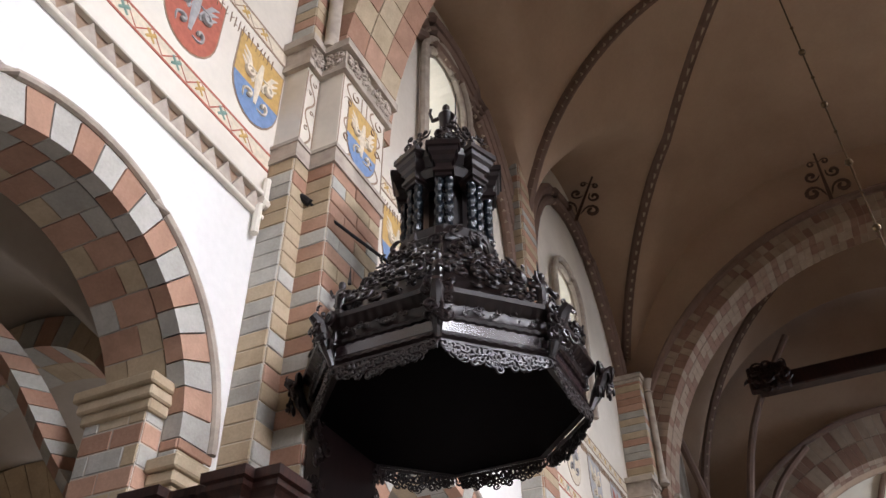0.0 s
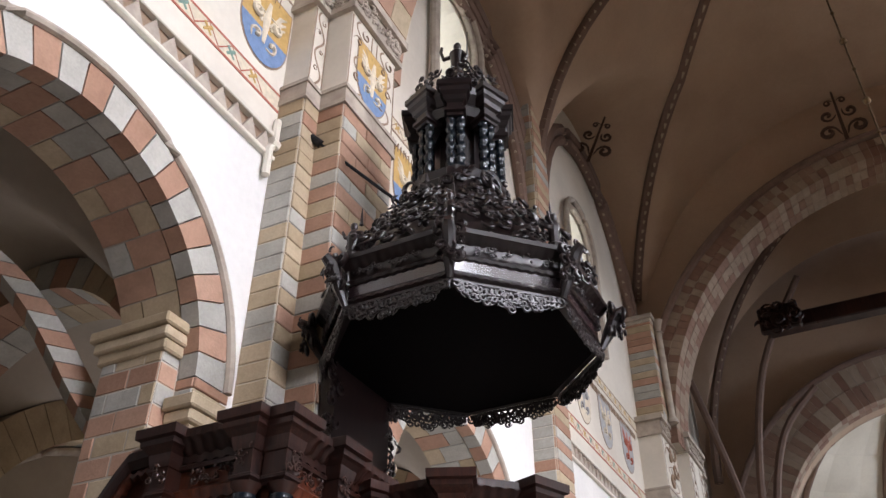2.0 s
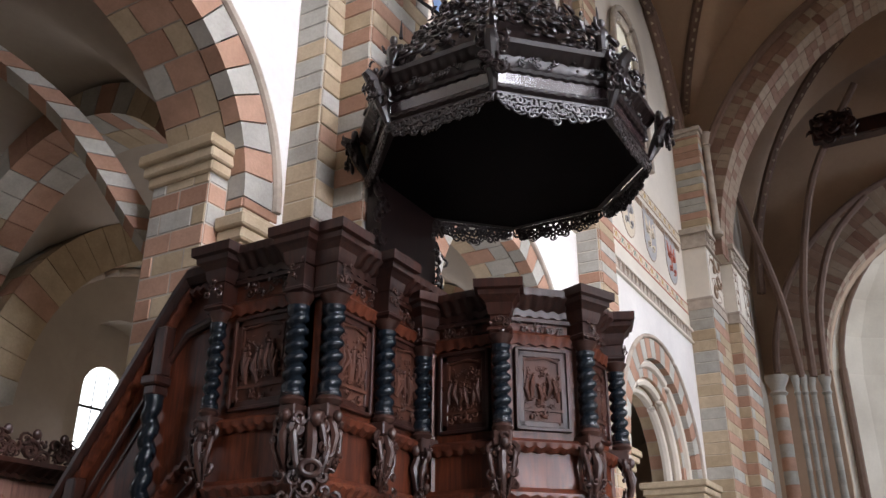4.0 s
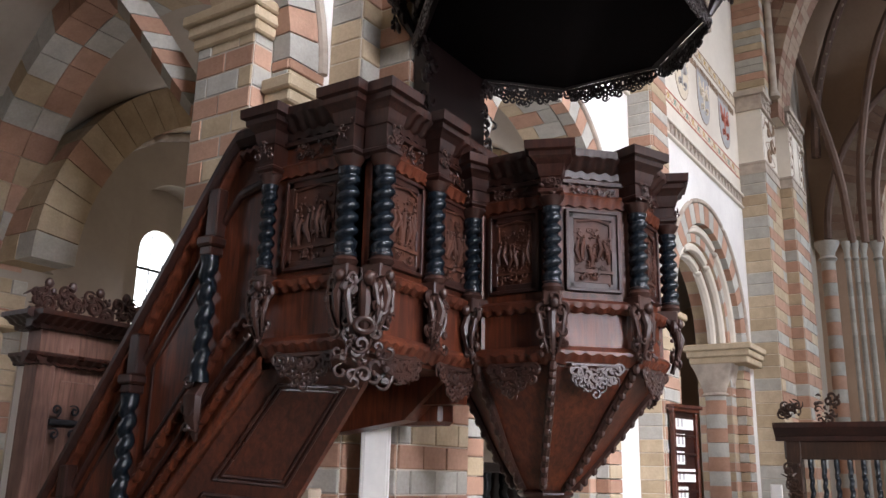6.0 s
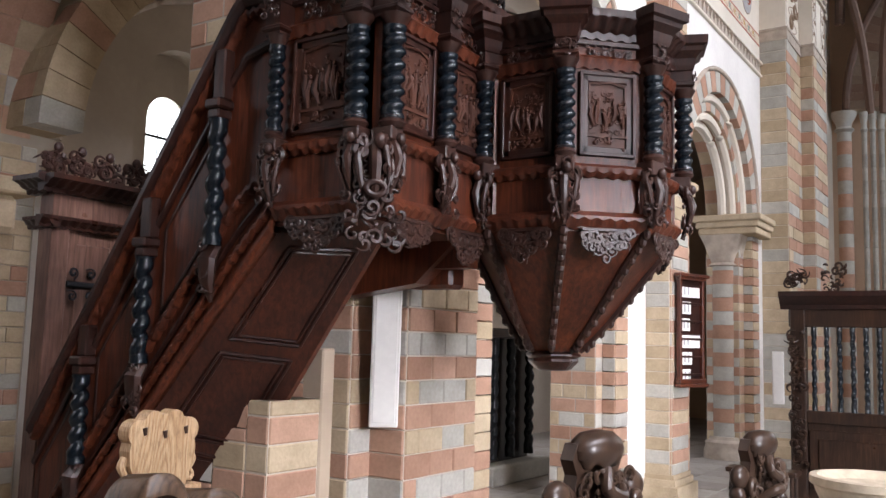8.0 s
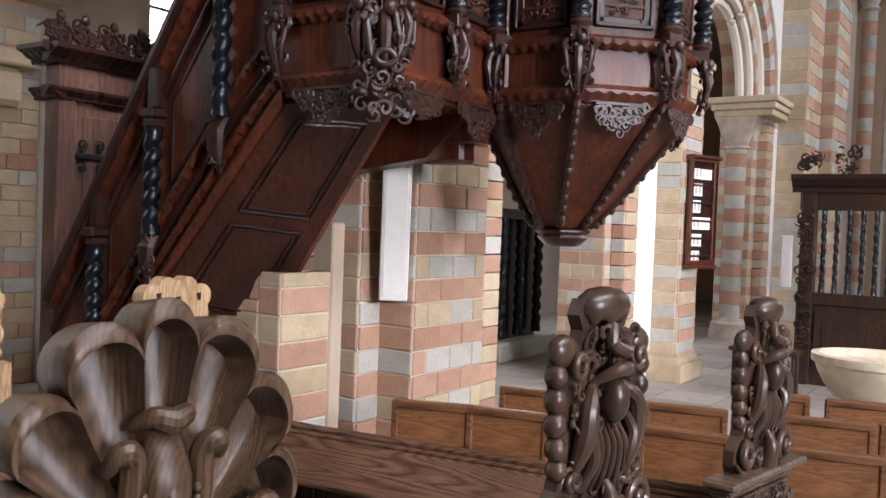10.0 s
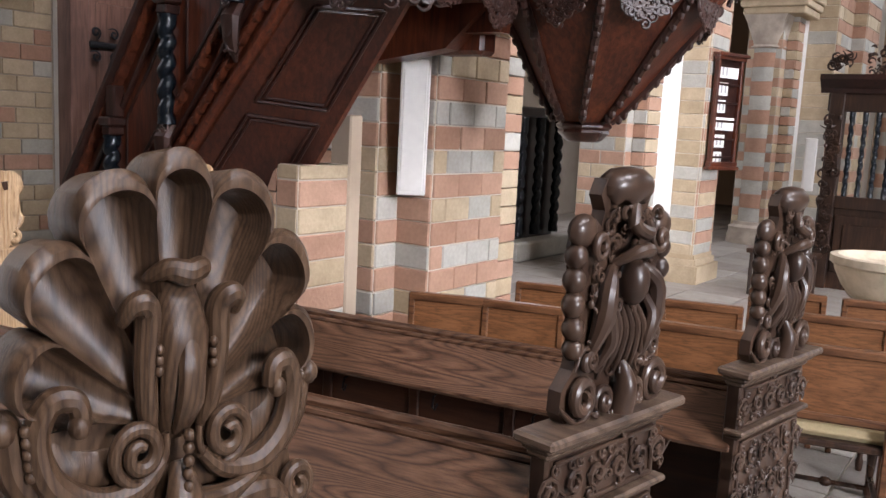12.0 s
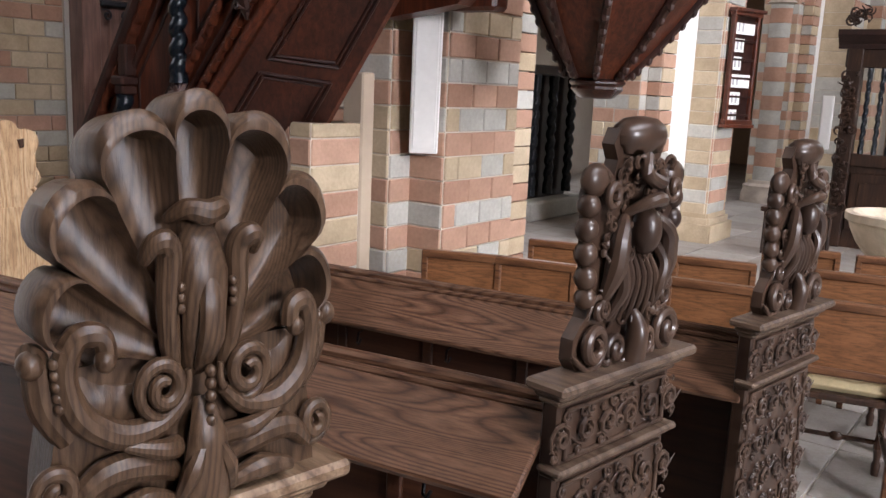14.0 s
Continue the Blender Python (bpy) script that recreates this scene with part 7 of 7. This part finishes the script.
def shell_finial(parent, mat, s=1.0):
    """A carved scallop, 0.30 wide and 0.36 high, of seven hooded lobes over two big volutes; local x across, -y front, z up from the capping."""
    lobes = [(-64, 0.172, 11.5), (-41.5, 0.205, 11), (-19.5, 0.226, 11), (0, 0.233, 8.5), (19.5, 0.226, 11), (41.5, 0.205, 11), (64, 0.172, 11.5)]
    cz, seg, nr = 0.125, 16, 26
    front, back = [], []
    for la, lr, hw in lobes:
        for i in range(seg + 1):
            t = -1 + 2 * i / seg
            th = radians(90 - (la + t * hw))
            edge = lr * (0.86 + 0.14 * math.sqrt(max(0.0, 1 - (0.985 * t) ** 2)))
            cf, cb = [], []
            for j in range(nr + 1):
                q = j / nr
                r = edge * (0.06 + 0.94 * q)
                # hooded rim round the tip, thin raised edges along the sides
                tip = min(1.0, max(0.0, (q - 0.885) / 0.03))
                side = min(1.0, max(0.0, (abs(t) - 0.84) / 0.1)) * (0.45 + 0.55 * q)
                rim = max(tip, side)
                floor_d = 0.022 - 0.040 * (1 - 0.55 * t * t) * min(1.0, q * 1.1) ** 1.4
                d = floor_d + (0.026 + 0.012 * q - floor_d) * rim
                if j == nr:
                    d = 0.030
                cf.append((s * r * math.cos(th), -s * d, s * (cz + r * math.sin(th))))
                rb = r * (0.97 if j == nr else 1.0)
                cb.append((s * rb * math.cos(th), s * 0.020, s * (cz + rb * math.sin(th))))
            front.append(cf)
            back.append(cb)
    cols, n = len(front), nr + 1
    vs = [p for c in front for p in c] + [p for c in back for p in c]
    o = cols * n
    fs = []
    for i in range(cols - 1):
        for j in range(nr):
            fs.append((i * n + j, (i + 1) * n + j, (i + 1) * n + j + 1, i * n + j + 1))
            fs.append((o + i * n + j, o + i * n + j + 1, o + (i + 1) * n + j + 1, o + (i + 1) * n + j))
        fs.append((i * n + nr, (i + 1) * n + nr, o + (i + 1) * n + nr, o + i * n + nr))
    for i in (0, cols - 1):
        for j in range(nr):
            fs.append((i * n + j, i * n + j + 1, o + i * n + j + 1, o + i * n + j))
    m = Mesh()
    m.fine = True
    m.add(vs, fs)
    part("shell", m, mat, parent, "fluted scallop shell of carved oak", smooth=50)
    # heart of the shell: a long leaf under a small hood between two inner scrolls
    m = Mesh()
    m.fine = True
    m.m = Matrix.Diagonal((s, s, s, 1))
    m.tube([(0, -0.018, 0.12), (0, -0.034, 0.16), (0, -0.036, 0.21), (0, -0.02, 0.25)], [0.014, 0.022, 0.025, 0.016], 14, 0.55)
    m.tube([(0, -0.03, 0.125), (0, -0.048, 0.155), (0, -0.05, 0.185), (0, -0.044, 0.212)], [0.008, 0.014, 0.013, 0.004], 10, 0.6)
    m.tube([(-0.03, -0.02, 0.252), (-0.018, -0.036, 0.262), (0, -0.042, 0.259), (0.018, -0.036, 0.262), (0.03, -0.02, 0.252)], [0.004, 0.009, 0.011, 0.009, 0.004], 10)
    part("heart_leaf", m, mat, parent)
    for sx in (-1, 1):
        m = Mesh()
        m.fine = True
        m.m = Matrix.Diagonal((s, s, s, 1))
        m.tube([(sx * 0.058, -0.03, 0.222), (sx * 0.054, -0.04, 0.236), (sx * 0.043, -0.042, 0.238), (sx * 0.036, -0.036, 0.226), (sx * 0.037, -0.034, 0.19), (sx * 0.033, -0.03, 0.15), (sx * 0.026, -0.026, 0.12)], [0.006, 0.009, 0.011, 0.012, 0.011, 0.01, 0.006], 10)
        for q in range(3):
            m.ball((sx * 0.028, -0.042, 0.2 - 0.009 * q), 0.0045)
        part("inner_scroll", m, mat, parent)
        # big volute that sweeps out and up along the shell's lower edge
        m = Mesh()
        m.fine = True
        m.m = Matrix.Diagonal((s, s, s, 1))
        m.scroll(sx * 0.046, 0.118, 0.03, 1.9, -sx, 1.57 + sx * 0.6, 0.2, -0.036, 0.0)
        m.tube([(sx * 0.02, -0.036, 0.105), (sx * 0.045, -0.034, 0.086), (sx * 0.085, -0.032, 0.083), (sx * 0.12, -0.028, 0.105), (sx * 0.132, -0.026, 0.14), (sx * 0.122, -0.03, 0.168), (sx * 0.102, -0.036, 0.168), (sx * 0.098, -0.038, 0.15)], [0.006, 0.01, 0.013, 0.013, 0.012, 0.011, 0.01, 0.009], 10)
        m.ball((sx * 0.102, -0.042, 0.15), 0.0095)
        m.tube([(sx * 0.05, -0.012, 0.1), (sx * 0.1, -0.01, 0.105), (sx * 0.12, -0.008, 0.14)], [0.02, 0.024, 0.012], 10, 0.5)
        for q in range(5):
            m.ball((sx * (0.138 + 0.001 * q), -0.03, 0.115 + 0.009 * q), 0.005)
        part("volute", m, mat, parent)
        # leaf that curls away at the side, and the foot's scroll
        m = Mesh()
        m.fine = True
        m.m = Matrix.Diagonal((s, s, s, 1))
        m.tube([(sx * 0.125, -0.012, 0.085), (sx * 0.145, -0.012, 0.115), (sx * 0.152, -0.014, 0.15), (sx * 0.162, -0.018, 0.158)], [0.014, 0.015, 0.013, 0.009], 10)
        m.ball((sx * 0.158, -0.02, 0.15), 0.012)
        m.tube([(sx * 0.02, -0.018, 0.03), (sx * 0.055, -0.03, 0.05), (sx * 0.1, -0.03, 0.052), (sx * 0.13, -0.026, 0.03)], [0.008, 0.014, 0.013, 0.008], 10)
        m.scroll(sx * 0.142, 0.046, 0.022, 1.5, -sx, 1.57, 0.3, -0.024, 0.6)
        m.tube([(sx * 0.03, -0.03, 0.012), (sx * 0.065, -0.036, 0.022), (sx * 0.105, -0.034, 0.014)], [0.006, 0.012, 0.006], 10)
        m.tube([(sx * 0.028, -0.03, 0.06), (sx * 0.05, -0.042, 0.066), (sx * 0.085, -0.038, 0.075)], [0.01, 0.009, 0.004], 10)
        part("side_leaf", m, mat, parent)
    m = Mesh()
    m.fine = True
    m.m = Matrix.Diagonal((s, s, s, 1))
    m.tube([(0, -0.03, 0.1), (0, -0.04, 0.07), (0, -0.036, 0.03), (0, -0.028, 0.0)], [0.008, 0.02, 0.027, 0.032], 14, 0.6)
    for sx in (-1, 1):
        m.tube([(sx * 0.006, -0.045, 0.065), (sx * 0.02, -0.046, 0.04), (sx * 0.03, -0.036, 0.012)], [0.005, 0.009, 0.005], 8)
    for q in range(5):
        m.ball((0, -0.046, 0.126 - 0.011 * q), 0.0055)
    part("foot_leaf", m, mat, parent)
    m = Mesh()
    m.fine = True
    m.m = Matrix.Diagonal((s, s, s, 1))
    m.prism([(-0.15, 0.0), (0.15, 0.0), (0.145, 0.05), (0.135, 0.1), (0.12, 0.14), (-0.12, 0.14), (-0.135, 0.1), (-0.145, 0.05)], -0.016, 0.028, "y")
    part("finial_foot", m, mat, parent, smooth=0)


def tall_finial(parent, mat, seed, s=1.0):
    """A carved finial: plain oval boss under a scalloped hood, drapery, lobed edges and scrolls. 0.34 wide, 0.40 high."""
    rnd = random.Random(seed)
    m = Mesh()
    m.fine = True
    half = [(0.15, 0.0), (0.168, 0.02), (0.165, 0.055), (0.135, 0.085), (0.122, 0.12), (0.132, 0.17), (0.135, 0.23), (0.142, 0.28), (0.132, 0.315), (0.1, 0.325), (0.078, 0.31), (0.07, 0.335), (0.085, 0.36), (0.07, 0.385)]
    m.prism(half + [(-x, z) for x, z in reversed(half)], -0.004, 0.022, "y")
    part("finial_board", m, mat, parent, smooth=0)
    for sx in (-1, 1):
        for x, z, rx, r in ((0.13, 0.118, 0.02, 0.018), (0.134, 0.152, 0.021, 0.02), (0.139, 0.19, 0.022, 0.021), (0.141, 0.229, 0.022, 0.021), (0.14, 0.266, 0.022, 0.02), (0.126, 0.305, 0.036, 0.027)):
            m = Mesh()
            m.fine = True
            m.ball((sx * x, 0.002, z), rx, 0.02, r, 14, 9)
            part("edge_lobe", m, mat, parent)
        for x, z, size, turns, hand, start, r, y, tail in ((0.1, 0.285, 0.024, 1.3, -sx, 4.5, 0.3, -0.018, 0.5), (0.122, 0.04, 0.04, 1.6, sx, 1.57, 0.24, -0.014, 1.1), (0.052, 0.028, 0.026, 1.5, -sx, 1.0, 0.27, -0.016, 1.0), (0.108, 0.1, 0.022, 1.4, -sx, 0.2, 0.28, -0.012, 1.2)):
            m = Mesh()
            m.fine = True
            m.scroll(sx * x, z, size, turns, hand, start, r, y, tail)
            part("side_scroll", m, mat, parent)
        for pts, rad in (([(sx * 0.045, -0.012, 0.245), (sx * 0.078, -0.028, 0.215), (sx * 0.085, -0.026, 0.165), (sx * 0.098, -0.012, 0.11)], [0.008, 0.017, 0.02, 0.008]), ([(sx * 0.06, -0.012, 0.2), (sx * 0.07, -0.03, 0.165), (sx * 0.062, -0.028, 0.125), (sx * 0.075, -0.01, 0.08)], [0.007, 0.013, 0.013, 0.005])):
            m = Mesh()
            m.fine = True
            m.tube(pts, rad, 10)
            part("side_leaf", m, mat, parent)
    m = Mesh()
    m.fine = True
    m.ball((0.012, -0.022, 0.22), 0.031, 0.028, 0.04, 18, 12)
    part("oval_boss", m, mat, parent)
    m = Mesh()
    m.fine = True
    m.tube([(-0.045, -0.012, 0.25), (-0.02, -0.045, 0.272), (0.02, -0.045, 0.272), (0.045, -0.012, 0.25)], [0.006, 0.012, 0.012, 0.006], 10)
    m.tube([(0, -0.02, 0.34), (-0.022, -0.036, 0.315), (0.016, -0.042, 0.3), (0.034, -0.03, 0.315)], [0.012, 0.012, 0.012, 0.008], 10)
    part("brow_scroll", m, mat, parent)
    m = Mesh()
    m.fine = True
    for q in range(6):
        m.tube([(-0.042 + 0.017 * q, -0.012, 0.18), (-0.05 + 0.02 * q, -0.026, 0.145), (-0.058 + 0.0235 * q, -0.02, 0.105), (-0.064 + 0.026 * q, -0.008, 0.062 + 0.012 * (q % 2))], [0.004, 0.0075, 0.007, 0.003], 9)
    m.tube([(0, -0.014, 0.085), (0, -0.03, 0.05), (0, -0.02, 0.0)], [0.01, 0.02, 0.026], 12)
    m.foliage(0.2, 0.08, 16, rnd, 0.013, -0.012, 0.008)
    part("drapery", m, mat, parent)
    m = Mesh()
    m.m = pose(0, 0, 0.2)
    m.foliage(0.22, 0.26, 70, rnd, 0.015, -0.006, 0.012)
    m.m = pose(0, 0, 0.33)
    m.foliage(0.11, 0.05, 14, rnd, 0.014, -0.012, 0.01)
    part("leaf_carving", m, mat, parent, kind="stuff")
    m = Mesh()
    m.fine = True
    rings = []
    for r, d, z in ((0.058, 0.024, 0.352), (0.07, 0.034, 0.36), (0.073, 0.038, 0.374), (0.066, 0.034, 0.388), (0.045, 0.022, 0.4), (0.01, 0.006, 0.404)):
        rings.append([(r * math.cos(2 * math.pi * k / 28), d * math.sin(2 * math.pi * k / 28), z - 0.007 * (z < 0.36) * (k % 4 < 2)) for k in range(28)])
    m.loft(rings)
    part("hood", m, mat, parent)


def finial_back(parent, mat):
    """The plain back of a small carved finial: a board with a lobed top, two eyes pierced through and scrolled shoulders. Local x across, z up."""
    m = Mesh()
    m.fine = True
    out = [(-0.10, 0.0), (0.10, 0.0), (0.115, 0.05), (0.135, 0.09), (0.14, 0.14)]
    for cx, cz, r, a0, a1 in ((0.105, 0.2, 0.045, -50, 110), (0.045, 0.235, 0.038, 20, 140), (-0.045, 0.235, 0.038, 40, 160), (-0.105, 0.2, 0.045, 70, 230)):
        out += [(cx + r * math.cos(radians(a0 + (a1 - a0) * i / 8)), cz + r * math.sin(radians(a0 + (a1 - a0) * i / 8))) for i in range(9)]
    out += [(-0.14, 0.14), (-0.135, 0.09), (-0.115, 0.05)]
    m.prism(out, -0.028, 0.028, "y")
    part("finial_board", m, mat, parent, smooth=0)
    for sx in (-1, 1):
        m = Mesh()
        m.fine = True
        m.scroll(sx * 0.125, 0.035, 0.026, 1.4, sx, 1.57, 0.32, -0.01, 0.6)
        m.tube([(sx * 0.135, 0, 0.06), (sx * 0.15, 0, 0.09), (sx * 0.14, 0, 0.12)], [0.012, 0.016, 0.01], 8)
        part("shoulder_scroll", m, mat, parent)
    for x, z in ((-0.085, 0.205), (0.0, 0.19), (0.09, 0.2)):
        m = Mesh()
        m.tube([(x, -0.03, z + 0.012), (x + 0.004, -0.03, z - 0.014)], [0.011, 0.007], 8, 0.4)
        part("pierced_eye", m, CHAIR_DARK, parent)


def pew(label, near, finial, length, seed, cap, rail, rail_y, left=None, wide=0.44):
    """near: plan place of the near lower corner of the aisle end; cap, rail: heights of the end's capping and of the top rail."""
    pw = thing("pew", label, "pew", None, "carved pews")
    endf = frame_of((*near, 0), (0.165, 0.986, 0))
    end = new("bench_end")
    end.parent = pw
    end.matrix_basis = endf
    bench_end(end, seed, cap, wide, finial == "shell")
    top = new("finial")
    top.parent = pw
    if finial == "shell":
        top.matrix_basis = endf @ pose(0.302, -0.02, cap - 0.002) @ Matrix.Diagonal((0.85, 1, 1, 1))
        shell_finial(top, SHELL_OAK, 1.0)
    else:
        top.matrix_basis = endf @ pose(wide / 2 + 0.02, -0.016, cap - 0.002) @ Matrix.Diagonal((0.86, 0.95, 1.0, 1))
        tall_finial(top, PEW_DARK, seed, 1.0)
    body_ = new("pew_body")
    body_.parent = pw
    body_.matrix_basis = pose(near[0] - 0.005, rail_y, 0, 0, 0, 9) @ Matrix.Diagonal((-1, 1, 1, 1))
    pew_body(body_, length, rail)
    if left:
        lf = new("finial")
        lf.parent = pw
        lf.matrix_basis = frame_of((left[0], left[1], left[2]), (0, 1, 0))
        finial_back(lf, PALE_SUNLIT_OAK)
        m = Mesh()
        m.m = frame_of((left[0], left[1] - 0.16, 0), (0, 1, 0))
        m.box(0.0, -0.03, 0, 0.34, 0.03, left[2] + 0.004, 0.006)
        part("end_board", m, PALE_SUNLIT_OAK, pw, smooth=0)
    return pw


pew("carved oak pew with a large scallop-shell finial", (-0.766, 0.321), "shell", 1.7, 1, 1.245, 1.2, 0.38)
pew("carved oak pew with a hooded finial and draped boss", (-0.714, 1.29), "tall", 2.06, 2, 1.175, 1.112, 1.352, (-2.78, 1.47, 1.175), 0.347)
pew("carved oak pew with a beaded hooded finial", (-0.653, 2.086), "tall", 1.96, 3, 1.125, 1.04, 2.245, (-2.62, 2.16, 1.175), 0.366)
